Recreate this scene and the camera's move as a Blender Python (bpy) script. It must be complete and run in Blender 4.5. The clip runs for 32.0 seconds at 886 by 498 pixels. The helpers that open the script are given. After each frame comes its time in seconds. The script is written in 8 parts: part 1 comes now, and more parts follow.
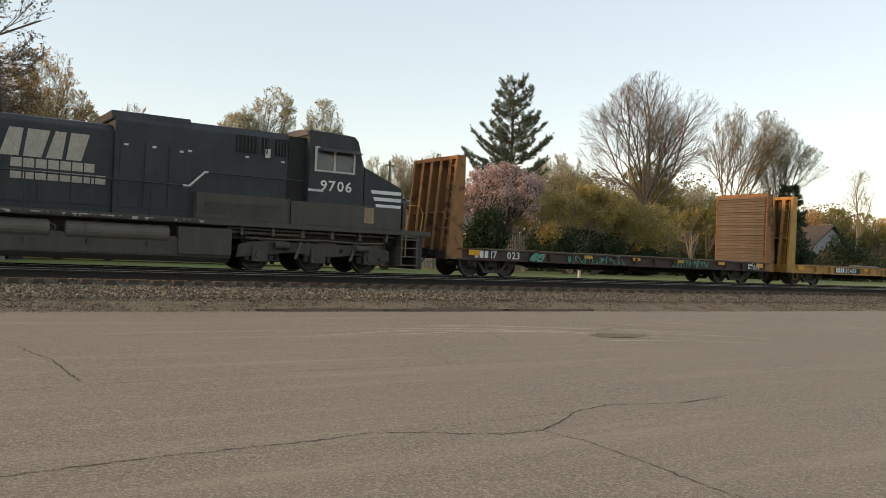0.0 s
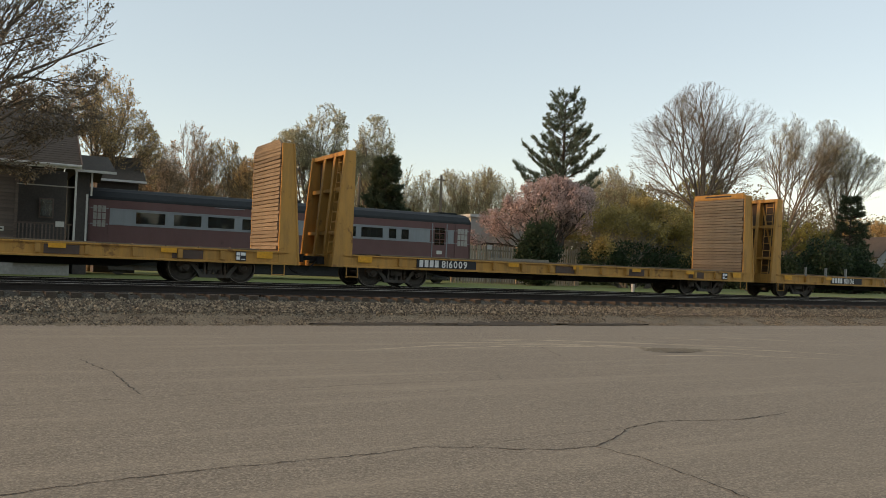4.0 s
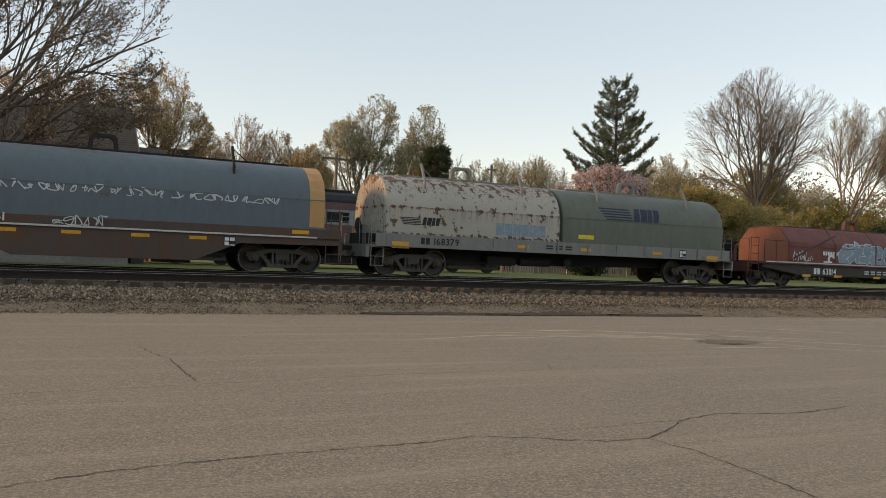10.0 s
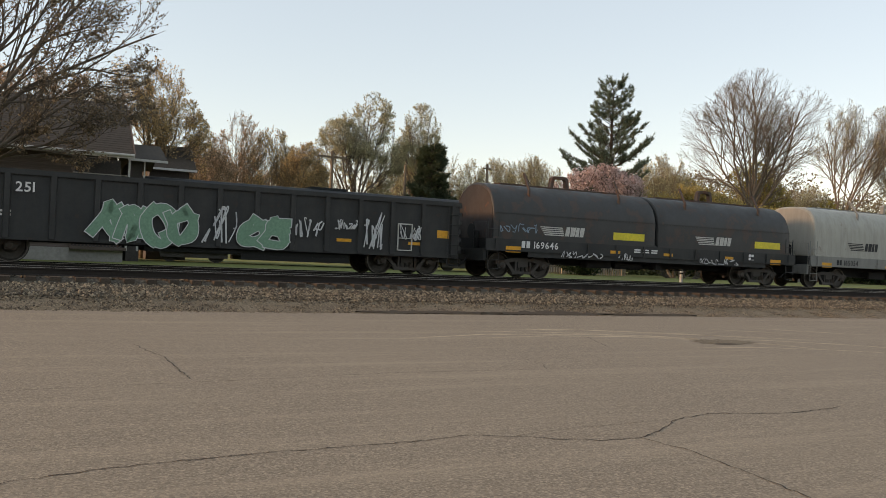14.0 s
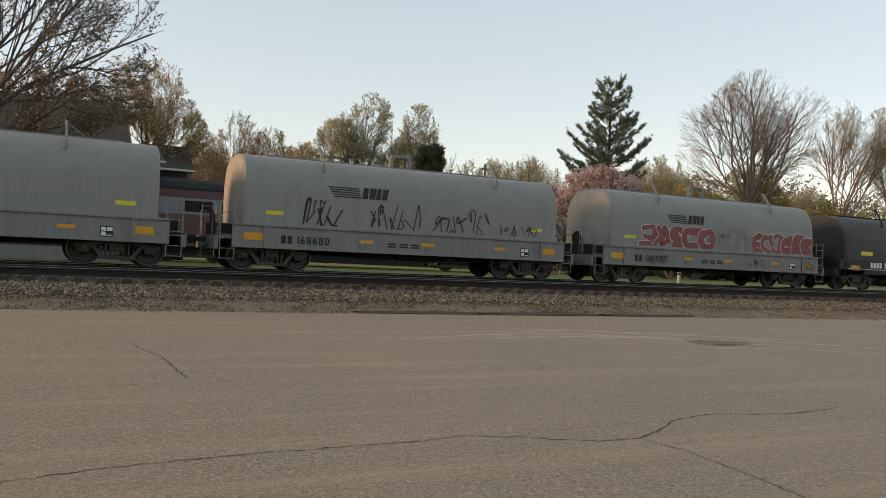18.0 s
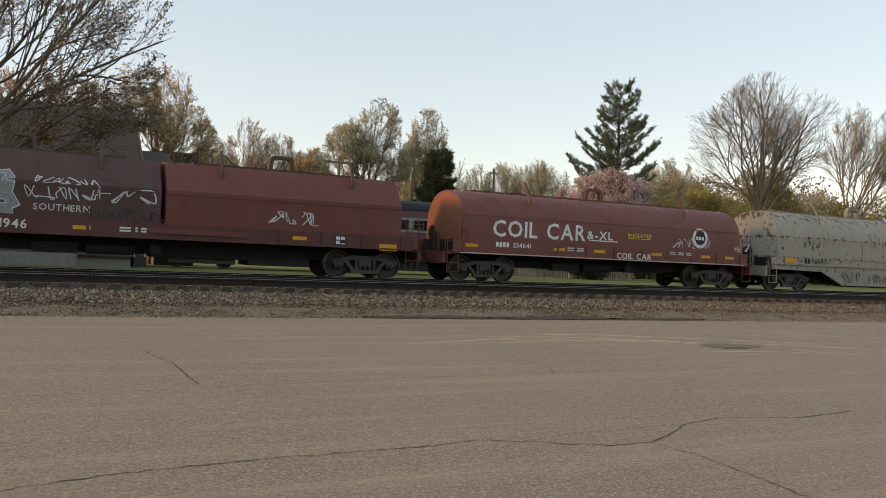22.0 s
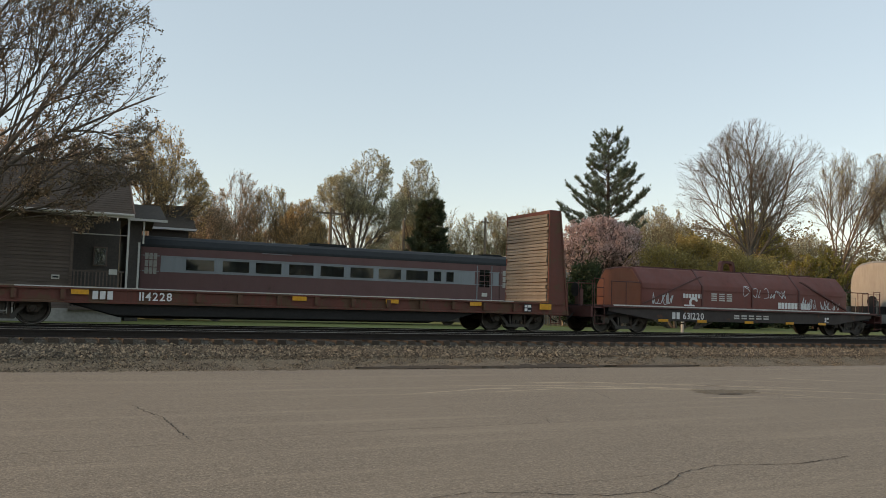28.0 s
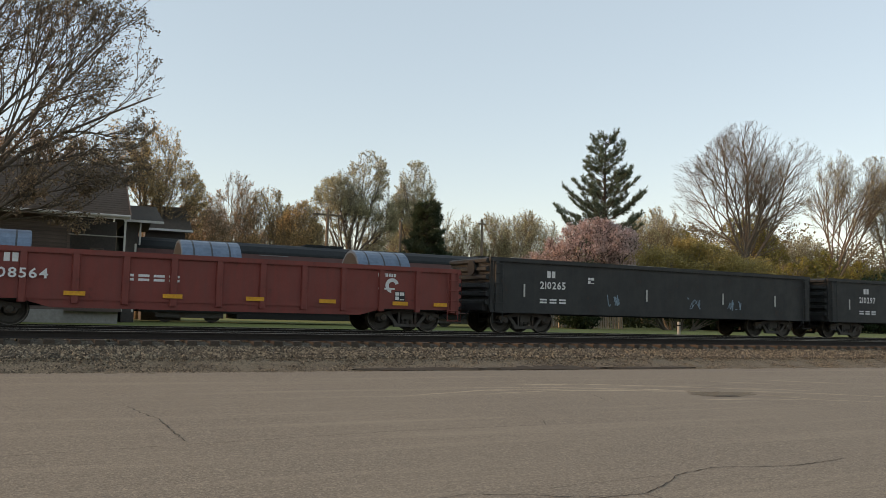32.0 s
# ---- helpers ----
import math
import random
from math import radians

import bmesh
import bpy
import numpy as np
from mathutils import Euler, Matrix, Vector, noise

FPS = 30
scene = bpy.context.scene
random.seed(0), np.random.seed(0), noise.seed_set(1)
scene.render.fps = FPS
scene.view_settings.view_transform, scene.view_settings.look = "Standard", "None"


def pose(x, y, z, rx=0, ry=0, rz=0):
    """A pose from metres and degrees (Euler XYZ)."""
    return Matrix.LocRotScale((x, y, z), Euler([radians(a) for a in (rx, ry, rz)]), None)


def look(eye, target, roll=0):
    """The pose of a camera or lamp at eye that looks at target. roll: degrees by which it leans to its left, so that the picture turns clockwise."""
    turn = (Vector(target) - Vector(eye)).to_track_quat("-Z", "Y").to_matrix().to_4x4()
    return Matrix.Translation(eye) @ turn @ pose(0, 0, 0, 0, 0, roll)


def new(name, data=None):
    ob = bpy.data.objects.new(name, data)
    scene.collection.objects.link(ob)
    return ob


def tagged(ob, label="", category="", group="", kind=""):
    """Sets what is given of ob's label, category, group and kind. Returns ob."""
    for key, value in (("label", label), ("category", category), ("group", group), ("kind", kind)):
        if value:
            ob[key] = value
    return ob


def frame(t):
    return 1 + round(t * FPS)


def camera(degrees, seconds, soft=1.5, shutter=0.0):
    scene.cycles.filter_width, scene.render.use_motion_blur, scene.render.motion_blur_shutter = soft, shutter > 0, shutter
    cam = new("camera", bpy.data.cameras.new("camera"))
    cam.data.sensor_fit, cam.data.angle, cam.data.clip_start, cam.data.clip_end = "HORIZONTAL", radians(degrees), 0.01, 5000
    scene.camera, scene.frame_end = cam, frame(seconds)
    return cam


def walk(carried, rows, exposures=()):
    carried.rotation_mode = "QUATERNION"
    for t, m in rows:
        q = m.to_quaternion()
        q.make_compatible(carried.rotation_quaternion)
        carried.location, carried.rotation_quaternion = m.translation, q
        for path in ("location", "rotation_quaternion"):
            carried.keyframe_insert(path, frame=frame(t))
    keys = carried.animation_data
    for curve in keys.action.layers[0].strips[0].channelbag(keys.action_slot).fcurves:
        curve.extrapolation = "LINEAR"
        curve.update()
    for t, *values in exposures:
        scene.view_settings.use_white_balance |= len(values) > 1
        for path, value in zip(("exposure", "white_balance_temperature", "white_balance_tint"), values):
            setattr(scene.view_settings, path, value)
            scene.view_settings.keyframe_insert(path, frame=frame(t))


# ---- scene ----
# ---------------------------------------------------------------- camera
cam = camera(56.3, 32.0, 0.75)
EYE = (0.0, 0.0, 1.4)
CAM_ROWS = [
    (0.0, 90.526, -2.400, -32.732),
    (0.5, 90.569, -2.289, -32.469),
    (1.0, 90.896, -2.660, -32.338),
    (1.5, 91.118, -2.511, -31.752),
    (2.0, 91.154, -2.376, -31.282),
    (2.5, 91.369, -2.228, -29.830),
    (3.0, 91.553, -2.289, -29.550),
    (3.5, 91.380, -2.210, -29.273),
    (5.5, 91.355, -2.274, -29.029),
    (6.0, 91.352, -2.303, -29.012),
    (6.5, 91.314, -2.326, -29.030),
    (7.0, 91.314, -2.169, -28.930),
    (7.5, 91.591, -2.496, -26.192),
    (8.0, 91.679, -2.620, -25.517),
    (8.5, 91.341, -2.777, -25.627),
    (9.0, 90.913, -2.675, -25.634),
    (9.5, 90.621, -2.446, -25.665),
    (10.0, 90.523, -2.283, -25.686),
    (10.5, 90.524, -2.357, -25.673),
    (11.0, 90.508, -2.466, -25.688),
    (11.5, 90.469, -2.524, -25.740),
    (12.0, 90.537, -2.426, -25.762),
    (12.5, 90.532, -2.636, -25.983),
    (13.0, 90.486, -2.675, -26.023),
    (13.5, 90.495, -2.600, -26.018),
    (14.0, 90.452, -2.551, -26.013),
    (14.5, 90.554, -2.520, -26.055),
    (16.5, 90.484, -2.658, -26.088),
    (17.0, 90.546, -2.686, -26.174),
    (17.5, 90.525, -2.663, -26.139),
    (18.0, 90.480, -2.676, -26.166),
    (18.5, 90.513, -2.703, -26.169),
    (19.0, 90.490, -2.697, -26.165),
    (19.5, 90.501, -2.678, -26.169),
    (20.0, 90.469, -2.633, -26.048),
    (20.5, 90.533, -2.655, -26.084),
    (21.0, 90.520, -2.644, -26.071),
    (21.5, 90.579, -2.448, -25.775),
    (22.0, 90.769, -2.349, -25.522),
    (22.5, 90.779, -2.378, -25.525),
    (23.0, 90.891, -2.305, -25.390),
    (23.5, 90.984, -2.265, -25.352),
    (24.0, 91.184, -2.249, -25.413),
    (24.5, 92.492, -1.882, -26.506),
    (26.5, 93.220, -1.717, -26.194),
    (27.0, 93.686, -1.628, -26.090),
    (27.5, 93.955, -1.571, -26.040),
    (28.0, 94.192, -1.525, -26.021),
    (28.5, 94.303, -1.507, -26.029),
    (29.0, 94.296, -1.572, -26.042),
    (29.5, 94.296, -1.522, -26.077),
    (30.0, 94.299, -1.557, -26.090),
    (30.5, 94.300, -1.559, -26.097),
    (31.0, 94.300, -1.564, -26.117),
    (31.5, 94.294, -1.553, -26.119),
    (32.0, 94.317, -1.598, -26.253),
]
EXPOSURES = [(0.0, 1.09, 9200, 24), (1.2, 0.90, 9200, 24), (2.5, 0.84, 9000, 22), (6.0, 0.93, 9000, 23), (9.0, 1.0, 9100, 25), (10.0, 0.94, 9200, 26), (13.0, 0.94, 9200, 26), (14.0, 1.02, 9200, 26), (17.5, 0.90, 9200, 25), (20.0, 0.92, 9200, 25), (21.0, 1.01, 9200, 26), (24.0, 0.90, 9200, 25), (26.5, 0.83, 8700, 22), (29.0, 0.83, 8700, 22), (31.0, 0.77, 8700, 22), (32.0, 0.87, 8700, 23)]
walk(cam, [(t, pose(*EYE, rx, ry, rz)) for t, rx, ry, rz in CAM_ROWS], EXPOSURES)

# ---------------------------------------------------------------- light: just after sunset glow from the west (-x)
SUN_EL, SUN_AZ = 13.0, 166.0       # azimuth counted from +x towards +y
world = bpy.data.worlds.new("evening_sky")
scene.world = world
world.use_nodes = True
wn = world.node_tree
sky = wn.nodes.new("ShaderNodeTexSky")
sky.sky_type = 'NISHITA'
sky.sun_disc = False
sky.sun_elevation = radians(SUN_EL)
sky.sun_rotation = radians(90.0 - SUN_AZ)
sky.air_density, sky.dust_density, sky.ozone_density = 1.0, 0.05, 1.4
haze = wn.nodes.new("ShaderNodeMixRGB")          # thin even evening haze over the whole sky
haze.inputs[0].default_value, haze.inputs[2].default_value = 0.56, (1.76, 2.76, 3.62, 1)
wn.links.new(sky.outputs[0], haze.inputs[1])
wn.links.new(haze.outputs[0], wn.nodes["Background"].inputs[0])
wn.nodes["Background"].inputs[1].default_value = 0.15
sun = new("sun", bpy.data.lights.new("sun", 'SUN'))
sun.data.energy, sun.data.angle, sun.data.color = 1.8, radians(14), (1.0, 0.71, 0.44)
sdir = Vector((math.cos(radians(SUN_AZ)) * math.cos(radians(SUN_EL)), math.sin(radians(SUN_AZ)) * math.cos(radians(SUN_EL)), math.sin(radians(SUN_EL))))
sun.matrix_world = look(sdir * 100, (0, 0, 0))

# ---------------------------------------------------------------- materials


def nodes_of(name):
    m = bpy.data.materials.new(name)
    m.use_nodes = True
    return m, m.node_tree.nodes, m.node_tree.links, m.node_tree.nodes["Principled BSDF"]


def coords(n, l, scale=(1, 1, 1)):
    tc, mp = n.new("ShaderNodeTexCoord"), n.new("ShaderNodeMapping")
    mp.inputs["Scale"].default_value = scale
    l.new(tc.outputs["Object"], mp.inputs[0])
    return mp.outputs[0]


def noise_tex(n, l, vec, scale, detail=4.0, rough=0.6):
    t = n.new("ShaderNodeTexNoise")
    t.inputs["Scale"].default_value, t.inputs["Detail"].default_value, t.inputs["Roughness"].default_value = scale, detail, rough
    l.new(vec, t.inputs["Vector"])
    return t.outputs[0]


def ramp(n, l, fac, stops):
    r = n.new("ShaderNodeValToRGB")
    el = r.color_ramp.elements
    while len(el) < len(stops):
        el.new(0.5)
    for e, (p, c) in zip(el, stops):
        e.position, e.color = p, (*c, 1) if len(c) == 3 else c
    l.new(fac, r.inputs[0])
    return r.outputs[0]


def mix(n, l, fac, a, b, kind='MIX'):
    m = n.new("ShaderNodeMixRGB")
    m.blend_type = kind
    for sock, v in ((m.inputs[0], fac), (m.inputs[1], a), (m.inputs[2], b)):
        if isinstance(v, (int, float)):
            sock.default_value = v
        elif isinstance(v, tuple):
            sock.default_value = (*v, 1)
        else:
            l.new(v, sock)
    return m.outputs[0]


def bump(n, l, b, height, strength=0.3, dist=0.01):
    bp = n.new("ShaderNodeBump")
    bp.inputs["Strength"].default_value, bp.inputs["Distance"].default_value = strength, dist
    l.new(height, bp.inputs["Height"])
    l.new(bp.outputs[0], b.inputs["Normal"])


def gray(v):
    return (v, v, v)


def paint(name, col, rust=0.3, grime=0.35, rough=0.55, rustcol=(0.13, 0.055, 0.03), grimecol=(0.05, 0.043, 0.036), metal=0.0, blotch=1.3):
    """Weathered railway paint: vertical grime streaks, rust spots at two scales."""
    m, n, l, b = nodes_of(name)
    streak = noise_tex(n, l, coords(n, l, (3.2, 3.2, 0.5)), 1.3, 7.0, 0.72)
    patch = noise_tex(n, l, coords(n, l), blotch, 6.0, 0.7)
    fine = noise_tex(n, l, coords(n, l), 22.0, 3.0, 0.6)
    c = mix(n, l, ramp(n, l, fine, [(0.3, gray(0.0)), (0.7, gray(0.18))]), col, tuple(min(1, x * 1.25 + 0.015) for x in col))
    c = mix(n, l, ramp(n, l, streak, [(0.42, gray(0.0)), (0.72, gray(grime))]), c, grimecol)
    lo = 0.66 - 0.22 * rust
    rustmask = ramp(n, l, patch, [(lo, gray(0.0)), (lo + 0.05, gray(min(1.0, 0.35 + rust)))])
    c = mix(n, l, rustmask, c, rustcol)
    l.new(c, b.inputs["Base Color"])
    l.new(ramp(n, l, patch, [(0.3, gray(rough - 0.08)), (0.7, gray(min(0.95, rough + 0.2)))]), b.inputs["Roughness"])
    b.inputs["Metallic"].default_value = metal
    bump(n, l, b, fine, 0.15, 0.004)
    return m


def flaking(name, col, rustcol=(0.12, 0.06, 0.035), amount=0.5):
    """Old pale paint, flaked to rust along its seams and edges, with rust runs below them."""
    m, n, l, b = nodes_of(name)
    flakes = noise_tex(n, l, coords(n, l, (1.3, 1.3, 1.0)), 3.6, 6.0, 0.66)
    runs = noise_tex(n, l, coords(n, l, (7.0, 7.0, 0.16)), 1.9, 5.0, 0.65)
    fine = noise_tex(n, l, coords(n, l), 30.0, 3.0, 0.6)
    big = noise_tex(n, l, coords(n, l, (0.5, 0.5, 0.5)), 1.0, 3.0, 0.6)
    sep = n.new("ShaderNodeSeparateXYZ")
    l.new(coords(n, l, (0.25, 0.25, 0.25)), sep.inputs[0])
    seams = ramp(n, l, sep.outputs[2], [(0.30, gray(0.35)), (0.36, gray(0.95)), (0.375, gray(0.1)), (0.555, gray(0.2)), (0.576, gray(1.0)), (0.59, gray(0.1)), (0.74, gray(0.25)), (0.80, gray(1.0)), (0.86, gray(0.75))])
    below = ramp(n, l, sep.outputs[2], [(0.27, gray(0.0)), (0.36, gray(0.8)), (0.365, gray(0.0)), (0.46, gray(0.0)), (0.572, gray(0.9)), (0.578, gray(0.0)), (0.64, gray(0.0)), (0.80, gray(1.0))])
    c = mix(n, l, ramp(n, l, big, [(0.35, gray(0.0)), (0.7, gray(0.45))]), col, tuple(x * 0.72 for x in col))
    run = mix(n, l, 1.0, ramp(n, l, runs, [(0.48, gray(0.0)), (0.64, gray(0.9))]), below, 'MULTIPLY')
    c = mix(n, l, run, c, (0.20, 0.10, 0.055))
    c = mix(n, l, ramp(n, l, fine, [(0.4, gray(0.0)), (0.8, gray(0.3))]), c, tuple(x * 0.6 for x in col))
    lo = 0.80 - 0.20 * amount
    f = mix(n, l, 0.13, flakes, seams, 'ADD')
    c = mix(n, l, ramp(n, l, f, [(lo, gray(0.0)), (lo + 0.02, gray(1.0))]), c, rustcol)
    l.new(c, b.inputs["Base Color"])
    b.inputs["Roughness"].default_value = 0.7
    bump(n, l, b, flakes, 0.2, 0.006)
    return m


def plain(name, col, rough=0.6, metal=0.0, var=0.25, scale=14.0, relief=0.15):
    m, n, l, b = nodes_of(name)
    f = noise_tex(n, l, coords(n, l), scale, 5.0, 0.65)
    big = noise_tex(n, l, coords(n, l), scale / 9.0, 3.0, 0.6)
    c = mix(n, l, ramp(n, l, f, [(0.3, gray(0.0)), (0.75, gray(1.0))]), tuple(x * (1 - var) for x in col), tuple(min(1, x * (1 + var)) for x in col))
    c = mix(n, l, ramp(n, l, big, [(0.4, gray(0.0)), (0.7, gray(0.35))]), c, tuple(x * 0.62 for x in col))
    l.new(c, b.inputs["Base Color"])
    b.inputs["Roughness"].default_value, b.inputs["Metallic"].default_value = rough, metal
    bump(n, l, b, f, relief, 0.006)
    return m


def wood(name, col, along=(0.6, 14.0, 14.0)):
    m, n, l, b = nodes_of(name)
    g = noise_tex(n, l, coords(n, l, along), 2.2, 6.0, 0.7)
    oi = n.new("ShaderNodeObjectInfo")
    c = mix(n, l, ramp(n, l, g, [(0.3, gray(0.0)), (0.7, gray(1.0))]), tuple(x * 0.55 for x in col), tuple(min(1, x * 1.3) for x in col))
    c = mix(n, l, ramp(n, l, oi.outputs["Random"], [(0.0, gray(0.0)), (0.6, gray(0.12)), (1.0, gray(0.55))]), c, tuple(x * 0.42 for x in col))
    l.new(c, b.inputs["Base Color"])
    b.inputs["Roughness"].default_value = 0.85
    bump(n, l, b, g, 0.35, 0.006)
    return m


def glass(name, tint=(0.55, 0.60, 0.60)):
    m, n, l, b = nodes_of(name)
    b.inputs["Base Color"].default_value = (*tint, 1)
    b.inputs["Roughness"].default_value = 0.03
    b.inputs["IOR"].default_value = 1.4
    b.inputs["Transmission Weight"].default_value = 0.9
    return m


def leafy(name, a, bcol, rough=0.7, trans=0.4):
    """Foliage, one shade to each leaf."""
    m, n, l, b = nodes_of(name)
    geo = n.new("ShaderNodeNewGeometry")
    c = ramp(n, l, geo.outputs["Random Per Island"], [(0.0, a), (0.62, tuple(p * 0.62 + q * 0.38 for p, q in zip(a, bcol))), (1.0, bcol)])
    l.new(c, b.inputs["Base Color"])
    b.inputs["Roughness"].default_value = rough
    if trans:
        tl, mx = n.new("ShaderNodeBsdfTranslucent"), n.new("ShaderNodeMixShader")
        l.new(c, tl.inputs["Color"])
        mx.inputs[0].default_value = trans
        l.new(b.outputs[0], mx.inputs[1])
        l.new(tl.outputs[0], mx.inputs[2])
        l.new(mx.outputs[0], n["Material Output"].inputs[0])
    return m


M_TRUCK = paint("truck_iron", (0.072, 0.064, 0.056), 0.5, 0.3, 0.8, (0.07, 0.045, 0.03))
M_WHEEL = plain("wheel_steel", (0.080, 0.068, 0.056), 0.6, 0.5, 0.3, 9)
M_RIM = plain("wheel_rim_worn", (0.24, 0.22, 0.20), 0.5, 0.6)
M_DARK = plain("underframe_black", (0.018, 0.017, 0.016), 0.85)
M_HOSE = plain("rubber_hose", (0.012, 0.012, 0.012), 0.7)
M_WHITE = plain("stencil_white", (0.72, 0.72, 0.70), 0.7, 0, 0.12)
M_WORNWHITE = plain("worn_white_paint", (0.55, 0.54, 0.50), 0.75, 0, 0.35, 30)
M_BLACK = plain("stencil_black", (0.02, 0.02, 0.022), 0.7)
M_REFL = plain("reflector_orange", (0.75, 0.33, 0.02), 0.35, 0, 0.2)
M_LABEL = plain("safety_label_yellow", (0.75, 0.60, 0.04), 0.5, 0, 0.15)
M_GREY = paint("coil_car_grey", (0.225, 0.226, 0.206), 0.05, 0.16, 0.5)
M_GREYSILL = paint("coil_car_sill_grey", (0.205, 0.205, 0.188), 0.15, 0.3, 0.55)
M_LIGHT = paint("coil_hood_pale_grey", (0.36, 0.35, 0.305), 0.16, 0.3, 0.55)
M_BLUE = paint("coil_hood_blue", (0.088, 0.122, 0.138), 0.22, 0.22, 0.5)
M_ORANGE = paint("hood_band_orange", (0.54, 0.27, 0.105), 0.15, 0.25)
M_BROWNSILL = paint("sill_rust_brown", (0.09, 0.055, 0.042), 0.5, 0.4, 0.7)
M_DKBROWN = paint("sill_dark_brown", (0.042, 0.030, 0.027), 0.3, 0.35, 0.65)
M_OLIVE = paint("hood_grey_green", (0.115, 0.125, 0.097), 0.15, 0.3)
M_FLAKE = flaking("hood_flaking_white", (0.42, 0.385, 0.32), amount=0.95)
M_FLAKE2 = flaking("hood_stained_white", (0.365, 0.325, 0.265), (0.11, 0.06, 0.036), amount=0.78)
M_CREAMRUST = flaking("gondola_flaking_cream", (0.40, 0.34, 0.22), amount=0.95)
M_RED = paint("oxide_red", (0.105, 0.030, 0.025), 0.25, 0.3, 0.6, (0.08, 0.035, 0.025))
M_RED2 = paint("oxide_red_faded", (0.165, 0.043, 0.031), 0.25, 0.25, 0.65, (0.12, 0.04, 0.03))
M_MAROON = paint("coil_car_maroon", (0.185, 0.048, 0.034), 0.25, 0.35, 0.55, (0.07, 0.03, 0.025))
M_FLATRED = paint("flatcar_rust_red", (0.15, 0.044, 0.030), 0.75, 0.5, 0.75, (0.12, 0.062, 0.036), (0.06, 0.04, 0.03))
M_YELLOW = paint("flatcar_yellow", (0.50, 0.245, 0.055), 0.34, 0.42, 0.6, (0.16, 0.07, 0.03))
M_IHB = paint("flatcar_brown", (0.062, 0.034, 0.026), 0.5, 0.4, 0.7)
M_IHBEND = paint("bulkhead_ochre_rust", (0.30, 0.13, 0.045), 0.5, 0.35, 0.7, (0.10, 0.045, 0.025))
M_BLACKCAR = paint("gondola_black", (0.022, 0.0235, 0.023), 0.25, 0.35, 0.65, (0.05, 0.035, 0.028))
M_BLACKHOOD = paint("hood_black", (0.030, 0.030, 0.029), 0.6, 0.3, 0.55, (0.065, 0.042, 0.033))
M_GONRED = paint("gondola_red", (0.21, 0.036, 0.026), 0.2, 0.28, 0.55, (0.08, 0.03, 0.022))
M_GONYEL = paint("gondola_end_yellow", (0.42, 0.20, 0.04), 0.85, 0.5, 0.65, (0.10, 0.05, 0.03))
M_GONEND = paint("gondola_end_rust", (0.070, 0.046, 0.034), 0.55, 0.4, 0.7, (0.36, 0.18, 0.04))
M_LOCO = paint("locomotive_black", (0.018, 0.022, 0.027), 0.12, 0.22, 0.55, (0.05, 0.04, 0.032), (0.075, 0.062, 0.05))
M_LOCOTANK = paint("locomotive_dusty_tank", (0.115, 0.098, 0.078), 0.2, 0.4, 0.7, (0.06, 0.05, 0.04))
M_WALKEDGE = flaking("walkway_edge_worn", (0.40, 0.38, 0.34), (0.05, 0.042, 0.035), 1.3)
M_LOCODUST = paint("locomotive_dusty_black", (0.062, 0.055, 0.046), 0.2, 0.5, 0.7, (0.05, 0.04, 0.03), (0.11, 0.092, 0.07))
M_PLANKDARK = wood("bulkhead_planks_red_brown", (0.165, 0.122, 0.082), (14.0, 0.6, 14.0))
M_PLANK = wood("bulkhead_planks_brown", (0.235, 0.182, 0.125), (14.0, 0.6, 14.0))
M_PLANKGREY = wood("bulkhead_planks_weathered", (0.27, 0.235, 0.19), (14.0, 0.6, 14.0))
M_DECK = wood("deck_boards", (0.22, 0.17, 0.12), (14.0, 0.6, 14.0))
M_GRAFW = plain("spray_white", (0.58, 0.60, 0.60), 0.6, 0, 0.3, 40)
M_GRAFT = plain("spray_teal", (0.05, 0.30, 0.22), 0.6, 0, 0.3)
M_GRAFM = plain("spray_mint", (0.14, 0.30, 0.20), 0.6, 0, 0.25)
M_GRAFR = plain("spray_red", (0.28, 0.07, 0.06), 0.6, 0, 0.3)
M_GRAFK = plain("spray_black", (0.02, 0.02, 0.025), 0.6)
M_GRAFB = plain("spray_blue_grey", (0.20, 0.30, 0.36), 0.6, 0, 0.3)
M_GRAFS = plain("spray_silver", (0.25, 0.26, 0.265), 0.5, 0.2, 0.3)
# hood ends facing the low sun, its warm light mixed into both colours
M_LITEND_TARP = paint("coil_hood_lit_end_and_tarp", (0.36, 0.33, 0.28), 0.1, 0.25, 0.55)
M_LITREDEND = paint("red_hood_lit_end", (0.31, 0.10, 0.05), 0.2, 0.2, 0.6)
M_REDBROWN = paint("hood_red_brown", (0.085, 0.036, 0.030), 0.35, 0.35, 0.65, (0.06, 0.035, 0.028))
M_COILWRAP = plain("coil_wrap_blue_grey", (0.13, 0.19, 0.26), 0.35, 0.3, 0.25, 5)
M_COILEND = plain("coil_steel_dark", (0.07, 0.075, 0.08), 0.4, 0.6)

# ---------------------------------------------------------------- mesh tools


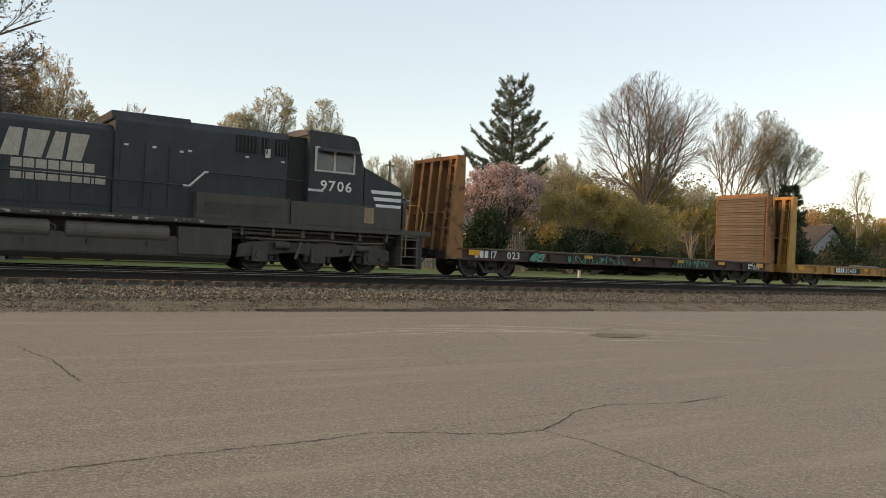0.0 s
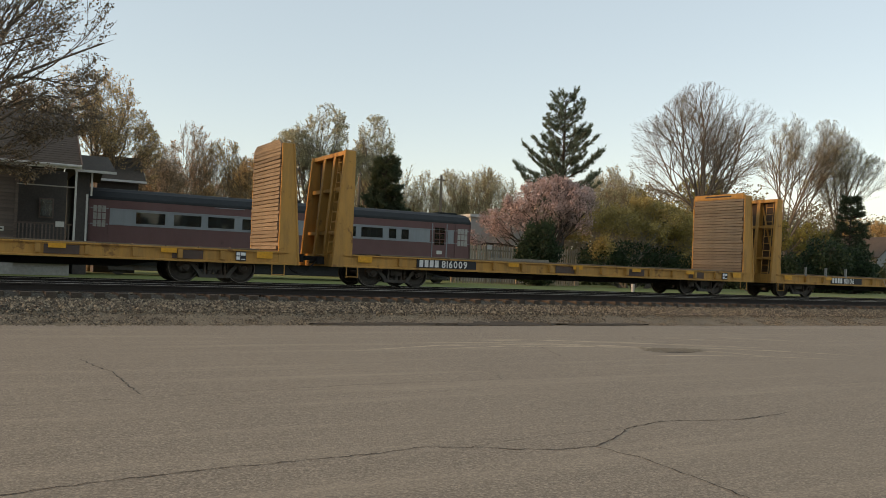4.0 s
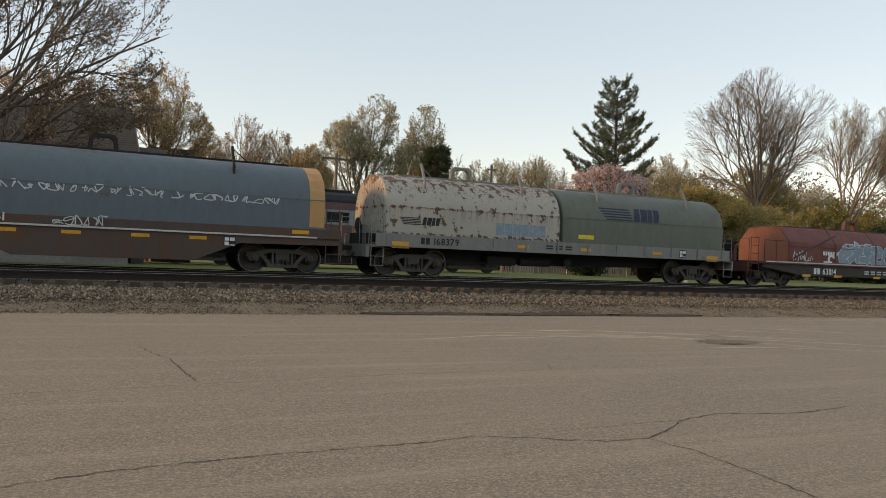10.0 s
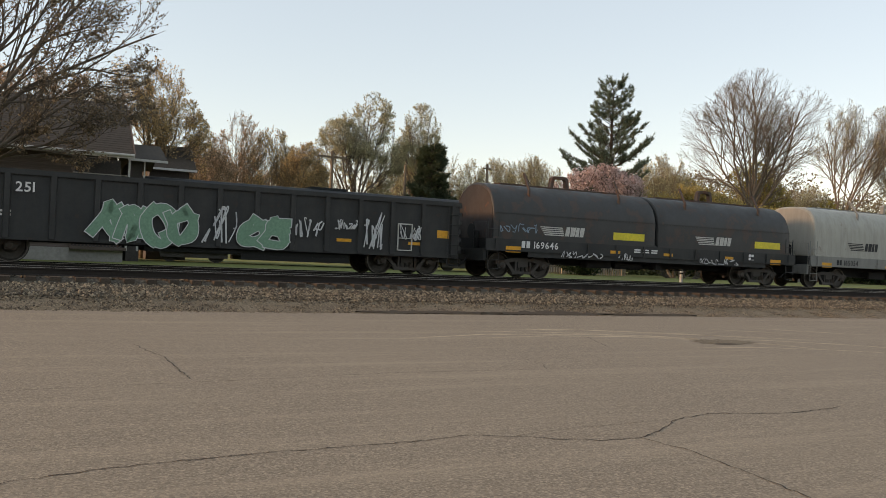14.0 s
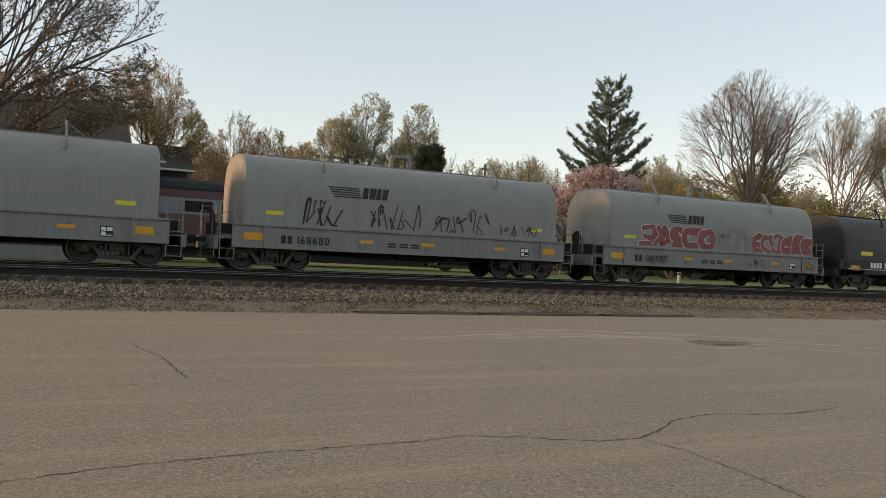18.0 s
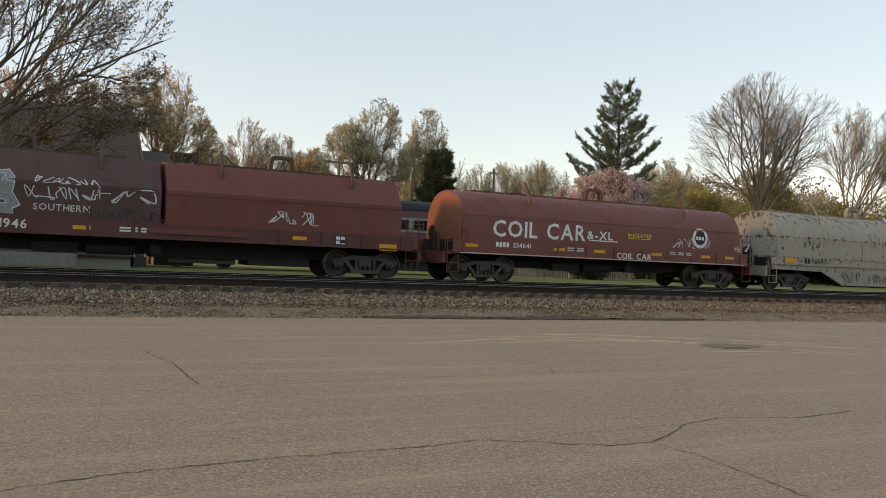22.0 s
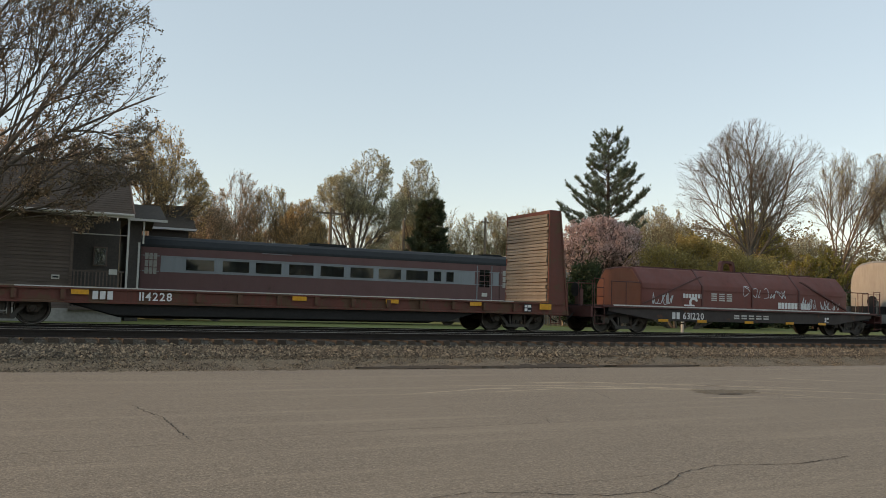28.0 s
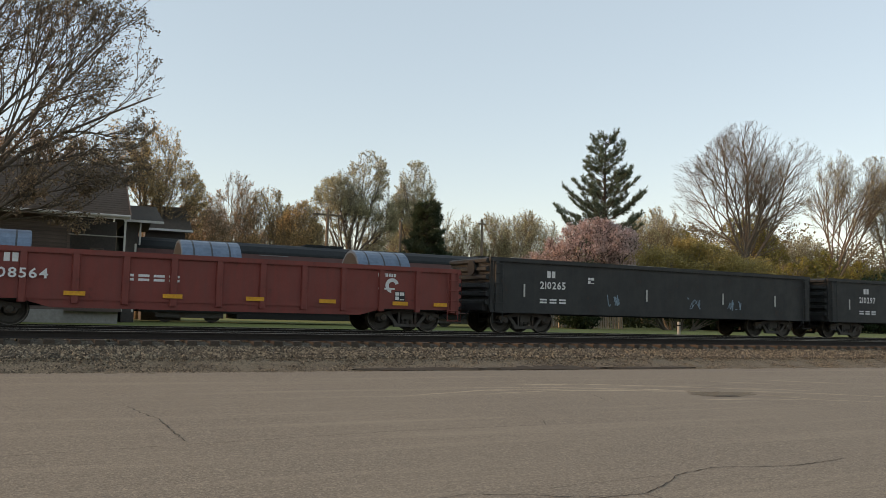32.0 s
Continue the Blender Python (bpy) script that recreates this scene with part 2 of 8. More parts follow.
class G:
    """Gathers vertices and faces of one part."""

    def __init__(self):
        self.v, self.f = [], []

    def add(self, vs, fs):
        k = len(self.v)
        self.v += [tuple(p) for p in vs]
        self.f += [tuple(i + k for i in q) for q in fs]
        return self

    def box(self, x0, x1, y0, y1, z0, z1):
        return self.add([(x, y, z) for x in (x0, x1) for y in (y0, y1) for z in (z0, z1)],
                        [(0, 1, 3, 2), (4, 6, 7, 5), (0, 4, 5, 1), (2, 3, 7, 6), (0, 2, 6, 4), (1, 5, 7, 3)])

    def prism(self, poly, a, b, axis='y'):
        """A polygon drawn out from a to b along an axis: (x, z) along y, (y, z) along x, (x, y) along z."""
        n = len(poly)
        put = {'y': lambda p, q, w: (p, w, q), 'x': lambda p, q, w: (w, p, q), 'z': lambda p, q, w: (p, q, w)}[axis]
        vs = [put(p, q, a) for p, q in poly] + [put(p, q, b) for p, q in poly]
        fs = [tuple(range(n)), tuple(range(2 * n - 1, n - 1, -1))]
        fs += [(i, i + n, (i + 1) % n + n, (i + 1) % n) for i in range(n)]
        return self.add(vs, fs)

    def tube(self, p0, p1, r0, r1=None, n=6):
        r1 = r0 if r1 is None else r1
        p0, p1 = Vector(p0), Vector(p1)
        d = (p1 - p0).normalized()
        a = d.orthogonal().normalized()
        b = d.cross(a)
        vs = [p + (a * math.cos(k * 2 * math.pi / n) + b * math.sin(k * 2 * math.pi / n)) * r for p, r in ((p0, r0), (p1, r1)) for k in range(n)]
        fs = [tuple(range(n - 1, -1, -1)), tuple(range(n, 2 * n))] + [(k, (k + 1) % n, (k + 1) % n + n, k + n) for k in range(n)]
        return self.add(vs, fs)

    def path(self, pts, r, n=5):
        """One bent tube through all the points."""
        pts = [Vector(p) for p in pts]
        vs, m = [], len(pts)
        for i, p in enumerate(pts):
            d = (pts[min(i + 1, m - 1)] - pts[max(i - 1, 0)]).normalized()
            a = d.cross(Vector((0.31, 0.87, 0.38))).normalized()
            b = d.cross(a)
            vs += [p + (a * math.cos(k * 2 * math.pi / n) + b * math.sin(k * 2 * math.pi / n)) * r for k in range(n)]
        fs = [tuple(range(n - 1, -1, -1)), tuple(range((m - 1) * n, m * n))]
        fs += [(i * n + k, i * n + (k + 1) % n, (i + 1) * n + (k + 1) % n, (i + 1) * n + k) for i in range(m - 1) for k in range(n)]
        return self.add(vs, fs)

    def lathe(self, prof, cx, cz, n=24, cy=0.0):
        """A (y, radius) profile turned about an axis along y."""
        m = len(prof)
        vs = [(cx + r * math.cos(k * 2 * math.pi / n), cy + y, cz + r * math.sin(k * 2 * math.pi / n)) for k in range(n) for y, r in prof]
        fs = [(k * m + i, k * m + i + 1, ((k + 1) % n) * m + i + 1, ((k + 1) % n) * m + i) for k in range(n) for i in range(m - 1)]
        return self.add(vs, fs)

    def mirror_x(self, L):
        self.v = [(L - x, y, z) for x, y, z in self.v]
        self.f = [tuple(reversed(q)) for q in self.f]
        return self

    def mesh(self, name, mat, bevel=0.0, smooth=False):
        me = bpy.data.meshes.new(name)
        me.from_pydata(self.v, [], self.f)
        bm = bmesh.new()
        bm.from_mesh(me)
        bmesh.ops.recalc_face_normals(bm, faces=bm.faces)
        if bevel:
            bmesh.ops.bevel(bm, geom=[e for e in bm.edges if e.calc_face_angle(0) > 0.6], offset=bevel, segments=2, affect='EDGES', clamp_overlap=True)
        bm.to_mesh(me)
        bm.free()
        if smooth:
            me.shade_smooth()
            me.set_sharp_from_angle(angle=radians(33))
        me.materials.append(mat)
        return me


def part(name, g, mat, parent, label="", bevel=0.0, smooth=False):
    """Links g (or a mesh) as one mesh object under a thing or a part."""
    ob = new(name, g.mesh(name, mat, bevel, smooth) if isinstance(g, G) else g)
    ob.parent = parent
    return tagged(ob, label) if label else ob


def thing(name, label, category, group="", at=(0, 0, 0), turn=0.0, kind=""):
    e = new(name)
    e.empty_display_size = 0.3
    e.matrix_world = pose(*at, 0, 0, turn)
    return tagged(e, label, category, group, kind)


# ---------------------------------------------------------------- writing
GLYPHS = {}


def glyph(c):
    if c not in GLYPHS:
        cu = bpy.data.curves.new("glyph", 'FONT')
        cu.body, cu.size, cu.resolution_u, cu.offset = c, 1.0, 2, 0.018
        ob = new("glyph", cu)
        bpy.context.view_layer.update()
        me = bpy.data.meshes.new_from_object(ob.evaluated_get(bpy.context.evaluated_depsgraph_get()))
        vs, fs = [(p.co.x, p.co.y) for p in me.vertices], [tuple(q.vertices) for q in me.polygons]
        bpy.data.objects.remove(ob)
        bpy.data.meshes.remove(me)
        GLYPHS[c] = (vs, fs)
    return GLYPHS[c]


CAP = max(q for p, q in glyph("H")[0])


def words(text, x, z, h, face, off=0.008, squeeze=1.0, slant=0.0):
    """Letters of height h from x on, base at z, laid on a side whose y is face(z)."""
    g, s, cur = G(), h / CAP, x
    for c in text:
        if c == " ":
            cur += h * 0.55 * squeeze
            continue
        vs, fs = glyph(c)
        lo, hi = min(p for p, q in vs), max(p for p, q in vs)
        g.add([(cur + (p - lo) * s * squeeze + q * s * slant, face(z + q * s) - off, z + q * s) for p, q in vs], fs)
        cur += (hi - lo) * s * squeeze + h * 0.16 * squeeze
    g.end = cur
    return g


def patch(g, pts, face, off=0.006):
    """A flat painted shape (x, z) on the side."""
    if len(pts) == 4 and pts[0][1] == pts[1][1] and pts[2][1] == pts[3][1] and abs(pts[2][1] - pts[0][1]) > 0.07:
        (a, z0), (b, _), (c, z1), (d, _) = pts
        n = int(abs(z1 - z0) / 0.07) + 1
        zs = [z0 + (z1 - z0) * k / n for k in range(n + 1)]
        vs = []
        for k, z in enumerate(zs):
            vs += [(a + (d - a) * k / n, face(z) - off, z), (b + (c - b) * k / n, face(z) - off, z)]
        g.add(vs, [(2 * k, 2 * k + 1, 2 * k + 3, 2 * k + 2) for k in range(n)])
        return g
    g.add([(x, face(z) - off, z) for x, z in pts], [tuple(range(len(pts)))])
    return g


def rect(g, x0, x1, z0, z1, face, off=0.006, steps=1):
    for k in range(steps):
        a, b = z0 + (z1 - z0) * k / steps, z0 + (z1 - z0) * (k + 1) / steps
        patch(g, [(x0, a), (x1, a), (x1, b), (x0, b)], face, off)
    return g


def letterbars(x, z, h, n, face, off=0.008, w=0.62, gap=0.22):
    """Unlettered blocks, one to a character."""
    g = G()
    for k in range(n):
        rect(g, x + k * h * (w + gap), x + k * h * (w + gap) + h * w, z, z + h, face, off)
    return g


def smooth_line(knots, steps=4):
    """A soft curve through the knots."""
    pts = []
    for i in range(len(knots) - 1):
        p0, p1, p2, p3 = knots[max(0, i - 1)], knots[i], knots[i + 1], knots[min(len(knots) - 1, i + 2)]
        for q in range(steps):
            t = q / steps
            pts.append(tuple(0.5 * (2 * b + (c - a) * t + (2 * a - 5 * b + 4 * c - d) * t * t + (3 * b - a - 3 * c + d) * t ** 3) for a, b, c, d in zip(p0, p1, p2, p3)))
    return pts + [knots[-1]]


def ribbon(g, pts, ww, face, off):
    """A flat stroke of half-width ww along pts, laid on the car's side."""
    vs = []
    for i, (px, pz) in enumerate(pts):
        q0, q1 = pts[max(0, i - 1)], pts[min(len(pts) - 1, i + 1)]
        dx, dz = q1[0] - q0[0], q1[1] - q0[1]
        d = math.hypot(dx, dz) or 1
        vs += [(px - dz / d * ww, face(pz + dx / d * ww) - off, pz + dx / d * ww), (px + dz / d * ww, face(pz - dx / d * ww) - off, pz - dx / d * ww)]
    g.add(vs, [(2 * i, 2 * i + 1, 2 * i + 3, 2 * i + 2) for i in range(len(pts) - 1)])


def tag_scribble(rng, x, z, w, h, face, width=0.025, turns=9, off=0.012):
    """Loose spray-can letters without meaning: each a wandering ribbon."""
    g = G()
    n = max(2, int(turns))
    cell = w / n
    for k in range(n):
        x0, lean, tall = x + cell * k, rng.uniform(-0.2, 0.4) * h, rng.uniform(0.7, 1.15)
        knots = [(x0 + cell * rng.uniform(-0.15, 1.15), z + h * tall * (rng.choice((0.0, 0.08, 0.5, 0.92, 1.0)) + rng.uniform(-0.06, 0.06))) for _ in range(rng.randint(4, 6))]
        pts = [(px + lean * (pz - z) / h, pz) for px, pz in smooth_line(knots)]
        ribbon(g, pts, width * rng.uniform(0.7, 1.2), face, off + 0.001 * (k % 3))
    return g


STROKES = ([[(0.9, 0.85), (0.35, 0.95), (0.15, 0.66), (0.8, 0.42), (0.72, 0.10), (0.05, 0.06)]],
           [[(0.0, 0.0), (0.3, 0.6), (0.48, 1.0), (0.68, 0.6), (1.0, 0.0)], [(0.2, 0.30), (0.5, 0.36), (0.85, 0.28)]],
           [[(0.0, 0.86), (0.5, 0.98), (1.0, 0.86)], [(0.52, 0.9), (0.46, 0.4), (0.55, 0.0)]],
           [[(0.15, 0.0), (0.08, 0.5), (0.18, 1.0)], [(0.95, 0.95), (0.35, 0.52), (1.0, 0.02)]],
           [[(0.5, 1.0), (0.08, 0.75), (0.1, 0.25), (0.5, 0.0), (0.9, 0.25), (0.92, 0.75), (0.5, 1.0)]],
           [[(0.95, 0.9), (0.2, 0.9), (0.1, 0.5), (0.2, 0.08), (0.95, 0.1)], [(0.15, 0.5), (0.5, 0.56), (0.8, 0.48)]])


def bubbles(rng, x, z, w, h, n, face, off=0.012):
    """Fat interlocking spray shapes of thick bent strokes, with a darker or paler rim."""
    fill, line = G(), G()
    cell = w / n
    for k in range(n):
        thick, lean = min(0.17 * cell, 0.14 * h), rng.uniform(-0.12, 0.22)
        for j, knots in enumerate(rng.choice(STROKES) + rng.choice(STROKES)[:1]):
            fx, fz = rng.random() < 0.5, rng.random() < 0.5
            knots = [(1 - a if fx else a, 1 - b if fz else b) for a, b in knots]
            pts = smooth_line([(x + cell * (k - 0.06 + 1.12 * (a + lean * (b - 0.5) + rng.uniform(-0.16, 0.16))), z + h * (0.06 + 0.86 * b + rng.uniform(-0.12, 0.12))) for a, b in knots])
            o = off + 0.0008 * j
            wide = thick * rng.uniform(0.85, 1.25)
            (x0, z0), (x1, z1) = pts[0], pts[-1]
            rim = [(x0 + (x0 - pts[1][0]) * 0.25, z0 + (z0 - pts[1][1]) * 0.25)] + pts[1:-1] + [(x1 + (x1 - pts[-2][0]) * 0.25, z1 + (z1 - pts[-2][1]) * 0.25)]
            ribbon(line, rim, wide + 0.024, face, o)
            ribbon(fill, pts, wide, face, o + 0.002)
    return fill, line


def blot(g, cx, cz, r, face, off, seed):
    """A roundish sprayed spot."""
    rng, m = random.Random(seed), 20
    ring = [(cx + r * rng.uniform(0.9, 1.06) * math.cos(a * 2 * math.pi / m), cz + r * rng.uniform(0.9, 1.06) * math.sin(a * 2 * math.pi / m)) for a in range(m)]
    g.add([(cx, face(cz) - off, cz)] + [(p, face(q) - off, q) for p, q in ring], [(0, 1 + a, 1 + (a + 1) % m) for a in range(m)])
    return g


# ---------------------------------------------------------------- ground, lot, tracks
RAIL_Z, NEAR_Y, FAR_Y = 0.70, 22.35, 26.45
SLANT = 0.015          # the tracks draw away from the lot by this much a metre


def ground_material(name, cols, scales, relief, rough=0.95, dist=0.03):
    m, n, l, b = nodes_of(name)
    a = noise_tex(n, l, coords(n, l), scales[0], 4.0, 0.7)
    c2 = noise_tex(n, l, coords(n, l), scales[1], 6.0, 0.7)
    c = ramp(n, l, a, [(0.3, cols[0]), (0.5, cols[1]), (0.72, cols[2])])
    c = mix(n, l, ramp(n, l, c2, [(0.4, gray(0.0)), (0.66, gray(0.6))]), c, cols[3])
    l.new(c, b.inputs["Base Color"])
    b.inputs["Roughness"].default_value = rough
    bump(n, l, b, a, relief, dist)
    return m


def asphalt_material():
    m, n, l, b = nodes_of("aged_asphalt")
    vec = coords(n, l)
    grain = noise_tex(n, l, vec, 45.0, 4.0, 0.8)
    mid = noise_tex(n, l, vec, 6.0, 5.0, 0.7)
    big = noise_tex(n, l, vec, 0.35, 4.0, 0.6)
    sweep = noise_tex(n, l, coords(n, l, (0.10, 1.6, 1.0)), 1.0, 5.0, 0.65)
    vor = n.new("ShaderNodeTexVoronoi")
    vor.inputs["Scale"].default_value = 55.0
    l.new(vec, vor.inputs["Vector"])
    speck = noise_tex(n, l, vec, 17.0, 5.0, 0.85)
    c = ramp(n, l, grain, [(0.36, (0.115, 0.093, 0.068)), (0.5, (0.212, 0.172, 0.126)), (0.64, (0.335, 0.275, 0.200))])
    c = mix(n, l, ramp(n, l, speck, [(0.38, gray(0.55)), (0.47, gray(0.0))]), c, (0.105, 0.085, 0.062))
    c = mix(n, l, ramp(n, l, speck, [(0.55, gray(0.0)), (0.66, gray(0.65))]), c, (0.364, 0.297, 0.213))
    chips = n.new("ShaderNodeTexVoronoi")
    chips.inputs["Scale"].default_value = 62.0
    l.new(vec, chips.inputs["Vector"])
    tone = n.new("ShaderNodeSeparateXYZ")
    l.new(chips.outputs["Color"], tone.inputs[0])
    c = mix(n, l, ramp(n, l, tone.outputs[0], [(0.02, gray(0.75)), (0.28, gray(0.0))]), c, (0.097, 0.077, 0.056))
    c = mix(n, l, ramp(n, l, tone.outputs[0], [(0.74, gray(0.0)), (0.98, gray(0.75))]), c, (0.40, 0.325, 0.24))
    c = mix(n, l, ramp(n, l, mid, [(0.35, gray(0.0)), (0.7, gray(0.35))]), c, (0.152, 0.123, 0.089))
    c = mix(n, l, ramp(n, l, big, [(0.35, gray(0.0)), (0.7, gray(0.4))]), c, (0.253, 0.206, 0.148))
    c = mix(n, l, ramp(n, l, sweep, [(0.52, gray(0.0)), (0.72, gray(0.45))]), c, (0.350, 0.285, 0.205))
    l.new(c, b.inputs["Base Color"])
    b.inputs["Roughness"].default_value = 0.9
    bump(n, l, b, vor.outputs[0], 0.35, 0.006)
    return m


M_ASPHALT = asphalt_material()
M_CRACK = plain("crack_dirt", (0.035, 0.029, 0.023), 0.95)
M_GRAVEL = ground_material("gravel_strip", [(0.058, 0.047, 0.031), (0.150, 0.122, 0.082), (0.33, 0.28, 0.20), (0.092, 0.068, 0.043)], (22.0, 0.8), 0.9)
M_BALLAST = ground_material("ballast_bed", [(0.022, 0.018, 0.013), (0.075, 0.062, 0.045), (0.20, 0.175, 0.13), (0.065, 0.046, 0.030)], (16.0, 1.2), 1.0, dist=0.05)
M_GRASS = ground_material("lawn", [(0.078, 0.106, 0.026), (0.15, 0.185, 0.044), (0.24, 0.25, 0.072), (0.16, 0.145, 0.055)], (9.0, 0.25), 0.6)
M_STONE = leafy("ballast_stones", (0.026, 0.020, 0.014), (0.31, 0.255, 0.18), 0.95, 0.0)
M_RAIL = plain("rail_steel_rust", (0.024, 0.017, 0.013), 0.85, 0.1)
M_RAILTOP = plain("rail_head_worn", (0.42, 0.41, 0.40), 0.35, 0.9)
M_TIE = wood("tie_wood", (0.080, 0.057, 0.040), (14.0, 0.5, 14.0))


def sheet(name, xs, prof, mat, jitter=0.0, kind="structure", label="", uneven=None, slanted=False):
    """A strip along x with a (y, z) profile."""
    rng = random.Random(name)
    vs, fs = [], []
    for i, x in enumerate(xs):
        for j, (y, z) in enumerate(prof):
            edge = j in (0, len(prof) - 1)
            away = SLANT * x * min(1.0, max(0.0, (y - 17.7) / 1.6)) if slanted else 0
            vs.append((x, y + away + (uneven(x) if uneven and j == 0 else 0), z + (0 if edge else rng.uniform(-jitter, jitter))))
    m = len(prof)
    for i in range(len(xs) - 1):
        for j in range(m - 1):
            fs.append((i * m + j, (i + 1) * m + j, (i + 1) * m + j + 1, i * m + j + 1))
    me = bpy.data.meshes.new(name)
    me.from_pydata(vs, [], fs)
    me.materials.append(mat)
    me.shade_smooth()
    ob = new(name, me)
    return tagged(ob, label, name, kind=kind)


def span(a, b, step):
    n = max(1, int(round((b - a) / step)))
    return [a + (b - a) * k / n for k in range(n + 1)]


def edge_wobble(x):
    base = 0.0 if x > 8 else -0.012 * (8 - x) ** 1.6 if x > -3 else -0.55
    return base + 0.10 * noise.noise((x * 0.55, 3.1, 0)) + 0.05 * noise.noise((x * 2.3, 7.7, 0))


FAR = [-2500, -600, -200, -90, -45, -20, 0, 20, 45, 90, 200, 600, 2500]
sheet("ground", FAR, [(-2500, -0.06), (-60, -0.06), (15.5, -0.14), (18.6, -0.02), (20.6, 0.1), (28.6, 0.25), (29.6, 0.50), (60, 0.56), (160, 0.7), (900, 0.9), (3000, 1.0)], M_GRASS, label="short spring lawn beyond the railway tracks")
gxs = span(-45, 150, 0.4)
sheet("gravel_strip", gxs, [(16.2, -0.03), (17.2, 0.012), (17.7, 0.03), (18.2, 0.07), (18.7, 0.13), (19.3, 0.20), (19.9, 0.21)], M_GRAVEL, 0.018, label="grey gravel strip between lot and track", slanted=True)
sheet("ballast", gxs, [(19.0, 0.12), (19.35, 0.22), (19.8, 0.28), (20.3, 0.31), (20.8, 0.34), (21.0, 0.36), (21.2, 0.455), (22.35, 0.47), (23.6, 0.47), (24.4, 0.44), (25.2, 0.47), (26.45, 0.48), (27.8, 0.47), (28.5, 0.40), (29.3, 0.48), (29.6, 0.47)], M_BALLAST, 0.022, label="crushed stone ballast under two railway tracks", slanted=True)

# the parking lot: one slab with an uneven far edge
lot = sheet("parking_lot", span(-45, 150, 0.5), [(17.5, 0.022), (17.47, 0.028), (17.42, 0.0275), (17.3, 0.026), (15, 0.004), (8, 0.0), (0, 0.0), (-40, 0.0)], M_ASPHALT, 0.0, label="worn grey-brown asphalt parking lot with cracks", uneven=edge_wobble)


def crack(pts, w, seed):
    """A jagged dark crack, a ribbon lying on the asphalt."""
    rng, g, line = random.Random(seed), G(), []
    for (x0, y0), (x1, y1) in zip(pts, pts[1:]):
        n = max(2, int(math.hypot(x1 - x0, y1 - y0) / 0.07))
        for k in range(n):
            f = k / n
            line.append((x0 + (x1 - x0) * f + rng.uniform(-1, 1) * 0.018, y0 + (y1 - y0) * f + rng.uniform(-1, 1) * 0.018))
    line.append(pts[-1])
    vs = []
    for i, (x, y) in enumerate(line):
        a, b = line[max(0, i - 1)], line[min(len(line) - 1, i + 1)]
        d = math.hypot(b[0] - a[0], b[1] - a[1]) or 1
        ww = w * rng.uniform(0.35, 1.25) * 0.5
        nx, ny = -(b[1] - a[1]) / d * ww, (b[0] - a[0]) / d * ww
        vs += [(x + nx, y + ny, 0.004), (x - nx, y - ny, 0.004)]
    g.add(vs, [(2 * i, 2 * i + 1, 2 * i + 3, 2 * i + 2) for i in range(len(line) - 1)])
    part("crack", g, M_CRACK, lot)


crack([(-2.5, 4.6), (-0.14, 5.29), (0.47, 5.47), (1.33, 5.58), (1.99, 5.62), (2.62, 5.64), (3.09, 5.72), (3.39, 5.61), (4.02, 5.29), (4.44, 5.29)], 0.013, 1)
crack([(4.44, 5.29), (4.9, 5.55), (5.3, 5.85), (5.9, 5.99), (6.4, 5.86), (6.82, 5.82), (7.6, 5.95)], 0.015, 2)
crack([(4.44, 5.29), (4.51, 4.82), (4.46, 4.37), (4.43, 4.03), (4.36, 3.65), (4.3, 2.9)], 0.011, 3)
crack([(1.22, 12.03), (1.30, 11.3), (1.44, 10.64), (1.47, 8.87)], 0.018, 4)
crack([(1.46, 8.65), (2.43, 8.77), (3.82, 8.95), (5.2, 8.95), (5.91, 8.96), (6.19, 9.46), (6.2, 9.91)], 0.010, 5)
crack([(3.38, 5.59), (4.07, 5.75), (4.69, 5.79), (5.27, 5.86)], 0.006, 6)
crack([(-3.0, 8.0), (-0.5, 8.4), (1.46, 8.65)], 0.008, 7)
crack([(6.6, 15.4), (8.2, 15.3), (9.0, 15.6)], 0.02, 8)
crack([(8.6, 11.2), (9.2, 12.6), (8.9, 13.8)], 0.012, 9)
crack([(0.2, 4.6), (0.32, 4.0), (0.3, 3.4)], 0.005, 10)
rng = random.Random(5)
for cx, cy, rx, ry, mat, nm in ((11.7, 11.75, 0.75, 0.42, M_GRAVEL, "patch"), (11.45, 11.4, 0.30, 0.10, M_BALLAST, "pothole")):
    g, ring = G(), 26
    rad = [1 + 0.25 * math.sin(3 * k + cx) * rng.random() + rng.uniform(-0.14, 0.14) for k in range(ring)]
    zz = 0.004 if nm == "patch" else 0.008
    g.add([(cx, cy, zz)] + [(cx + rx * rad[k] * math.cos(k * 2 * math.pi / ring), cy + ry * rad[k] * math.sin(k * 2 * math.pi / ring), zz) for k in range(ring)], [(0, 1 + k, 1 + (k + 1) % ring) for k in range(ring)])
    part(nm, g, mat, lot)
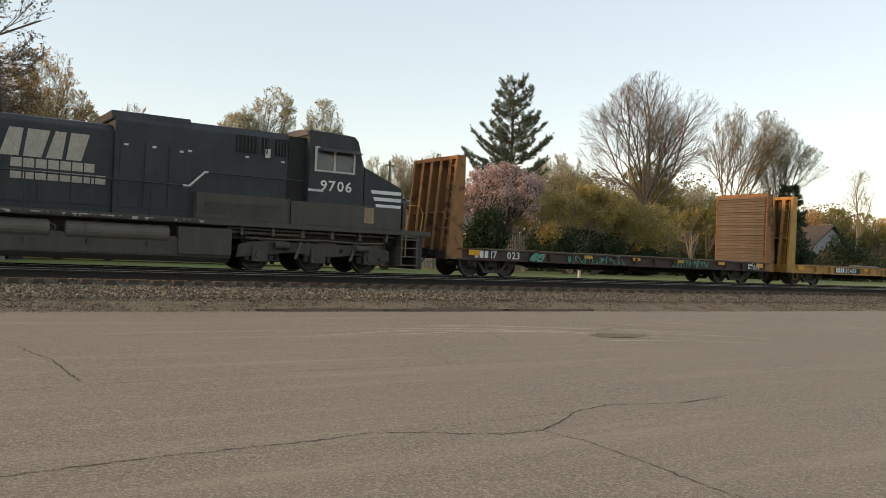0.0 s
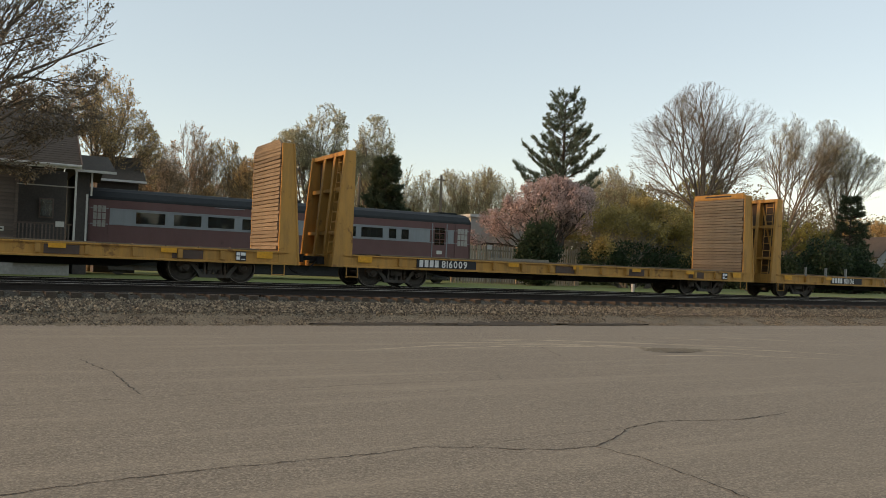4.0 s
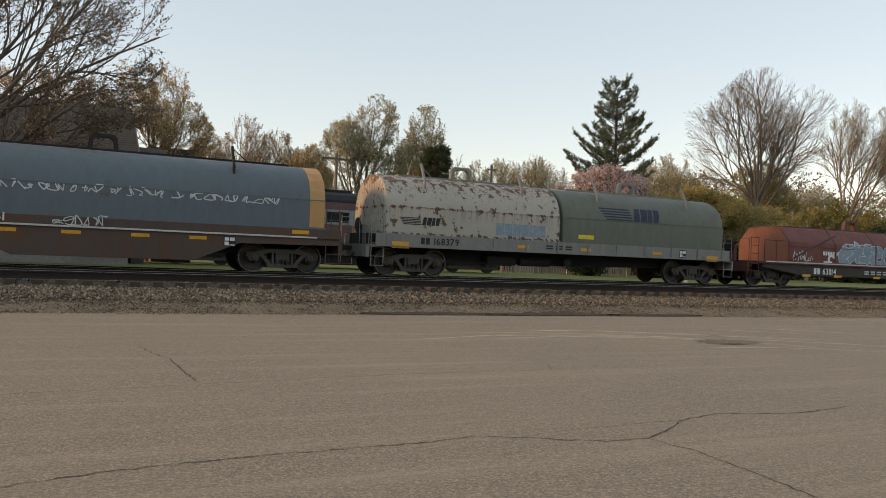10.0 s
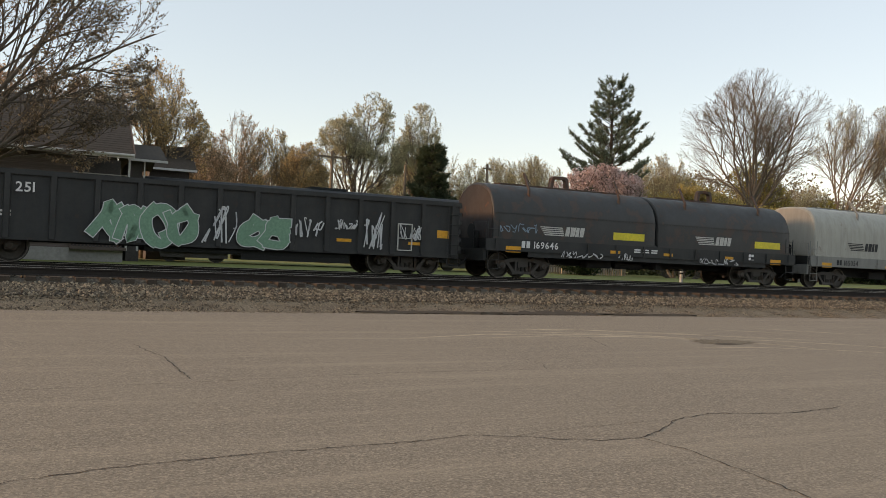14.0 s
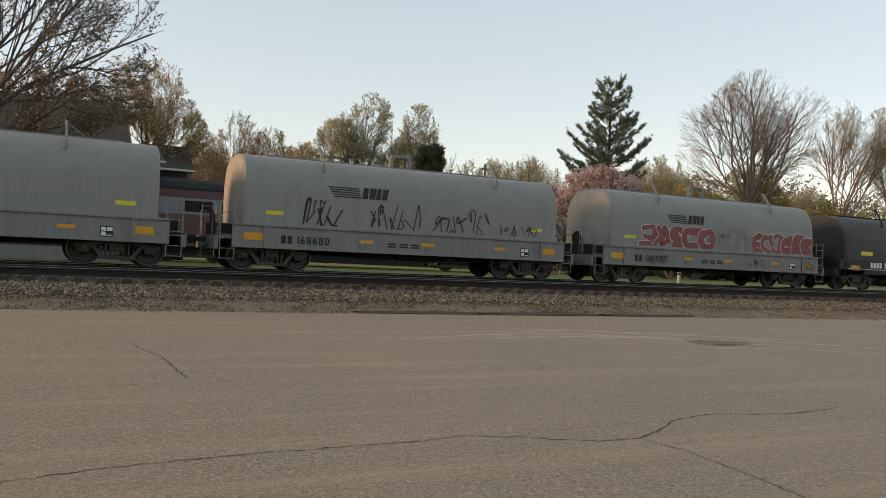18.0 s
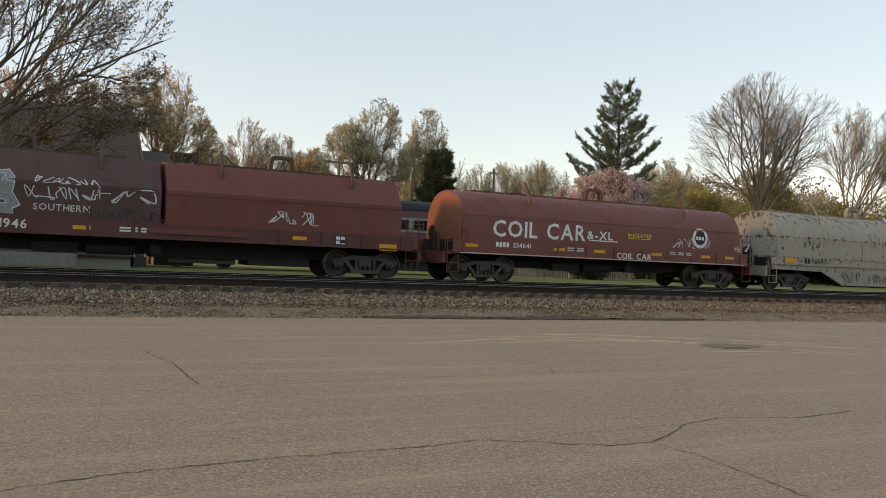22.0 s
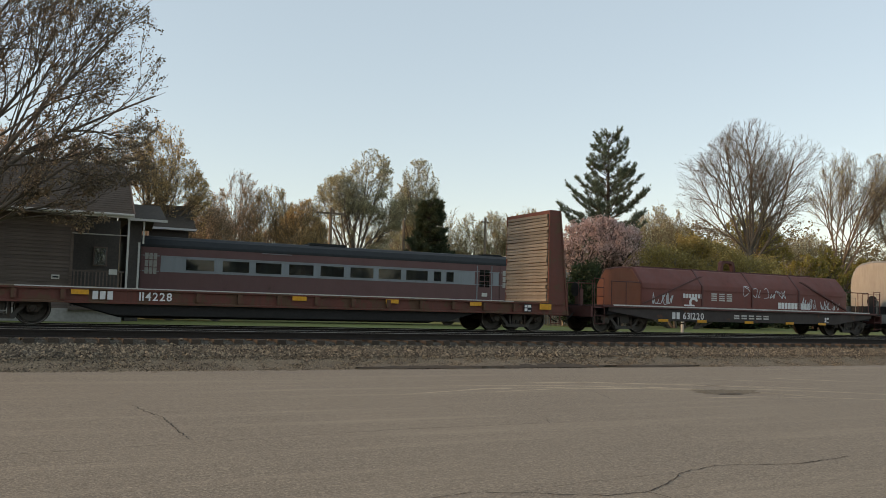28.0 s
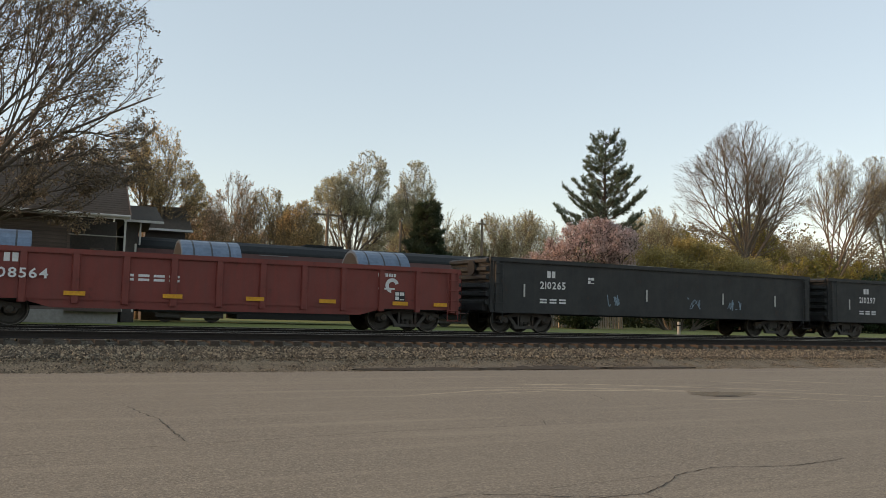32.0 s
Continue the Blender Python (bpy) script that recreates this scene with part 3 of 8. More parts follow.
# pale dusty tyre sweeps near the far edge
M_DUST = plain("dusty_asphalt", (0.41, 0.335, 0.235), 0.95, 0, 0.4, 20, 0.4)
for pts, w in (([(7.0, 12.6), (8.6, 12.9), (10.2, 12.7), (11.6, 12.0), (12.8, 10.9)], 0.10), ([(8.0, 14.2), (10.0, 14.0), (12.0, 13.2), (13.8, 11.9)], 0.13), ([(9.0, 15.3), (11.4, 15.0), (13.6, 14.2), (15.6, 12.9)], 0.12), ([(10.2, 11.0), (11.6, 10.9), (13.0, 10.4), (14.2, 9.6)], 0.07), ([(11.0, 13.4), (13.2, 12.6), (15.0, 11.4)], 0.08), ([(5.0, 12.4), (7.4, 13.2), (9.6, 13.1), (11.4, 12.3), (13.4, 10.6)], 0.09), ([(6.4, 13.9), (9.0, 13.5), (11.0, 12.7), (12.4, 11.4), (13.2, 9.8)], 0.11), ([(9.4, 16.4), (12.4, 15.7), (15.2, 14.4), (17.6, 12.6)], 0.16), ([(12.2, 12.4), (14.2, 11.2), (15.6, 9.8)], 0.14), ([(2.0, 14.6), (4.6, 14.9), (7.4, 14.6), (9.8, 13.7)], 0.08)):
    g, line = G(), []
    for (ax, ay), (bx, by) in zip(pts, pts[1:]):
        line += [(ax + (bx - ax) * k / 14, ay + (by - ay) * k / 14) for k in range(14)]
    vs = []
    for k, (x, y) in enumerate(line):
        ww = w * 1.35 * (0.15 + 1.1 * abs(noise.noise((x * 1.7, y * 1.7, w * 90)))) * min(1.0, k / 9, (len(line) - 1 - k) / 9)
        vs += [(x, y - ww, 0.0035), (x, y + ww, 0.0035)]
    g.add(vs, [(2 * k, 2 * k + 1, 2 * k + 3, 2 * k + 2) for k in range(len(line) - 1)])
    part("dust_streak", g, M_DUST, lot)
# muddy fringe where tyres leave the lot
M_MUD = plain("damp_mud", (0.052, 0.037, 0.023), 1.0, 0, 0.45, 9, 0.8)
for x0, x1, wide in ((6.4, 10.2, 0.42), (9.6, 13.6, 0.62), (13.2, 16.4, 0.34)):
    g, n = G(), 70
    low, high = [], []
    for k in range(n + 1):
        x, swell = x0 + (x1 - x0) * k / n, math.sin(math.pi * k / n) ** 0.6
        jag = 0.5 + 0.9 * abs(noise.noise((x * 1.1, wide * 9, 2.0))) + 0.5 * noise.noise((x * 6.0, wide * 5, 4.0))
        y = 17.44 + wide * swell * max(0.05, jag)
        low.append((x, 17.40 + edge_wobble(x) + 0.10 * (1 - swell), 0.042))
        high.append((x, y, 0.078 + 0.15 * max(0, y - 17.7)))
    g.add(low + high, [(k, k + 1, k + n + 2, k + n + 1) for k in range(n)])
    part("mud_patch", g, M_MUD, lot)


def stones(name, n, x0, x1, y0, y1, zf, size, seed, label):
    r = np.random.RandomState(seed)
    px = x0 + (x1 - x0) * r.rand(n) ** 1.25
    py = y0 + (y1 - y0) * r.rand(n)
    pz = zf(py)
    py = py + SLANT * px * np.clip((py - 17.7) / 1.6, 0, 1)
    s = size * (0.5 + r.rand(n))
    base = np.array([(1, 0, 0), (0, 1, 0), (-1, 0, 0), (0, -1, 0), (0, 0, 0.8), (0, 0, -0.8)], float)
    vs = base[None] * (s[:, None, None] * (0.6 + 0.8 * r.rand(n, 6, 1)))
    a = r.rand(n) * 6.28
    ca, sa = np.cos(a)[:, None], np.sin(a)[:, None]
    tilt = r.uniform(-0.5, 0.5, (n, 1))
    x, y, z = vs[..., 0], vs[..., 1], vs[..., 2] + tilt * vs[..., 0]
    out = np.stack([x * ca - y * sa + px[:, None], x * sa + y * ca + py[:, None], z + pz[:, None]], -1).reshape(-1, 3)
    tri = np.array([(0, 1, 4), (1, 2, 4), (2, 3, 4), (3, 0, 4), (1, 0, 5), (2, 1, 5), (3, 2, 5), (0, 3, 5)])
    fs = (tri[None] + 6 * np.arange(n)[:, None, None]).reshape(-1, 3)
    me = bpy.data.meshes.new(name)
    me.from_pydata(out.tolist(), [], fs.tolist())
    me.materials.append(M_STONE)
    return tagged(new(name, me), label, "stones", kind="stuff")


prof_y, prof_z = [17.2, 17.7, 18.2, 18.7, 19.0, 19.35, 19.8, 20.3, 20.8, 21.0, 21.2, 24.4, 28.5], [0.012, 0.03, 0.07, 0.13, 0.19, 0.22, 0.28, 0.31, 0.34, 0.36, 0.455, 0.46, 0.42]
stones("ballast_stones", 34000, -4, 48, 19.15, 21.05, lambda y: np.interp(y, prof_y, prof_z) + 0.005, 0.034, 3, "loose grey-brown crushed stones on the ballast shoulder")
stones("track_stones", 7000, -4, 45, 21.6, 28.4, lambda y: np.interp(y, prof_y, prof_z) + 0.01, 0.036, 4, "crushed stones between the rails and sleepers")
stones("gravel_stones", 24000, -3, 40, 17.25, 19.2, lambda y: np.interp(y, prof_y, prof_z), 0.019, 6, "small loose gravel along the lot's edge")

# two tracks
rail_prof = [(-0.07, 0), (0.07, 0), (0.07, 0.012), (0.012, 0.035), (0.010, 0.135), (0.036, 0.145), (0.036, 0.175), (0.028, 0.182), (-0.028, 0.182), (-0.036, 0.175), (-0.036, 0.145), (-0.010, 0.135), (-0.012, 0.035), (-0.07, 0.012)]
tie_g = G().box(-0.115, 0.115, -1.30, 1.30, -0.18, 0.0)
tie_mesh = tie_g.mesh("tie", M_TIE, 0.012)
plate_mesh = G().box(-0.10, 0.10, -0.17, 0.17, 0.0, 0.012).mesh("tie_plate", M_RAIL)
for yc, nm, lab in ((NEAR_Y, "track_near", "empty railway track with rust-brown rails and wooden ties"), (FAR_Y, "track_far", "railway track that carries the freight train")):
    tr = tagged(new(nm), lab, "railway track", kind="structure")
    tr.location, tr.rotation_euler = (0, yc, 0), (0, 0, math.atan(SLANT))
    for side in (-0.7535, 0.7535):
        g = G().prism([(side + p, RAIL_Z - 0.188 + q) for p, q in rail_prof], -140, 420, 'x')
        rl = part("rail", g, M_RAIL, tr)
        part("rail_head", G().box(-140, 420, side - 0.026, side + 0.026, RAIL_Z - 0.006, RAIL_Z), M_RAILTOP, rl)
    rng = random.Random(11)
    k, x = 0, -6.0
    while x < (62 if yc == NEAR_Y else 50):
        ob = part("tie", tie_mesh, None, tr)
        ob.location = (x, rng.uniform(-0.05, 0.05), RAIL_Z - 0.19 + rng.uniform(-0.012, 0.006))
        ob.rotation_euler = (0, 0, rng.uniform(-0.012, 0.012))
        x += 0.535 + rng.uniform(-0.02, 0.02)
    g = G()
    for x in span(62, 200, 0.54) + span(-60, -6.5, 0.54):
        g.box(x - 0.115, x + 0.115, -1.3, 1.3, RAIL_Z - 0.37, RAIL_Z - 0.19)
    tagged(part("far_ties", g, M_TIE, tr), kind="stuff")

# ---------------------------------------------------------------- train: common parts (car space: x along the train, z = 0 at the rail head)
V0, ACC = 17.347, -0.01941
TRAIN = []        # (thing, place of its front end in the train)


def running(t):
    return V0 * t + ACC * t * t / 2


def wheel_mesh(r):
    g = G().lathe([(0.07, 0.07), (0.06, r * 0.34), (0.035, r * 0.45), (0.02, r * 0.80), (0.05, r * 0.86), (0.05, r + 0.022), (0.02, r + 0.025), (0.015, r + 0.004), (-0.085, r - 0.004), (-0.09, r * 0.88), (-0.03, r * 0.82), (-0.01, r * 0.45), (-0.06, r * 0.32), (-0.07, 0.07)], 0, 0, 28)
    return g.mesh("wheel", M_WHEEL, smooth=False)


def rim_mesh(r):
    return G().lathe([(-0.0915, r * 0.945), (-0.094, r * 0.945), (-0.094, r - 0.012), (-0.0915, r - 0.012)], 0, 0, 28).mesh("tread_rim", M_RIM)


WHEEL, RIM = wheel_mesh(0.457), rim_mesh(0.457)
LWHEEL, LRIM = wheel_mesh(0.533), rim_mesh(0.533)


def side_frame(g, y0, y1):
    upper = [(-1.16, 0.47), (-1.13, 0.60), (-0.80, 0.645), (-0.45, 0.73), (0.45, 0.73), (0.80, 0.645), (1.13, 0.60), (1.16, 0.47), (0.95, 0.50), (0.72, 0.53), (0.38, 0.60), (-0.38, 0.60), (-0.72, 0.53), (-0.95, 0.50)]
    g.prism(upper, y0, y1)
    for s in (-1, 1):
        g.prism([(s * 0.74, 0.54), (s * 0.60, 0.56), (s * 0.30, 0.20), (s * 0.42, 0.18)], y0, y1)
        g.prism([(s * 0.34, 0.60), (s * 0.27, 0.60), (s * 0.27, 0.24), (s * 0.34, 0.24)], y0, y1)
        g.prism([(s * 1.10, 0.50), (s * 0.70, 0.53), (s * 0.76, 0.34), (s * 1.02, 0.34)], y0 + 0.02, y1)
    g.prism([(-0.46, 0.15), (0.46, 0.15), (0.50, 0.25), (-0.50, 0.25)], y0 - 0.01, y1 + 0.01)


FRAME_G = G()
for a, b in ((-1.12, -0.98), (0.98, 1.12)):
    side_frame(FRAME_G, a, b)
FRAME_G.box(-0.22, 0.22, -1.10, 1.10, 0.40, 0.62)
FRAME = FRAME_G.mesh("truck", M_TRUCK, 0.008)
SPRING_G = G()
for x in (-0.17, 0.0, 0.17):
    for k in range(4):
        SPRING_G.tube((x, -1.07, 0.25 + k * 0.04), (x, -1.07, 0.275 + k * 0.04), 0.072, n=10)
SPRING = SPRING_G.mesh("spring_nest", M_TRUCK)
CAPM = G().lathe([(0.10, 0.115), (-0.02, 0.115), (-0.05, 0.085), (-0.055, 0.0)], 0, 0, 14).mesh("bearing_cap", M_TRUCK)
AXLE = G().tube((0, -0.8, 0), (0, 0.8, 0), 0.075, n=10).mesh("axle", M_WHEEL)
COUPLER = G().box(-0.02, 0.65, -0.075, 0.075, 0.80, 0.95).prism([(-0.10, -0.10), (0.06, -0.16), (0.10, 0.12), (-0.04, 0.16), (-0.12, 0.08)], 0.74, 1.00, 'z').mesh("coupler", M_DARK, 0.012)
HOSE = G().path([(0.55, -0.32, 0.86), (0.30, -0.33, 0.62), (0.12, -0.33, 0.42), (-0.08, -0.33, 0.36)], 0.024, 6).mesh("air_hose", M_HOSE)


def truck(car, x, wb=1.76):
    t = part("truck", FRAME, None, car)
    t.location = (x, 0, 0)
    part("spring_nest", SPRING, None, t)
    for s in (-1, 1):
        ax = part("axle", AXLE, None, t)
        ax.location = (s * wb / 2, 0, 0.457)
        for side in (-1, 1):
            w = part("wheel", WHEEL, None, t)
            w.location, w.rotation_euler = (s * wb / 2, side * 0.765, 0.457), (0, 0, 0 if side < 0 else math.pi)
            if side < 0:
                r = part("tread_rim", RIM, None, t)
                r.location = w.location
                c = part("bearing_cap", CAPM, None, t)
                c.location = (s * wb / 2, -1.09, 0.457)
    return t


def draft_gear(car, L):
    for x, rz in ((0.0, 0.0), (L, math.pi)):
        for nm, me in (("coupler", COUPLER), ("air_hose", HOSE)):
            o = part(nm, me, None, car)
            o.location, o.rotation_euler = (x, 0, 0), (0, 0, rz)


def ladder(g, x0, x1, y, z0, z1, step=0.32, r=0.016):
    for x in (x0, x1):
        g.tube((x, y, z0), (x, y, z1), r, n=5)
    z = z0 + 0.03
    while z < z1 - 0.02:
        g.tube((x0, y, z), (x1, y, z), r * 0.85, n=5)
        z += step
    return g


def profile_face(half):
    zs, ys = [z for y, z in half], [y for y, z in half]
    return lambda z: -float(np.interp(z, zs, ys))


def reflectors(car, L, z, y, xs, size=(0.42, 0.10)):
    for x in xs:
        part("reflector", rect(G(), x, x + size[0], z, z + size[1], lambda q: y, 0.006), M_REFL, car)


def stencil_box(car, x, z, face, s=0.34):
    g = rect(G(), x, x + s * 1.15, z, z + s, face, 0.006)
    part("data_panel", g, M_BLACK, car)
    g = G()
    for k, (a, b, c, d) in enumerate(((0.08, 0.5, 0.10, 0.46), (0.58, 1.07, 0.10, 0.46), (0.08, 0.5, 0.56, 0.90), (0.58, 1.07, 0.56, 0.90))):
        if k != 1:
            rect(g, x + a * s, x + b * s, z + c * s, z + d * s, face, 0.010)
        else:
            rect(g, x + a * s, x + b * s, z + c * s, z + 0.2 * s, face, 0.010)
    part("data_lines", g, M_WHITE, car)


def smallprint(car, x, z, face, mat, rows=2, n=3, h=0.07):
    g = G()
    for r in range(rows):
        for k in range(n):
            rect(g, x + k * 0.42, x + k * 0.42 + 0.30, z - r * h * 1.7, z - r * h * 1.7 + h, face, 0.007)
    part("small_print", g, mat, car)


def speed_logo(car, x, z, h, face, mat, name="emblem"):
    """The railway's mark as plain shapes: speed lines and two slanted blocks."""
    g = G()
    for k in range(5):
        zz = z + h * k / 5
        rect(g, x - 0.9 * h - 0.14 * h * k, x + h * 1.62 - 0.05 * h * k, zz, zz + h * 0.11, face, 0.008)
    for a, w in ((1.70, 1.25), (3.02, 1.10)):
        mid = a + w * 0.5
        patch(g, [(x + a * h, z), (x + (mid - 0.06) * h, z), (x + (mid + 0.06) * h, z + h), (x + (a + 0.22) * h, z + h)], face, 0.008)
        patch(g, [(x + (mid + 0.06) * h, z), (x + (a + w) * h, z), (x + (a + w + 0.22) * h, z + h), (x + (mid + 0.18) * h, z + h)], face, 0.008)
    part(name, g, mat, car, "railway emblem of stripes and slanted blocks")


def end_gear(car, L, mat, deck=1.02, inset=1.35, rail=2.05):
    """Platforms, ladders, rails at both ends; a hand brake on the front one."""
    for k in (0, 1):
        def put(name, g, m=mat, lab="", bev=0.0):
            return part(name, g.mirror_x(L) if k else g, m, car, lab, bev)
        put("end_platform", G().box(0.42, inset + 0.1, -1.42, 1.42, deck - 0.06, deck), M_DARK if k else mat)
        put("end_sill", G().box(0.40, 0.52, -1.42, 1.42, deck - 0.42, deck), mat, "", 0.01)
        put("step", ladder(G(), 0.55, 0.98, -1.47, 0.30, deck - 0.02, 0.30))
        put("corner_ladder", ladder(G(), 0.55, 0.98, -1.44, deck, rail, 0.33))
        put("far_ladder", ladder(G(), 0.55, 0.98, 1.44, 0.30, rail, 0.33))
        put("end_rail", G().path([(0.50, -1.38, deck), (0.50, -1.38, rail - 0.1), (0.50, -0.5, rail - 0.1), (0.50, -0.5, deck)], 0.017))
        put("end_rail", G().path([(0.50, 0.6, deck), (0.50, 0.6, rail - 0.25), (0.50, 1.38, rail - 0.25), (0.50, 1.38, deck)], 0.017))
    part("brake_housing", G().box(0.60, 0.78, -0.45, -0.10, deck, deck + 0.65), mat, car, "", 0.02)
    part("hand_brake_wheel", G().prism([(-0.28 + 0.27 * math.cos(a * math.pi / 8), deck + 0.62 + 0.27 * math.sin(a * math.pi / 8)) for a in range(16)], 0.50, 0.53, 'x'), M_DARK, car)


TALL = [(1.44, 1.42), (1.43, 2.45), (1.39, 2.80), (1.29, 3.10), (1.10, 3.36), (0.80, 3.53), (0.42, 3.60), (0.0, 3.62)]
ROUND = [(1.44, 1.40), (1.44, 2.25), (1.37, 2.58), (1.20, 2.92), (0.95, 3.16), (0.62, 3.32), (0.30, 3.40), (0.0, 3.42)]
LOWROUND = [(1.44, 1.45), (1.44, 2.20), (1.36, 2.48), (1.18, 2.78), (0.92, 3.00), (0.60, 3.14), (0.30, 3.20), (0.0, 3.22)]
OCT = [(1.46, 1.42), (1.46, 2.40), (1.30, 2.62), (0.86, 3.20), (0.78, 3.27), (0.0, 3.34)]
SHIELD = [(1.42, 1.05), (1.42, 1.90), (1.38, 1.98), (0.92, 2.52), (0.84, 2.57), (0.0, 2.62)]


def hood_shell(x0, x1, half, end_taper=0.05):
    """A closed cover: the profile lofted along x, its end edges rounded."""
    ring = [(-y, z) for y, z in half] + [(y, z) for y, z in reversed(half[:-1])]
    m, vs, fs = len(ring), [], []
    zc = (half[0][1] + half[-1][1]) / 2
    secs = [(x0, 0.965), (x0 + end_taper * 0.4, 0.988), (x0 + end_taper, 1.0)] + ([(x, 1.0) for x in span(x0 + 0.5, x1 - 0.5, 1.5)] if x1 - x0 > 1.6 else []) + [(x1 - end_taper, 1.0), (x1 - end_taper * 0.4, 0.988), (x1, 0.965)]
    for x, s in secs:
        vs += [(x, y * s, half[0][1] + (z - half[0][1]) * s) for y, z in ring]
    for i in range(len(secs) - 1):
        fs += [(i * m + j, (i + 1) * m + j, (i + 1) * m + j + 1, i * m + j + 1) for j in range(m - 1)]
    fs += [tuple(range(m)), tuple(range(len(vs) - 1, len(vs) - m - 1, -1))]
    return G().add(vs, fs)


def hood(car, x0, x1, half, mat, trim, end_mat=None, band=None, posts=True, seam=True, label=""):
    face, top = profile_face(half), half[-1][1]
    h = part("hood", hood_shell(x0, x1, half), mat, car, label, smooth=True)
    # front end only; the tan and red sheets hold sunlight in their colour
    if end_mat:
        ring = [(-y * 0.955, half[0][1] + (z - half[0][1]) * 0.96) for y, z in half] + [(y * 0.955, half[0][1] + (z - half[0][1]) * 0.96) for y, z in reversed(half[:-1])]
        part("end_sheet", G().prism(ring, x0 - 0.012, x0 + 0.01, 'x'), end_mat, h)
    if band:
        for a in ((x0 + 0.02, x0 + 0.52), (x1 - 0.52, x1 - 0.02)):
            part("painted_band", hood_shell(a[0], a[1], [(y + 0.005, z + (0.005 if z > 2.4 else 0.02)) for y, z in half], 0.01), band, h, "orange painted band")
    if seam:
        zs = 2.30 if half[-1][1] > 3 else 1.75
        if half is not TALL:
            part("seam_strip", G().box(x0 + 0.05, x1 - 0.05, face(zs) - 0.018, face(zs) + 0.02, zs - 0.02, zs + 0.015), mat, h)
        part("bottom_lip", G().box(x0 - 0.02, x1 + 0.02, -half[0][0] - 0.045, -half[0][0] + 0.02, half[0][1] - 0.02, half[0][1] + 0.05), mat, h, "", 0.008)
    mid = (x0 + x1) / 2
    part("walk_strip", G().box(x0 + 0.9, x1 - 0.9, -0.22, 0.22, top - 0.01, top + 0.05), trim, h)
    part("lifting_bracket", G().prism([(mid - 0.44, top), (mid - 0.38, top + 0.42), (mid - 0.28, top + 0.50), (mid + 0.28, top + 0.50), (mid + 0.38, top + 0.42), (mid + 0.44, top), (mid + 0.30, top), (mid + 0.27, top + 0.32), (mid + 0.18, top + 0.40), (mid - 0.18, top + 0.40), (mid - 0.27, top + 0.32), (mid - 0.30, top)], -0.10, 0.10), trim, h, "", 0.01)
    if posts:
        for x in (x0 + (x1 - x0) * 0.22, x0 + (x1 - x0) * 0.78):
            z0 = top - 0.42
            g = G().box(x - 0.035, x + 0.035, face(z0) - 0.05, face(z0) + 0.04, z0 - 0.12, z0 + 0.2)
            g.prism([(face(z0) - 0.05, z0 + 0.2), (face(z0) + 0.02, z0 + 0.2), (-0.70, top + 0.42), (-0.80, top + 0.42)], x - 0.035, x + 0.035, 'x')
            g.tube((x, -0.72, top + 0.36), (x + 0.5, -0.5, top + 0.03), 0.018, n=5)
            part("guide_post", g, trim, h)
    return face


def coil_car(u, L, label, sill, sill_mat, hoods, half, trim, end_inset=1.4, deck=1.02):
    car = thing("coil_car", label, "freight car", "cars of the freight train")
    TRAIN.append((car, u))
    for x in (2.25, L - 2.25):
        truck(car, x)
    draft_gear(car, L)
    end_gear(car, L, sill_mat, deck, end_inset)
    a, b = end_inset - 0.4, L - end_inset + 0.4
    top = half[0][1] - 0.01
    part("centre_sill", G().box(0.5, L - 0.5, -0.45, 0.45, 0.55, top), M_DARK, car)
    part("floor_trough", G().box(a + 0.3, b - 0.3, -1.36, 1.36, top - 0.35, top), M_DARK, car)
    for s in (-1, 1):
        y0, y1 = (-1.50, -1.44) if s < 0 else (1.44, 1.50)
        g = G()
        if sill == "plain":
            g.prism([(s * (1.44 + d), z) for d, z in ((0, 0.68), (0.09, 0.68), (0.09, 0.73), (0.06, 0.73), (0.06, top - 0.06), (0.11, top - 0.06), (0.11, top - 0.01), (0.06, top - 0.01), (0.06, top), (0, top))], a, b, 'x')
            for x in (a + 1.0, b - 1.0):
                part("sill_rib", G().box(x - 0.05, x + 0.05, min(s * 1.499, s * 1.545), max(s * 1.499, s * 1.545), 0.732, top - 0.062), sill_mat, car)
        elif sill == "fish":
            g.prism([(a, top), (b, top), (b, 0.90), (L - 3.7, 0.86), (L - 5.0, 0.30), (5.0, 0.30), (3.7, 0.86), (a, 0.90)], y0, y1)
            g.box(a, b, y0 - (0.06 if s < 0 else 0), y1 + (0.06 if s > 0 else 0), 1.10, 1.15)
        else:
            g.prism([(s * (1.44 + d), z) for d, z in ((0, 0.96), (0.11, 0.96), (0.11, 1.01), (0.06, 1.01), (0.06, top), (0, top))], a, b, 'x')
            for x in [v for v in span(a + 0.4, b - 0.4, 1.3) if not 1.8 < v < 4.7]:
                part("sill_rib", G().box(x - 0.04, x + 0.04, min(s * 1.499, s * 1.54), max(s * 1.499, s * 1.54), 1.012, top - 0.02), sill_mat, car)
        part("side_sill", g, sill_mat, car, "", 0.006)
    if sill != "fish":
        part("air_reservoir", G().tube((6.6, -0.75, 0.62), (7.9, -0.75, 0.62), 0.15, n=10), M_DARK, car)
        part("brake_valve", G().box(5.2, 6.4, -0.9, -0.5, 0.48, 0.78), M_DARK, car, "", 0.03)
        part("brake_rod", G().tube((3.6, -0.7, 0.55), (10.4, -0.7, 0.52), 0.02), M_DARK, car)
        part("brake_cylinder", G().box(8.3, 8.6, -1.2, -0.8, 0.52, 0.80), M_DARK, car, "", 0.03)
    face = None
    for h in hoods:
        face = hood(car, h[0], h[1], half, h[2], trim, *h[3:4], **(h[4] if len(h) > 4 else {}))
    return car, face


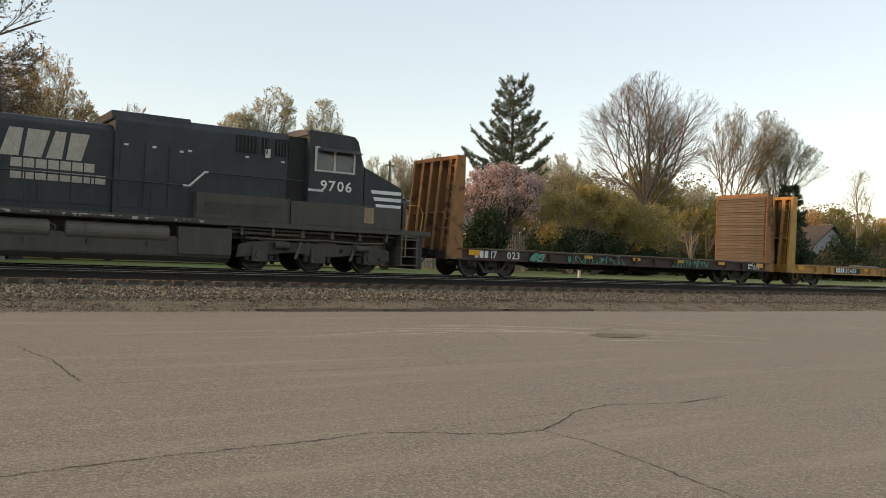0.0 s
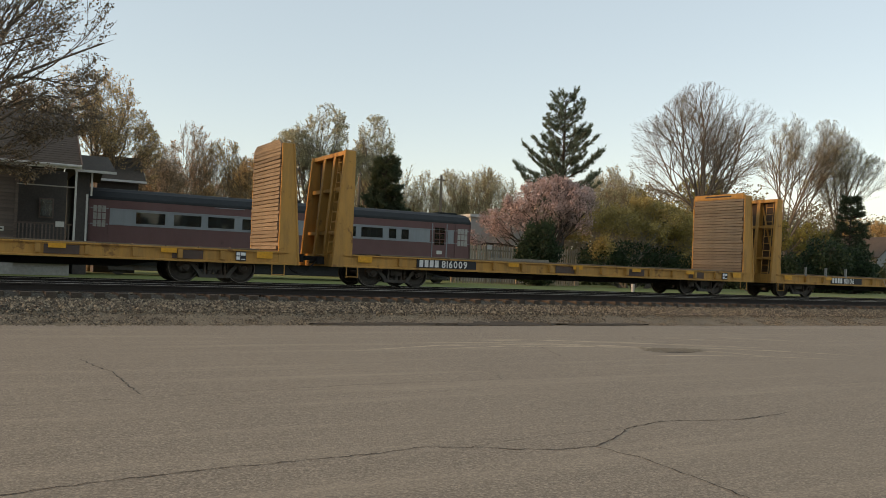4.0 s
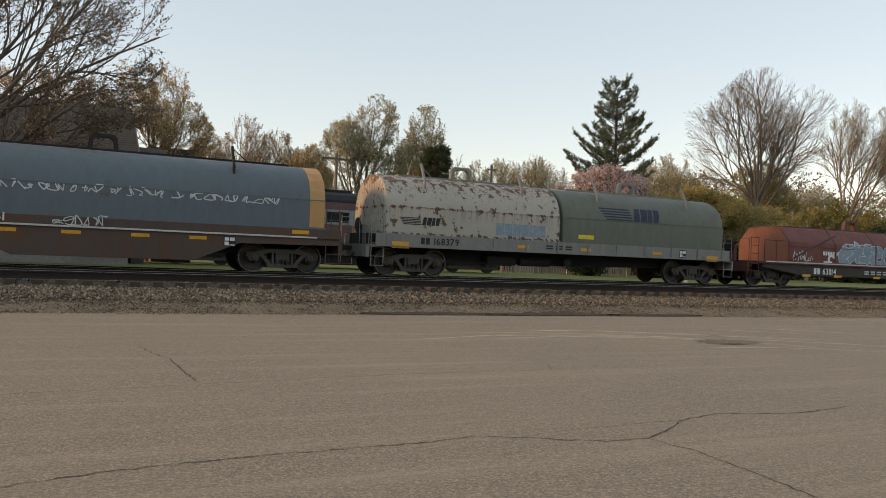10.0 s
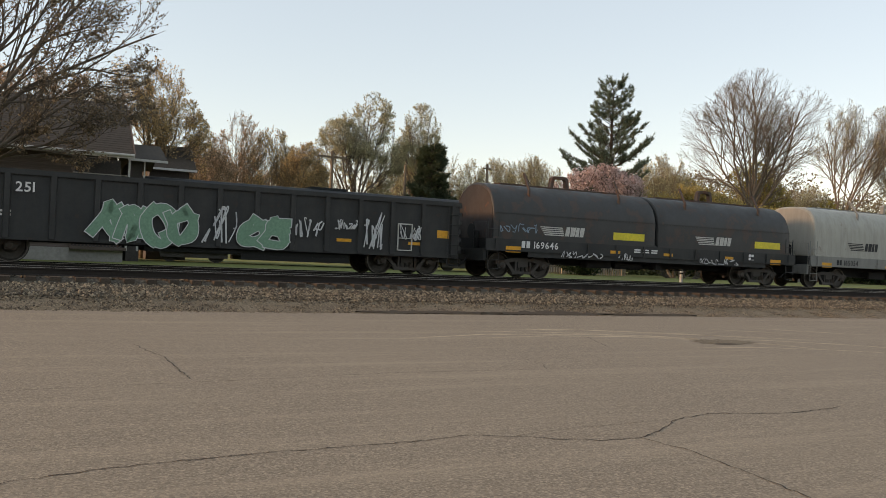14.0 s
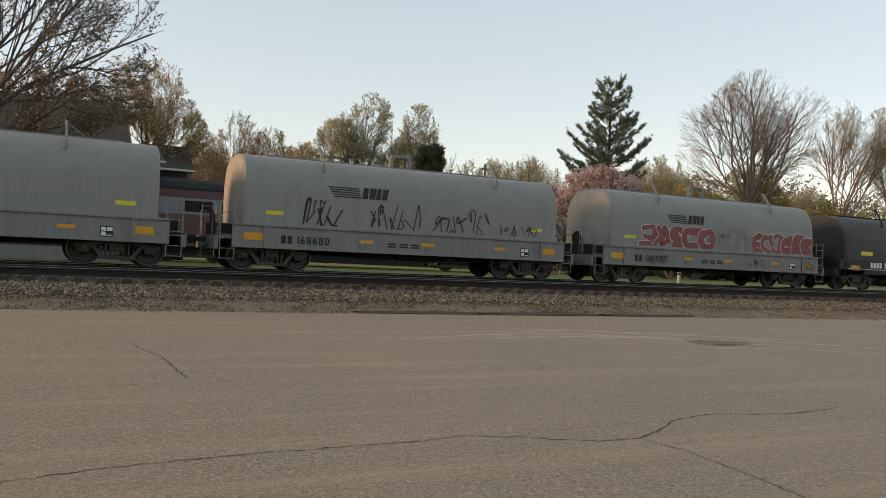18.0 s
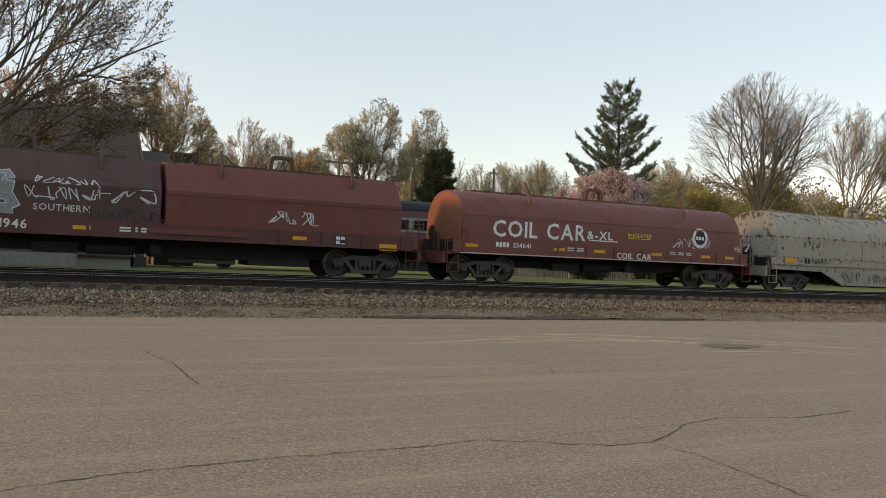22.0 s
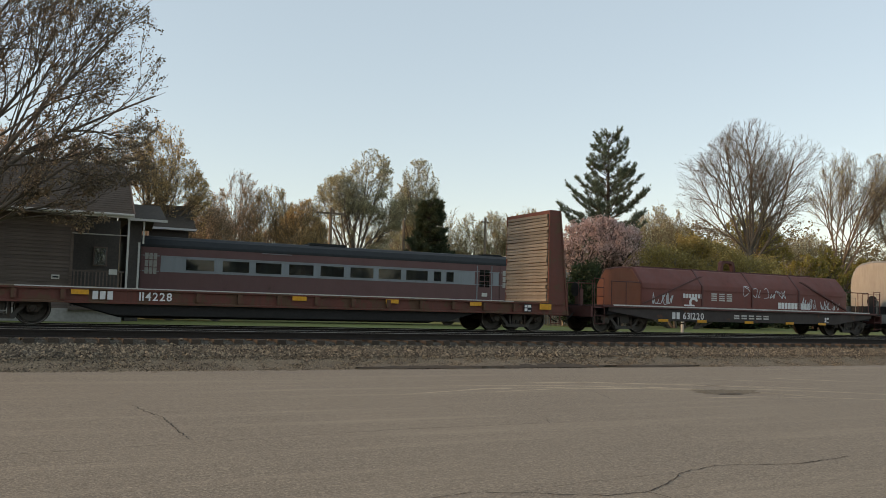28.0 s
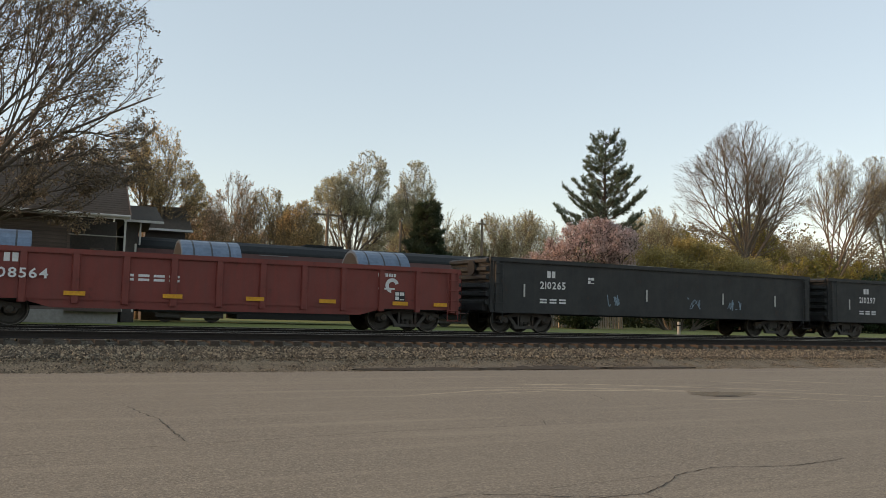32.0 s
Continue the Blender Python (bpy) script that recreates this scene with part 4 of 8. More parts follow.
# ---------------------------------------------------------------- flat cars with bulkheads
SILLFACE = lambda z: -1.50
PLANKS = {}
M_BACKBOARD = wood("bulkhead_back_boards", (0.10, 0.062, 0.04), (14.0, 0.6, 14.0))


def plank(h, mat):
    if (h, mat.name) not in PLANKS:
        PLANKS[(h, mat.name)] = G().box(-0.03, 0.03, -1.43, 1.43, 0.0, h - (0.012 if h < 0.15 else 0.018)).mesh("plank", mat, 0.006)
    return PLANKS[(h, mat.name)]


def bulkhead(car, L, right, mat, plank_mat, top=4.45, cap=False, arch=False, seed=0, strap=False, beams=False, planks=25, inner=2.10, deep=1.0):
    rng = random.Random(seed)
    name = "bulkhead"

    def put(nm, g, m, parent, lab="", bev=0.0):
        g.v = [(inner + (x - 2.10) * deep, y, z) for x, y, z in g.v]
        return part(nm, g.mirror_x(L) if right else g, m, parent, lab, bev)
    bk = put(name, G().box(1.55, 2.08, -1.47, 1.47, top - 0.14, top), mat, car, "", 0.01)
    put("back_board", G().box(1.98, 2.06, -1.46, 1.46, 1.05, top - 0.14), M_BACKBOARD, bk)
    for y0, y1 in ((-1.50, -1.44), (1.44, 1.50)):
        put("side_gusset", G().prism([(0.95, 0.62), (2.10, 0.62), (2.10, top), (1.50, top), (1.42, top - 0.4), (1.02, 1.5)], y0, y1).prism([(0.93, 0.62), (1.04, 0.62), (1.53, top), (1.45, top)], y0 - 0.03, y1 + 0.03), mat, bk, "", 0.008)
    for y in ((-0.45, 0.45) if beams else (-0.95, -0.32, 0.32, 0.95)):
        put("post", G().prism([(1.15, 0.95), (2.0, 0.95), (2.0, top - 0.1), (1.62, top - 0.1)], y - 0.045, y + 0.045).prism([(1.10, 0.95), (1.18, 0.95), (1.65, top - 0.1), (1.57, top - 0.1)], y - 0.09, y + 0.09), mat, bk)
    for z in ((1.75, 3.2) if beams else (2.35,)):
        x = 1.22 + (z - 0.95) * 0.137
        put("crosspiece", G().box(x, 2.0, -1.44, 1.44, z - (0.06 if beams else 0.03), z + (0.06 if beams else 0.03)), mat, bk)
    if beams:
        for y in (-1.0, 1.0):
            put("diagonal", G().tube((1.75, y * 1.35, 1.2), (1.85, y * 0.5, top - 0.2), 0.05, n=4), mat, bk)
    g = G()
    for y in (-1.30, -0.92):
        g.tube((1.02, y, 0.9), (1.52, y, top - 0.2), 0.02, n=5)
    z = 1.1
    while z < top - 0.25:
        x = 1.02 + (z - 0.9) * 0.15
        g.tube((x, -1.30, z), (x, -0.92, z), 0.017, n=5)
        z += 0.33
    put("ladder", g, mat, bk)
    n = planks
    h = (top - 0.12 - 1.10) / n
    me = plank(round(h, 3), plank_mat)
    for k in range(n):
        p = part("plank", me, None, bk)
        x = inner + rng.uniform(-0.012, 0.012)
        p.location = (L - x if right else x, rng.uniform(-0.02, 0.02), 1.10 + k * h)
        p.rotation_euler = (rng.uniform(-0.009, 0.009), 0, rng.uniform(-0.008, 0.008))
        p.scale = (1, rng.uniform(0.955, 1.01), rng.uniform(0.88, 1.0))
    if arch:
        put("arched_top", G().prism([(-1.43, top - 0.14), (-1.36, top + 0.02), (-1.10, top + 0.14), (1.10, top + 0.14), (1.36, top + 0.02), (1.43, top - 0.14)], 2.00, 2.14, 'x'), plank_mat, bk)
    if cap:
        put("cap_plate", G().box(1.95, 2.15, -1.40, 1.40, top - 0.1, top + 0.10), M_YELLOW, bk, "yellow cap plate")
        if right:
            put("cap_print", G().box(2.151, 2.154, -0.75, 0.75, top - 0.03, top + 0.03), M_BLACK, bk)
    if strap:
        put("tie_strap", G().box(2.145, 2.15, -0.02, 0.03, 1.15, top - 0.15), M_WORNWHITE, bk)
    return bk


def flat_car(u, L, label, mat, end_mat, plank_mat, number, marks, number_x, fish=False, nh=0.19, bogie=2.6, gap=0.07, **kw):
    car = thing("bulkhead_flatcar", label, "freight car", "cars of the freight train")
    TRAIN.append((car, u))
    for x in (bogie, L - bogie):
        truck(car, x)
    draft_gear(car, L)
    sill_lo = 0.62
    for s in (-1, 1):
        y0, y1 = (-1.50, -1.40) if s < 0 else (1.40, 1.50)
        o, i = (-1.55, -1.40) if s < 0 else (1.55, 1.40)
        w = -1.48 if s < 0 else 1.48
        g = G().prism([(i, 1.04), (o, 1.04), (o, 0.99), (w, 0.985), (w, sill_lo + 0.06), (o + (0.01 if s < 0 else -0.01), sill_lo + 0.05), (o + (0.01 if s < 0 else -0.01), sill_lo), (i, sill_lo)], 0.95, L - 0.95, 'x')
        part("side_sill", g, mat, car, "", 0.006)
    pocket = G().box(-0.07, 0.07, -1.60, -1.49, 0.72, 0.98).mesh("stake_pocket", mat, 0.008)
    n_start = number_x + marks * nh * 0.84 + gap
    n_end = n_start + 0.1 + len(number) * nh
    for x in span(3.0, L - 3.0, 1.22):
        if number_x - 0.15 < x < n_end:
            continue
        o = part("stake_pocket", pocket, None, car)
        o.location = (x, 0, 0)
    lo = 0.22 if fish else 0.40
    part("centre_sill", G().prism([(0.5, 0.95), (L - 0.5, 0.95), (L - 0.5, 0.70), (L - 4.2, 0.66), (L - 5.8, lo), (5.8, lo), (4.2, 0.66), (0.5, 0.70)], -0.40, 0.40), M_DARK, car)
    if fish:
        part("fishbelly_sill", G().prism([(4.3, 0.66), (L - 4.3, 0.66), (L - 5.6, 0.30), (5.6, 0.30)], -1.40, -1.34), M_DARK, car)
    part("end_sill", G().box(0.72, 1.0, -1.45, 1.45, 0.62, 1.04), mat, car, "", 0.01)
    part("end_sill", G().box(L - 1.0, L - 0.72, -1.45, 1.45, 0.62, 1.04), mat, car, "", 0.01)
    brd = plank_deck(M_DECK)
    rng = random.Random(u)
    for x in span(2.3, L - 2.75, 0.92):
        o = part("deck_board", brd, None, car)
        o.location = (x, 0, 1.045 + rng.uniform(0, 0.025))
    bulkhead(car, L, False, end_mat, plank_mat, seed=u, **{k: v for k, v in kw.items() if k in ("top", "beams", "planks", "inner", "deep")})
    bulkhead(car, L, True, end_mat, plank_mat, seed=u + 1, **kw)
    for k in (0, 1):
        g = ladder(G(), 1.05, 1.45, -1.53, 0.28, 0.62, 0.30)
        part("step", g.mirror_x(L) if k else g, mat, car)
    f = lambda z: -1.515
    m = letterbars(number_x, 0.85 - nh / 2, nh, marks, f)
    part("reporting_mark", m, M_WHITE, car)
    part("car_number", words(number, n_start, 0.85 - nh / 2, nh, f), M_WHITE, car)
    reflectors(car, L, 0.80, -1.545, [1.45, L - 1.95], (0.50, 0.20))
    reflectors(car, L, 0.86, -1.565, [x for x in span(4.4, L - 4.8, 3.1) if not number_x - 0.5 < x < n_end + 0.1], (0.45, 0.13))
    stencil_box(car, L - 2.6, 0.70, lambda z: -1.53, 0.28)
    part("air_reservoir", G().tube((7.5, -0.8, 0.55), (9.0, -0.8, 0.55), 0.14, n=10), M_DARK, car)
    part("brake_valve", G().box(10.4, 11.0, -0.95, -0.6, 0.45, 0.8), M_DARK, car, "", 0.03)
    return car


DECKB = {}


def plank_deck(mat):
    if mat.name not in DECKB:
        DECKB[mat.name] = G().box(0.01, 0.91, -1.44, 1.44, -0.01, 0.025).mesh("deck_board", mat)
    return DECKB[mat.name]


# ---------------------------------------------------------------- gondolas


def gondola(u, L, label, mat, top, lo, ribs, end_mat=None, drop=False, rib_w=0.13, inner=None):
    car = thing("gondola_car", label, "freight car", "cars of the freight train")
    TRAIN.append((car, u))
    for x in (2.35, L - 2.35):
        truck(car, x)
    draft_gear(car, L)
    a, b = 0.62, L - 0.62
    for s in (-1, 1):
        y0, y1 = (-1.47, -1.43) if s < 0 else (1.43, 1.47)
        if drop:
            g = G().prism([(a, top), (b, top), (b, lo + 0.14), (L - 3.4, lo + 0.14), (L - 4.2, lo - 0.08), (4.2, lo - 0.08), (3.4, lo + 0.14), (a, lo + 0.14)], y0, y1)
        else:
            g = G().box(a, b, y0, y1, lo, top)
        w = part("side_sheet", g, mat, car)
        part("top_chord", G().box(a - 0.03, b + 0.03, y0 - 0.07, y1 + 0.05 if s > 0 else y1 + 0.03, top - 0.13, top + 0.02), mat, w, "", 0.012)
        part("bottom_sill", G().box(a, b, y0 - (0.03 if s < 0 else 0), y1 + (0.03 if s > 0 else 0), lo + (0.14 if drop else 0), lo + (0.26 if drop else 0.12)), mat, w)
        rib = G().prism([(-rib_w / 2 - 0.03, -1.47), (rib_w / 2 + 0.03, -1.47), (rib_w / 2, -1.555), (-rib_w / 2, -1.555)], lo + 0.05, top - 0.10, 'z').mesh("rib", mat)
        for k in range(ribs):
            o = part("rib", rib, None, w)
            o.location = (a + 0.25 + (b - a - 0.5) * k / (ribs - 1), 0, 0)
            if s > 0:
                o.rotation_euler = (0, 0, math.pi)
                o.location.x = a + b - o.location.x
    part("floor", G().box(a, b, -1.43, 1.43, lo + 0.1, lo + 0.2), M_DARK, car)
    part("centre_sill", G().box(0.45, L - 0.45, -0.4, 0.4, lo - 0.05, lo + 0.12), M_DARK, car)
    for k in (0, 1):
        g = G().box(a, a + 0.05, -1.43, 1.43, lo, top)
        e = part("end_sheet", g.mirror_x(L) if k else g, end_mat or mat, car)
        for z in span(lo + 0.35, top - 0.1, 0.30):
            g = G().prism([(a - 0.13, z - 0.05), (a - 0.13, z + 0.05), (a, z + 0.11), (a, z - 0.11)], -1.40, 1.40)
            part("corrugation", g.mirror_x(L) if k else g, end_mat or mat, e)
        g = ladder(G(), a + 0.06, a + 0.46, -1.57, 0.36, top - 0.1, 0.34)
        part("corner_ladder", g.mirror_x(L) if k else g, end_mat or mat, car)
        g = ladder(G(), 0.0, 0.4, 0, 0.36, top - 0.1, 0.34)
        g.v = [(a - 0.16, -1.38 + x, z) for x, y, z in g.v]
        part("end_ladder", g.mirror_x(L) if k else g, end_mat or mat, car)
        g = G().box(0.42, 0.62, -1.3, 1.3, 0.78, 1.02)
        part("end_platform", g.mirror_x(L) if k else g, M_DARK, car)
    part("hand_brake_wheel", G().prism([(-0.45 + 0.27 * math.cos(t * math.pi / 8), top - 0.35 + 0.27 * math.sin(t * math.pi / 8)) for t in range(16)], 0.40, 0.44, 'x'), M_DARK, car)
    return car, lambda z: -1.475


def steel_coil(car, x, z, r, w, seed):
    """A wrapped coil lying with its axis along the car."""
    c = part("steel_coil", G().tube((x - w / 2, 0, z + r), (x + w / 2, 0, z + r), r, n=32), M_COILWRAP, car, "blue-grey wrapped steel coil", 0.02)
    ring = G()
    for k in range(28):
        a0, a1 = k * 2 * math.pi / 28, (k + 1) * 2 * math.pi / 28
        ring.add([(x - w / 2 - 0.006, q * math.cos(t), z + r + q * math.sin(t)) for q, t in ((r * 0.36, a0), (r * 0.9, a0), (r * 0.9, a1), (r * 0.36, a1))], [(0, 1, 2, 3)])
    part("coil_end", ring, M_COILEND, c)
    for k in (-0.3, 0.0, 0.3):
        part("strap", G().tube((x + k * w - 0.025, 0, z + r), (x + k * w + 0.025, 0, z + r), r + 0.006, n=32), M_COILEND, c)


# ---------------------------------------------------------------- locomotive (its nose towards +x)


def locomotive(u, L):
    car = thing("diesel_locomotive", "black diesel locomotive with dusty frame and white markings", "locomotive", "cars of the freight train")
    TRAIN.append((car, u))
    P = lambda nm, g, m, lab="", bev=0.0, par=car: part(nm, g, m, par, lab, bev)
    P("frame", G().box(0.6, L - 0.6, -1.52, 1.52, 1.38, 1.56).box(0.9, L - 0.9, -0.9, 0.9, 1.0, 1.38), M_LOCODUST, "", 0.015)
    P("walkway_edge", G().box(0.6, 13.6, -1.56, -1.50, 1.41, 1.49), M_WALKEDGE, "worn white walkway edge")
    # long hood in bays, narrower than the walkway
    hf = -0.95
    P("long_hood", G().prism([(-1.08, 1.56), (-1.08, 3.95), (-0.92, 4.12), (-0.5, 4.20), (0.5, 4.20), (0.92, 4.12), (1.08, 3.95), (1.08, 1.56)], 1.0, 11.0, 'x'), M_LOCO, "", 0.02)
    P("radiator_housing", G().prism([(-1.50, 3.75), (-1.50, 4.40), (-1.30, 4.50), (1.30, 4.50), (1.50, 4.40), (1.50, 3.75)], 1.0, 4.6, 'x'), M_LOCO)
    eq = P("equipment_hood", G().prism([(-1.22, 1.56), (-1.22, 4.25), (-1.05, 4.48), (1.05, 4.48), (1.22, 4.25), (1.22, 1.56)], 11.0, 16.4, 'x'), M_LOCO, "", 0.02)
    P("dynamic_brake_hatch", G().prism([(-1.15, 4.3), (-1.08, 4.56), (1.08, 4.56), (1.15, 4.3)], 10.9, 13.2, 'x'), M_LOCO, "", 0.02, eq)
    P("blower_duct", G().box(13.35, 16.4, -1.46, -1.2, 1.56, 2.35), M_LOCODUST, "dusty blower duct", 0.02)
    for k in range(8):
        P("duct_louver", G().box(13.6, 15.9, -1.475, -1.46, 1.72 + k * 0.05, 1.745 + k * 0.05), M_LOCODUST)
    for x0, x1, z0, z1 in ((11.15, 11.75, 1.75, 3.7), (11.85, 12.45, 1.75, 3.7), (12.55, 13.2, 1.75, 3.7)):
        P("hood_door", G().box(x0, x1, -1.245, -1.215, z0, z1), M_LOCO, "", 0.01, eq)
    for x in span(1.3, 9.9, 0.86):
        P("hood_door", G().box(x, x + 0.80, -1.10, -1.075, 1.75, 3.55), M_LOCO, "", 0.01)
    for x0, x1 in ((14.6, 15.3), (15.45, 15.65), (15.9, 16.3)):
        gr = P("grille", G().box(x0, x1, -1.25, -1.215, 3.72, 4.25), M_DARK, "", 0.0, eq)
        for x in span(x0 + 0.05, x1 - 0.05, 0.11):
            P("slat", G().box(x - 0.018, x + 0.018, -1.28, -1.25, 3.74, 4.23), M_LOCO, "", 0.0, gr)
    P("placard", G().box(15.55, 15.72, -1.27, -1.25, 3.62, 3.9), M_WORNWHITE, "white warning placard", 0.0, eq)
    for x, z in ((11.25, 3.55), (12.05, 3.55), (12.85, 3.5), (13.1, 3.55), (14.9, 3.55), (16.1, 3.5)):
        P("label", G().box(x, x + 0.12, -1.255, -1.25, z, z + 0.06), M_WORNWHITE, "", 0.0, eq)
    # cab and nose
    cab = P("cab", G().prism([(16.95, 1.56), (19.0, 1.56), (19.0, 3.55), (18.75, 4.45), (18.6, 4.60), (16.95, 4.66)], -1.52, 1.52), M_LOCO, "", 0.03)
    P("cab_roof", G().prism([(-1.50, 4.50), (-1.40, 4.62), (-0.9, 4.72), (0.9, 4.72), (1.40, 4.62), (1.50, 4.50)], 16.9, 18.55, 'x'), plain("cab_roof_grey", (0.09, 0.09, 0.09), 0.7), "", 0.0, cab)
    P("nose", G().prism([(19.0, 1.56), (20.55, 1.56), (20.62, 2.9), (20.45, 3.05), (19.0, 3.65)], -1.45, 1.45), M_LOCO, "", 0.05)
    P("side_skirt", G().box(16.4, 20.5, -1.53, -1.50, 1.56, 2.30), M_LOCODUST, "dusty lower cab side")
    P("cab_rear_wall", G().box(16.35, 16.98, -1.25, 1.25, 1.56, 4.4), M_DARK)
    fr = P("window_frame", G().box(17.15, 18.62, -1.56, -1.52, 3.32, 3.38).box(17.15, 18.62, -1.56, -1.52, 4.08, 4.14).box(17.15, 17.22, -1.56, -1.52, 3.38, 4.08).box(17.82, 17.90, -1.56, -1.52, 3.38, 4.08).box(18.55, 18.62, -1.56, -1.52, 3.38, 4.08), M_WORNWHITE, "worn aluminium window frame", 0.0, cab)
    GL = glass("cab_glass")
    for x0, x1 in ((17.22, 17.82), (17.90, 18.55)):
        P("pane", G().box(x0, x1, -1.545, -1.53, 3.38, 4.08), GL, "", 0.0, cab)
    P("sun_visor", G().prism([(-1.56, 4.15), (-1.95, 3.98), (-1.95, 3.96), (-1.56, 4.12)], 17.3, 18.7, 'x'), M_LOCO, "", 0.0, cab)
    f = lambda z: -1.525
    part("cab_number", words("9706", 17.38, 2.72, 0.33, f, 0.012, 1.1), M_WHITE, cab)
    part("number_underline", rect(G(), 16.95, 17.5, 2.66, 2.74, f, 0.010), M_WORNWHITE, cab)
    for k in range(4):
        zz = 2.05 + k * 0.235
        patchg = patch(G(), [(19.65 - 0.10 * k, zz), (20.5, zz), (20.52, zz + 0.12), (19.60 - 0.10 * k, zz + 0.12)], lambda z: -1.455, 0.012)
        part("nose_stripe", patchg, M_WHITE, car)
    part("primer_patch", rect(G(), 19.05, 19.42, 1.72, 2.25, lambda z: -1.535, 0.008), plain("primer_tan", (0.30, 0.21, 0.14), 0.8), car)
    hfz = lambda z: -1.102
    # big mark and name blocks on the long hood
    M_EMBLEM = plain("worn_cream_paint", (0.40, 0.365, 0.305), 0.75, 0, 0.35, 30)
    g = G()
    for k in range(6):
        rect(g, 5.2, 8.10 - 0.06 * k, 2.98 + k * 0.135, 3.07 + k * 0.135, hfz, 0.010)
    for a, w in ((8.06, 1.05), (9.22, 0.92)):
        mid = a + w / 2
        patch(g, [(a, 2.98), (mid - 0.05, 2.98), (mid + 0.05, 3.75), (a + 0.22, 3.75)], hfz, 0.010)
        patch(g, [(mid + 0.06, 2.98), (a + w, 2.98), (a + w + 0.2, 3.75), (mid + 0.16, 3.75)], hfz, 0.010)
    part("emblem", g, M_EMBLEM, car, "railway emblem of stripes and slanted blocks")
    for z, n in ((2.68, 7), (2.36, 8)):
        for k in range(n):
            part("name_block", rect(G(), 8.35 + 0.312 * k, 8.35 + 0.312 * k + 0.275, z, z + 0.25, hfz, 0.012), M_EMBLEM, car)
    # handrails
    g = G().path([(1.2, -1.54, 2.62), (13.1, -1.54, 2.50), (13.55, -1.54, 2.95), (16.8, -1.54, 2.95)], 0.026)
    for x in span(2.0, 12.0, 1.7):
        g.tube((x, -1.54, 1.5), (x, -1.54, 2.6), 0.017)
    P("handrail", g, M_LOCO)
    P("handrail_bend", G().path([(12.9, -1.545, 2.50), (13.1, -1.545, 2.50), (13.55, -1.545, 2.95), (13.65, -1.545, 2.95)], 0.034), M_WORNWHITE)
    P("end_handrail", G().path([(20.75, -1.50, 0.6), (20.75, -1.50, 2.3), (20.75, -1.1, 2.4)], 0.022).path([(21.35, -1.45, 1.35), (21.45, -1.45, 2.2), (21.3, -1.45, 2.45), (20.8, -1.45, 2.45)], 0.022), M_YELLOW, "yellow grab rails")
    P("end_plate", G().box(20.6, 21.3, -1.5, 1.5, 1.30, 1.50).box(20.65, 20.75, -1.4, 1.4, 1.5, 2.5), M_LOCODUST)
    st = P("step_side", G().box(20.55, 20.62, -1.54, -0.95, 0.30, 1.4), M_LOCODUST)
    P("step_side", G().box(21.18, 21.25, -1.54, -0.95, 0.30, 1.4), M_LOCODUST)
    for z in (0.32, 0.62, 0.92, 1.22):
        P("tread", G().box(20.55, 21.25, -1.56, -1.0, z, z + 0.04), M_LOCOTANK, "", 0.0, st)
    P("pilot", G().prism([(21.2, 0.25), (21.5, 0.2), (21.5, 1.3), (21.2, 1.4)], -1.4, 1.4), M_LOCO)
    # tanks
    P("fuel_tank", G().prism([(-1.45, 0.95), (-1.45, 0.40), (-1.25, 0.22), (1.25, 0.22), (1.45, 0.40), (1.45, 0.95)], 6.3, 14.5, 'x'), M_LOCODUST, "", 0.02)
    P("battery_box", G().box(12.85, 14.5, -1.50, -1.2, 0.45, 1.28), M_LOCODUST, "dusty equipment box", 0.02)
    for x0, x1 in ((6.6, 9.35), (9.75, 12.6)):
        a = P("air_reservoir", G().tube((x0, -1.27, 1.02), (x1, -1.27, 1.02), 0.27, n=20), M_LOCOTANK, "", 0.03)
        for x in (x0 + 0.6, x1 - 0.6):
            P("strap", G().box(x - 0.04, x + 0.04, -1.54, -1.2, 0.66, 0.80), M_LOCODUST, "", 0.0, a)
    P("piping", G().tube((14.4, -1.3, 1.32), (20.4, -1.3, 1.28), 0.035), M_LOCOTANK)
    P("piping", G().tube((14.5, -1.25, 1.20), (17.0, -1.25, 1.18), 0.045), M_LOCOTANK)
    P("piping", G().path([(9.3, -1.3, 1.2), (9.5, -1.3, 1.1), (9.5, -1.3, 0.9), (9.8, -1.3, 0.8)], 0.045), M_LOCODUST)
    for x in span(14.8, 20.0, 1.05):
        P("hanger", G().box(x, x + 0.09, -1.40, -1.2, 1.12, 1.40), M_LOCOTANK)
    P("horn", G().tube((7.6, -0.2, 4.3), (8.1, -0.2, 4.3), 0.06, 0.11, 10).tube((7.7, 0.2, 4.35), (8.2, 0.2, 4.35), 0.05, 0.10, 10).box(7.7, 7.9, -0.3, 0.3, 4.15, 4.3), M_DARK)
    P("roof_antenna", G().box(17.4, 18.3, -0.5, 0.5, 4.72, 4.80), M_DARK)
    for cx in (17.5, 4.2):
        t = P("truck", G().prism([(-2.75, 0.42), (-2.7, 0.82), (-2.2, 0.95), (2.2, 0.95), (2.75, 0.80), (2.75, 0.42), (2.2, 0.50), (1.5, 0.62), (0.9, 0.55), (0.3, 0.50), (-0.9, 0.62), (-1.6, 0.55)], -1.24, -1.08).box(-2.4, 2.4, -1.1, 1.1, 0.62, 0.85), M_LOCODUST, "", 0.015)
        t.location = (cx, 0, 0)
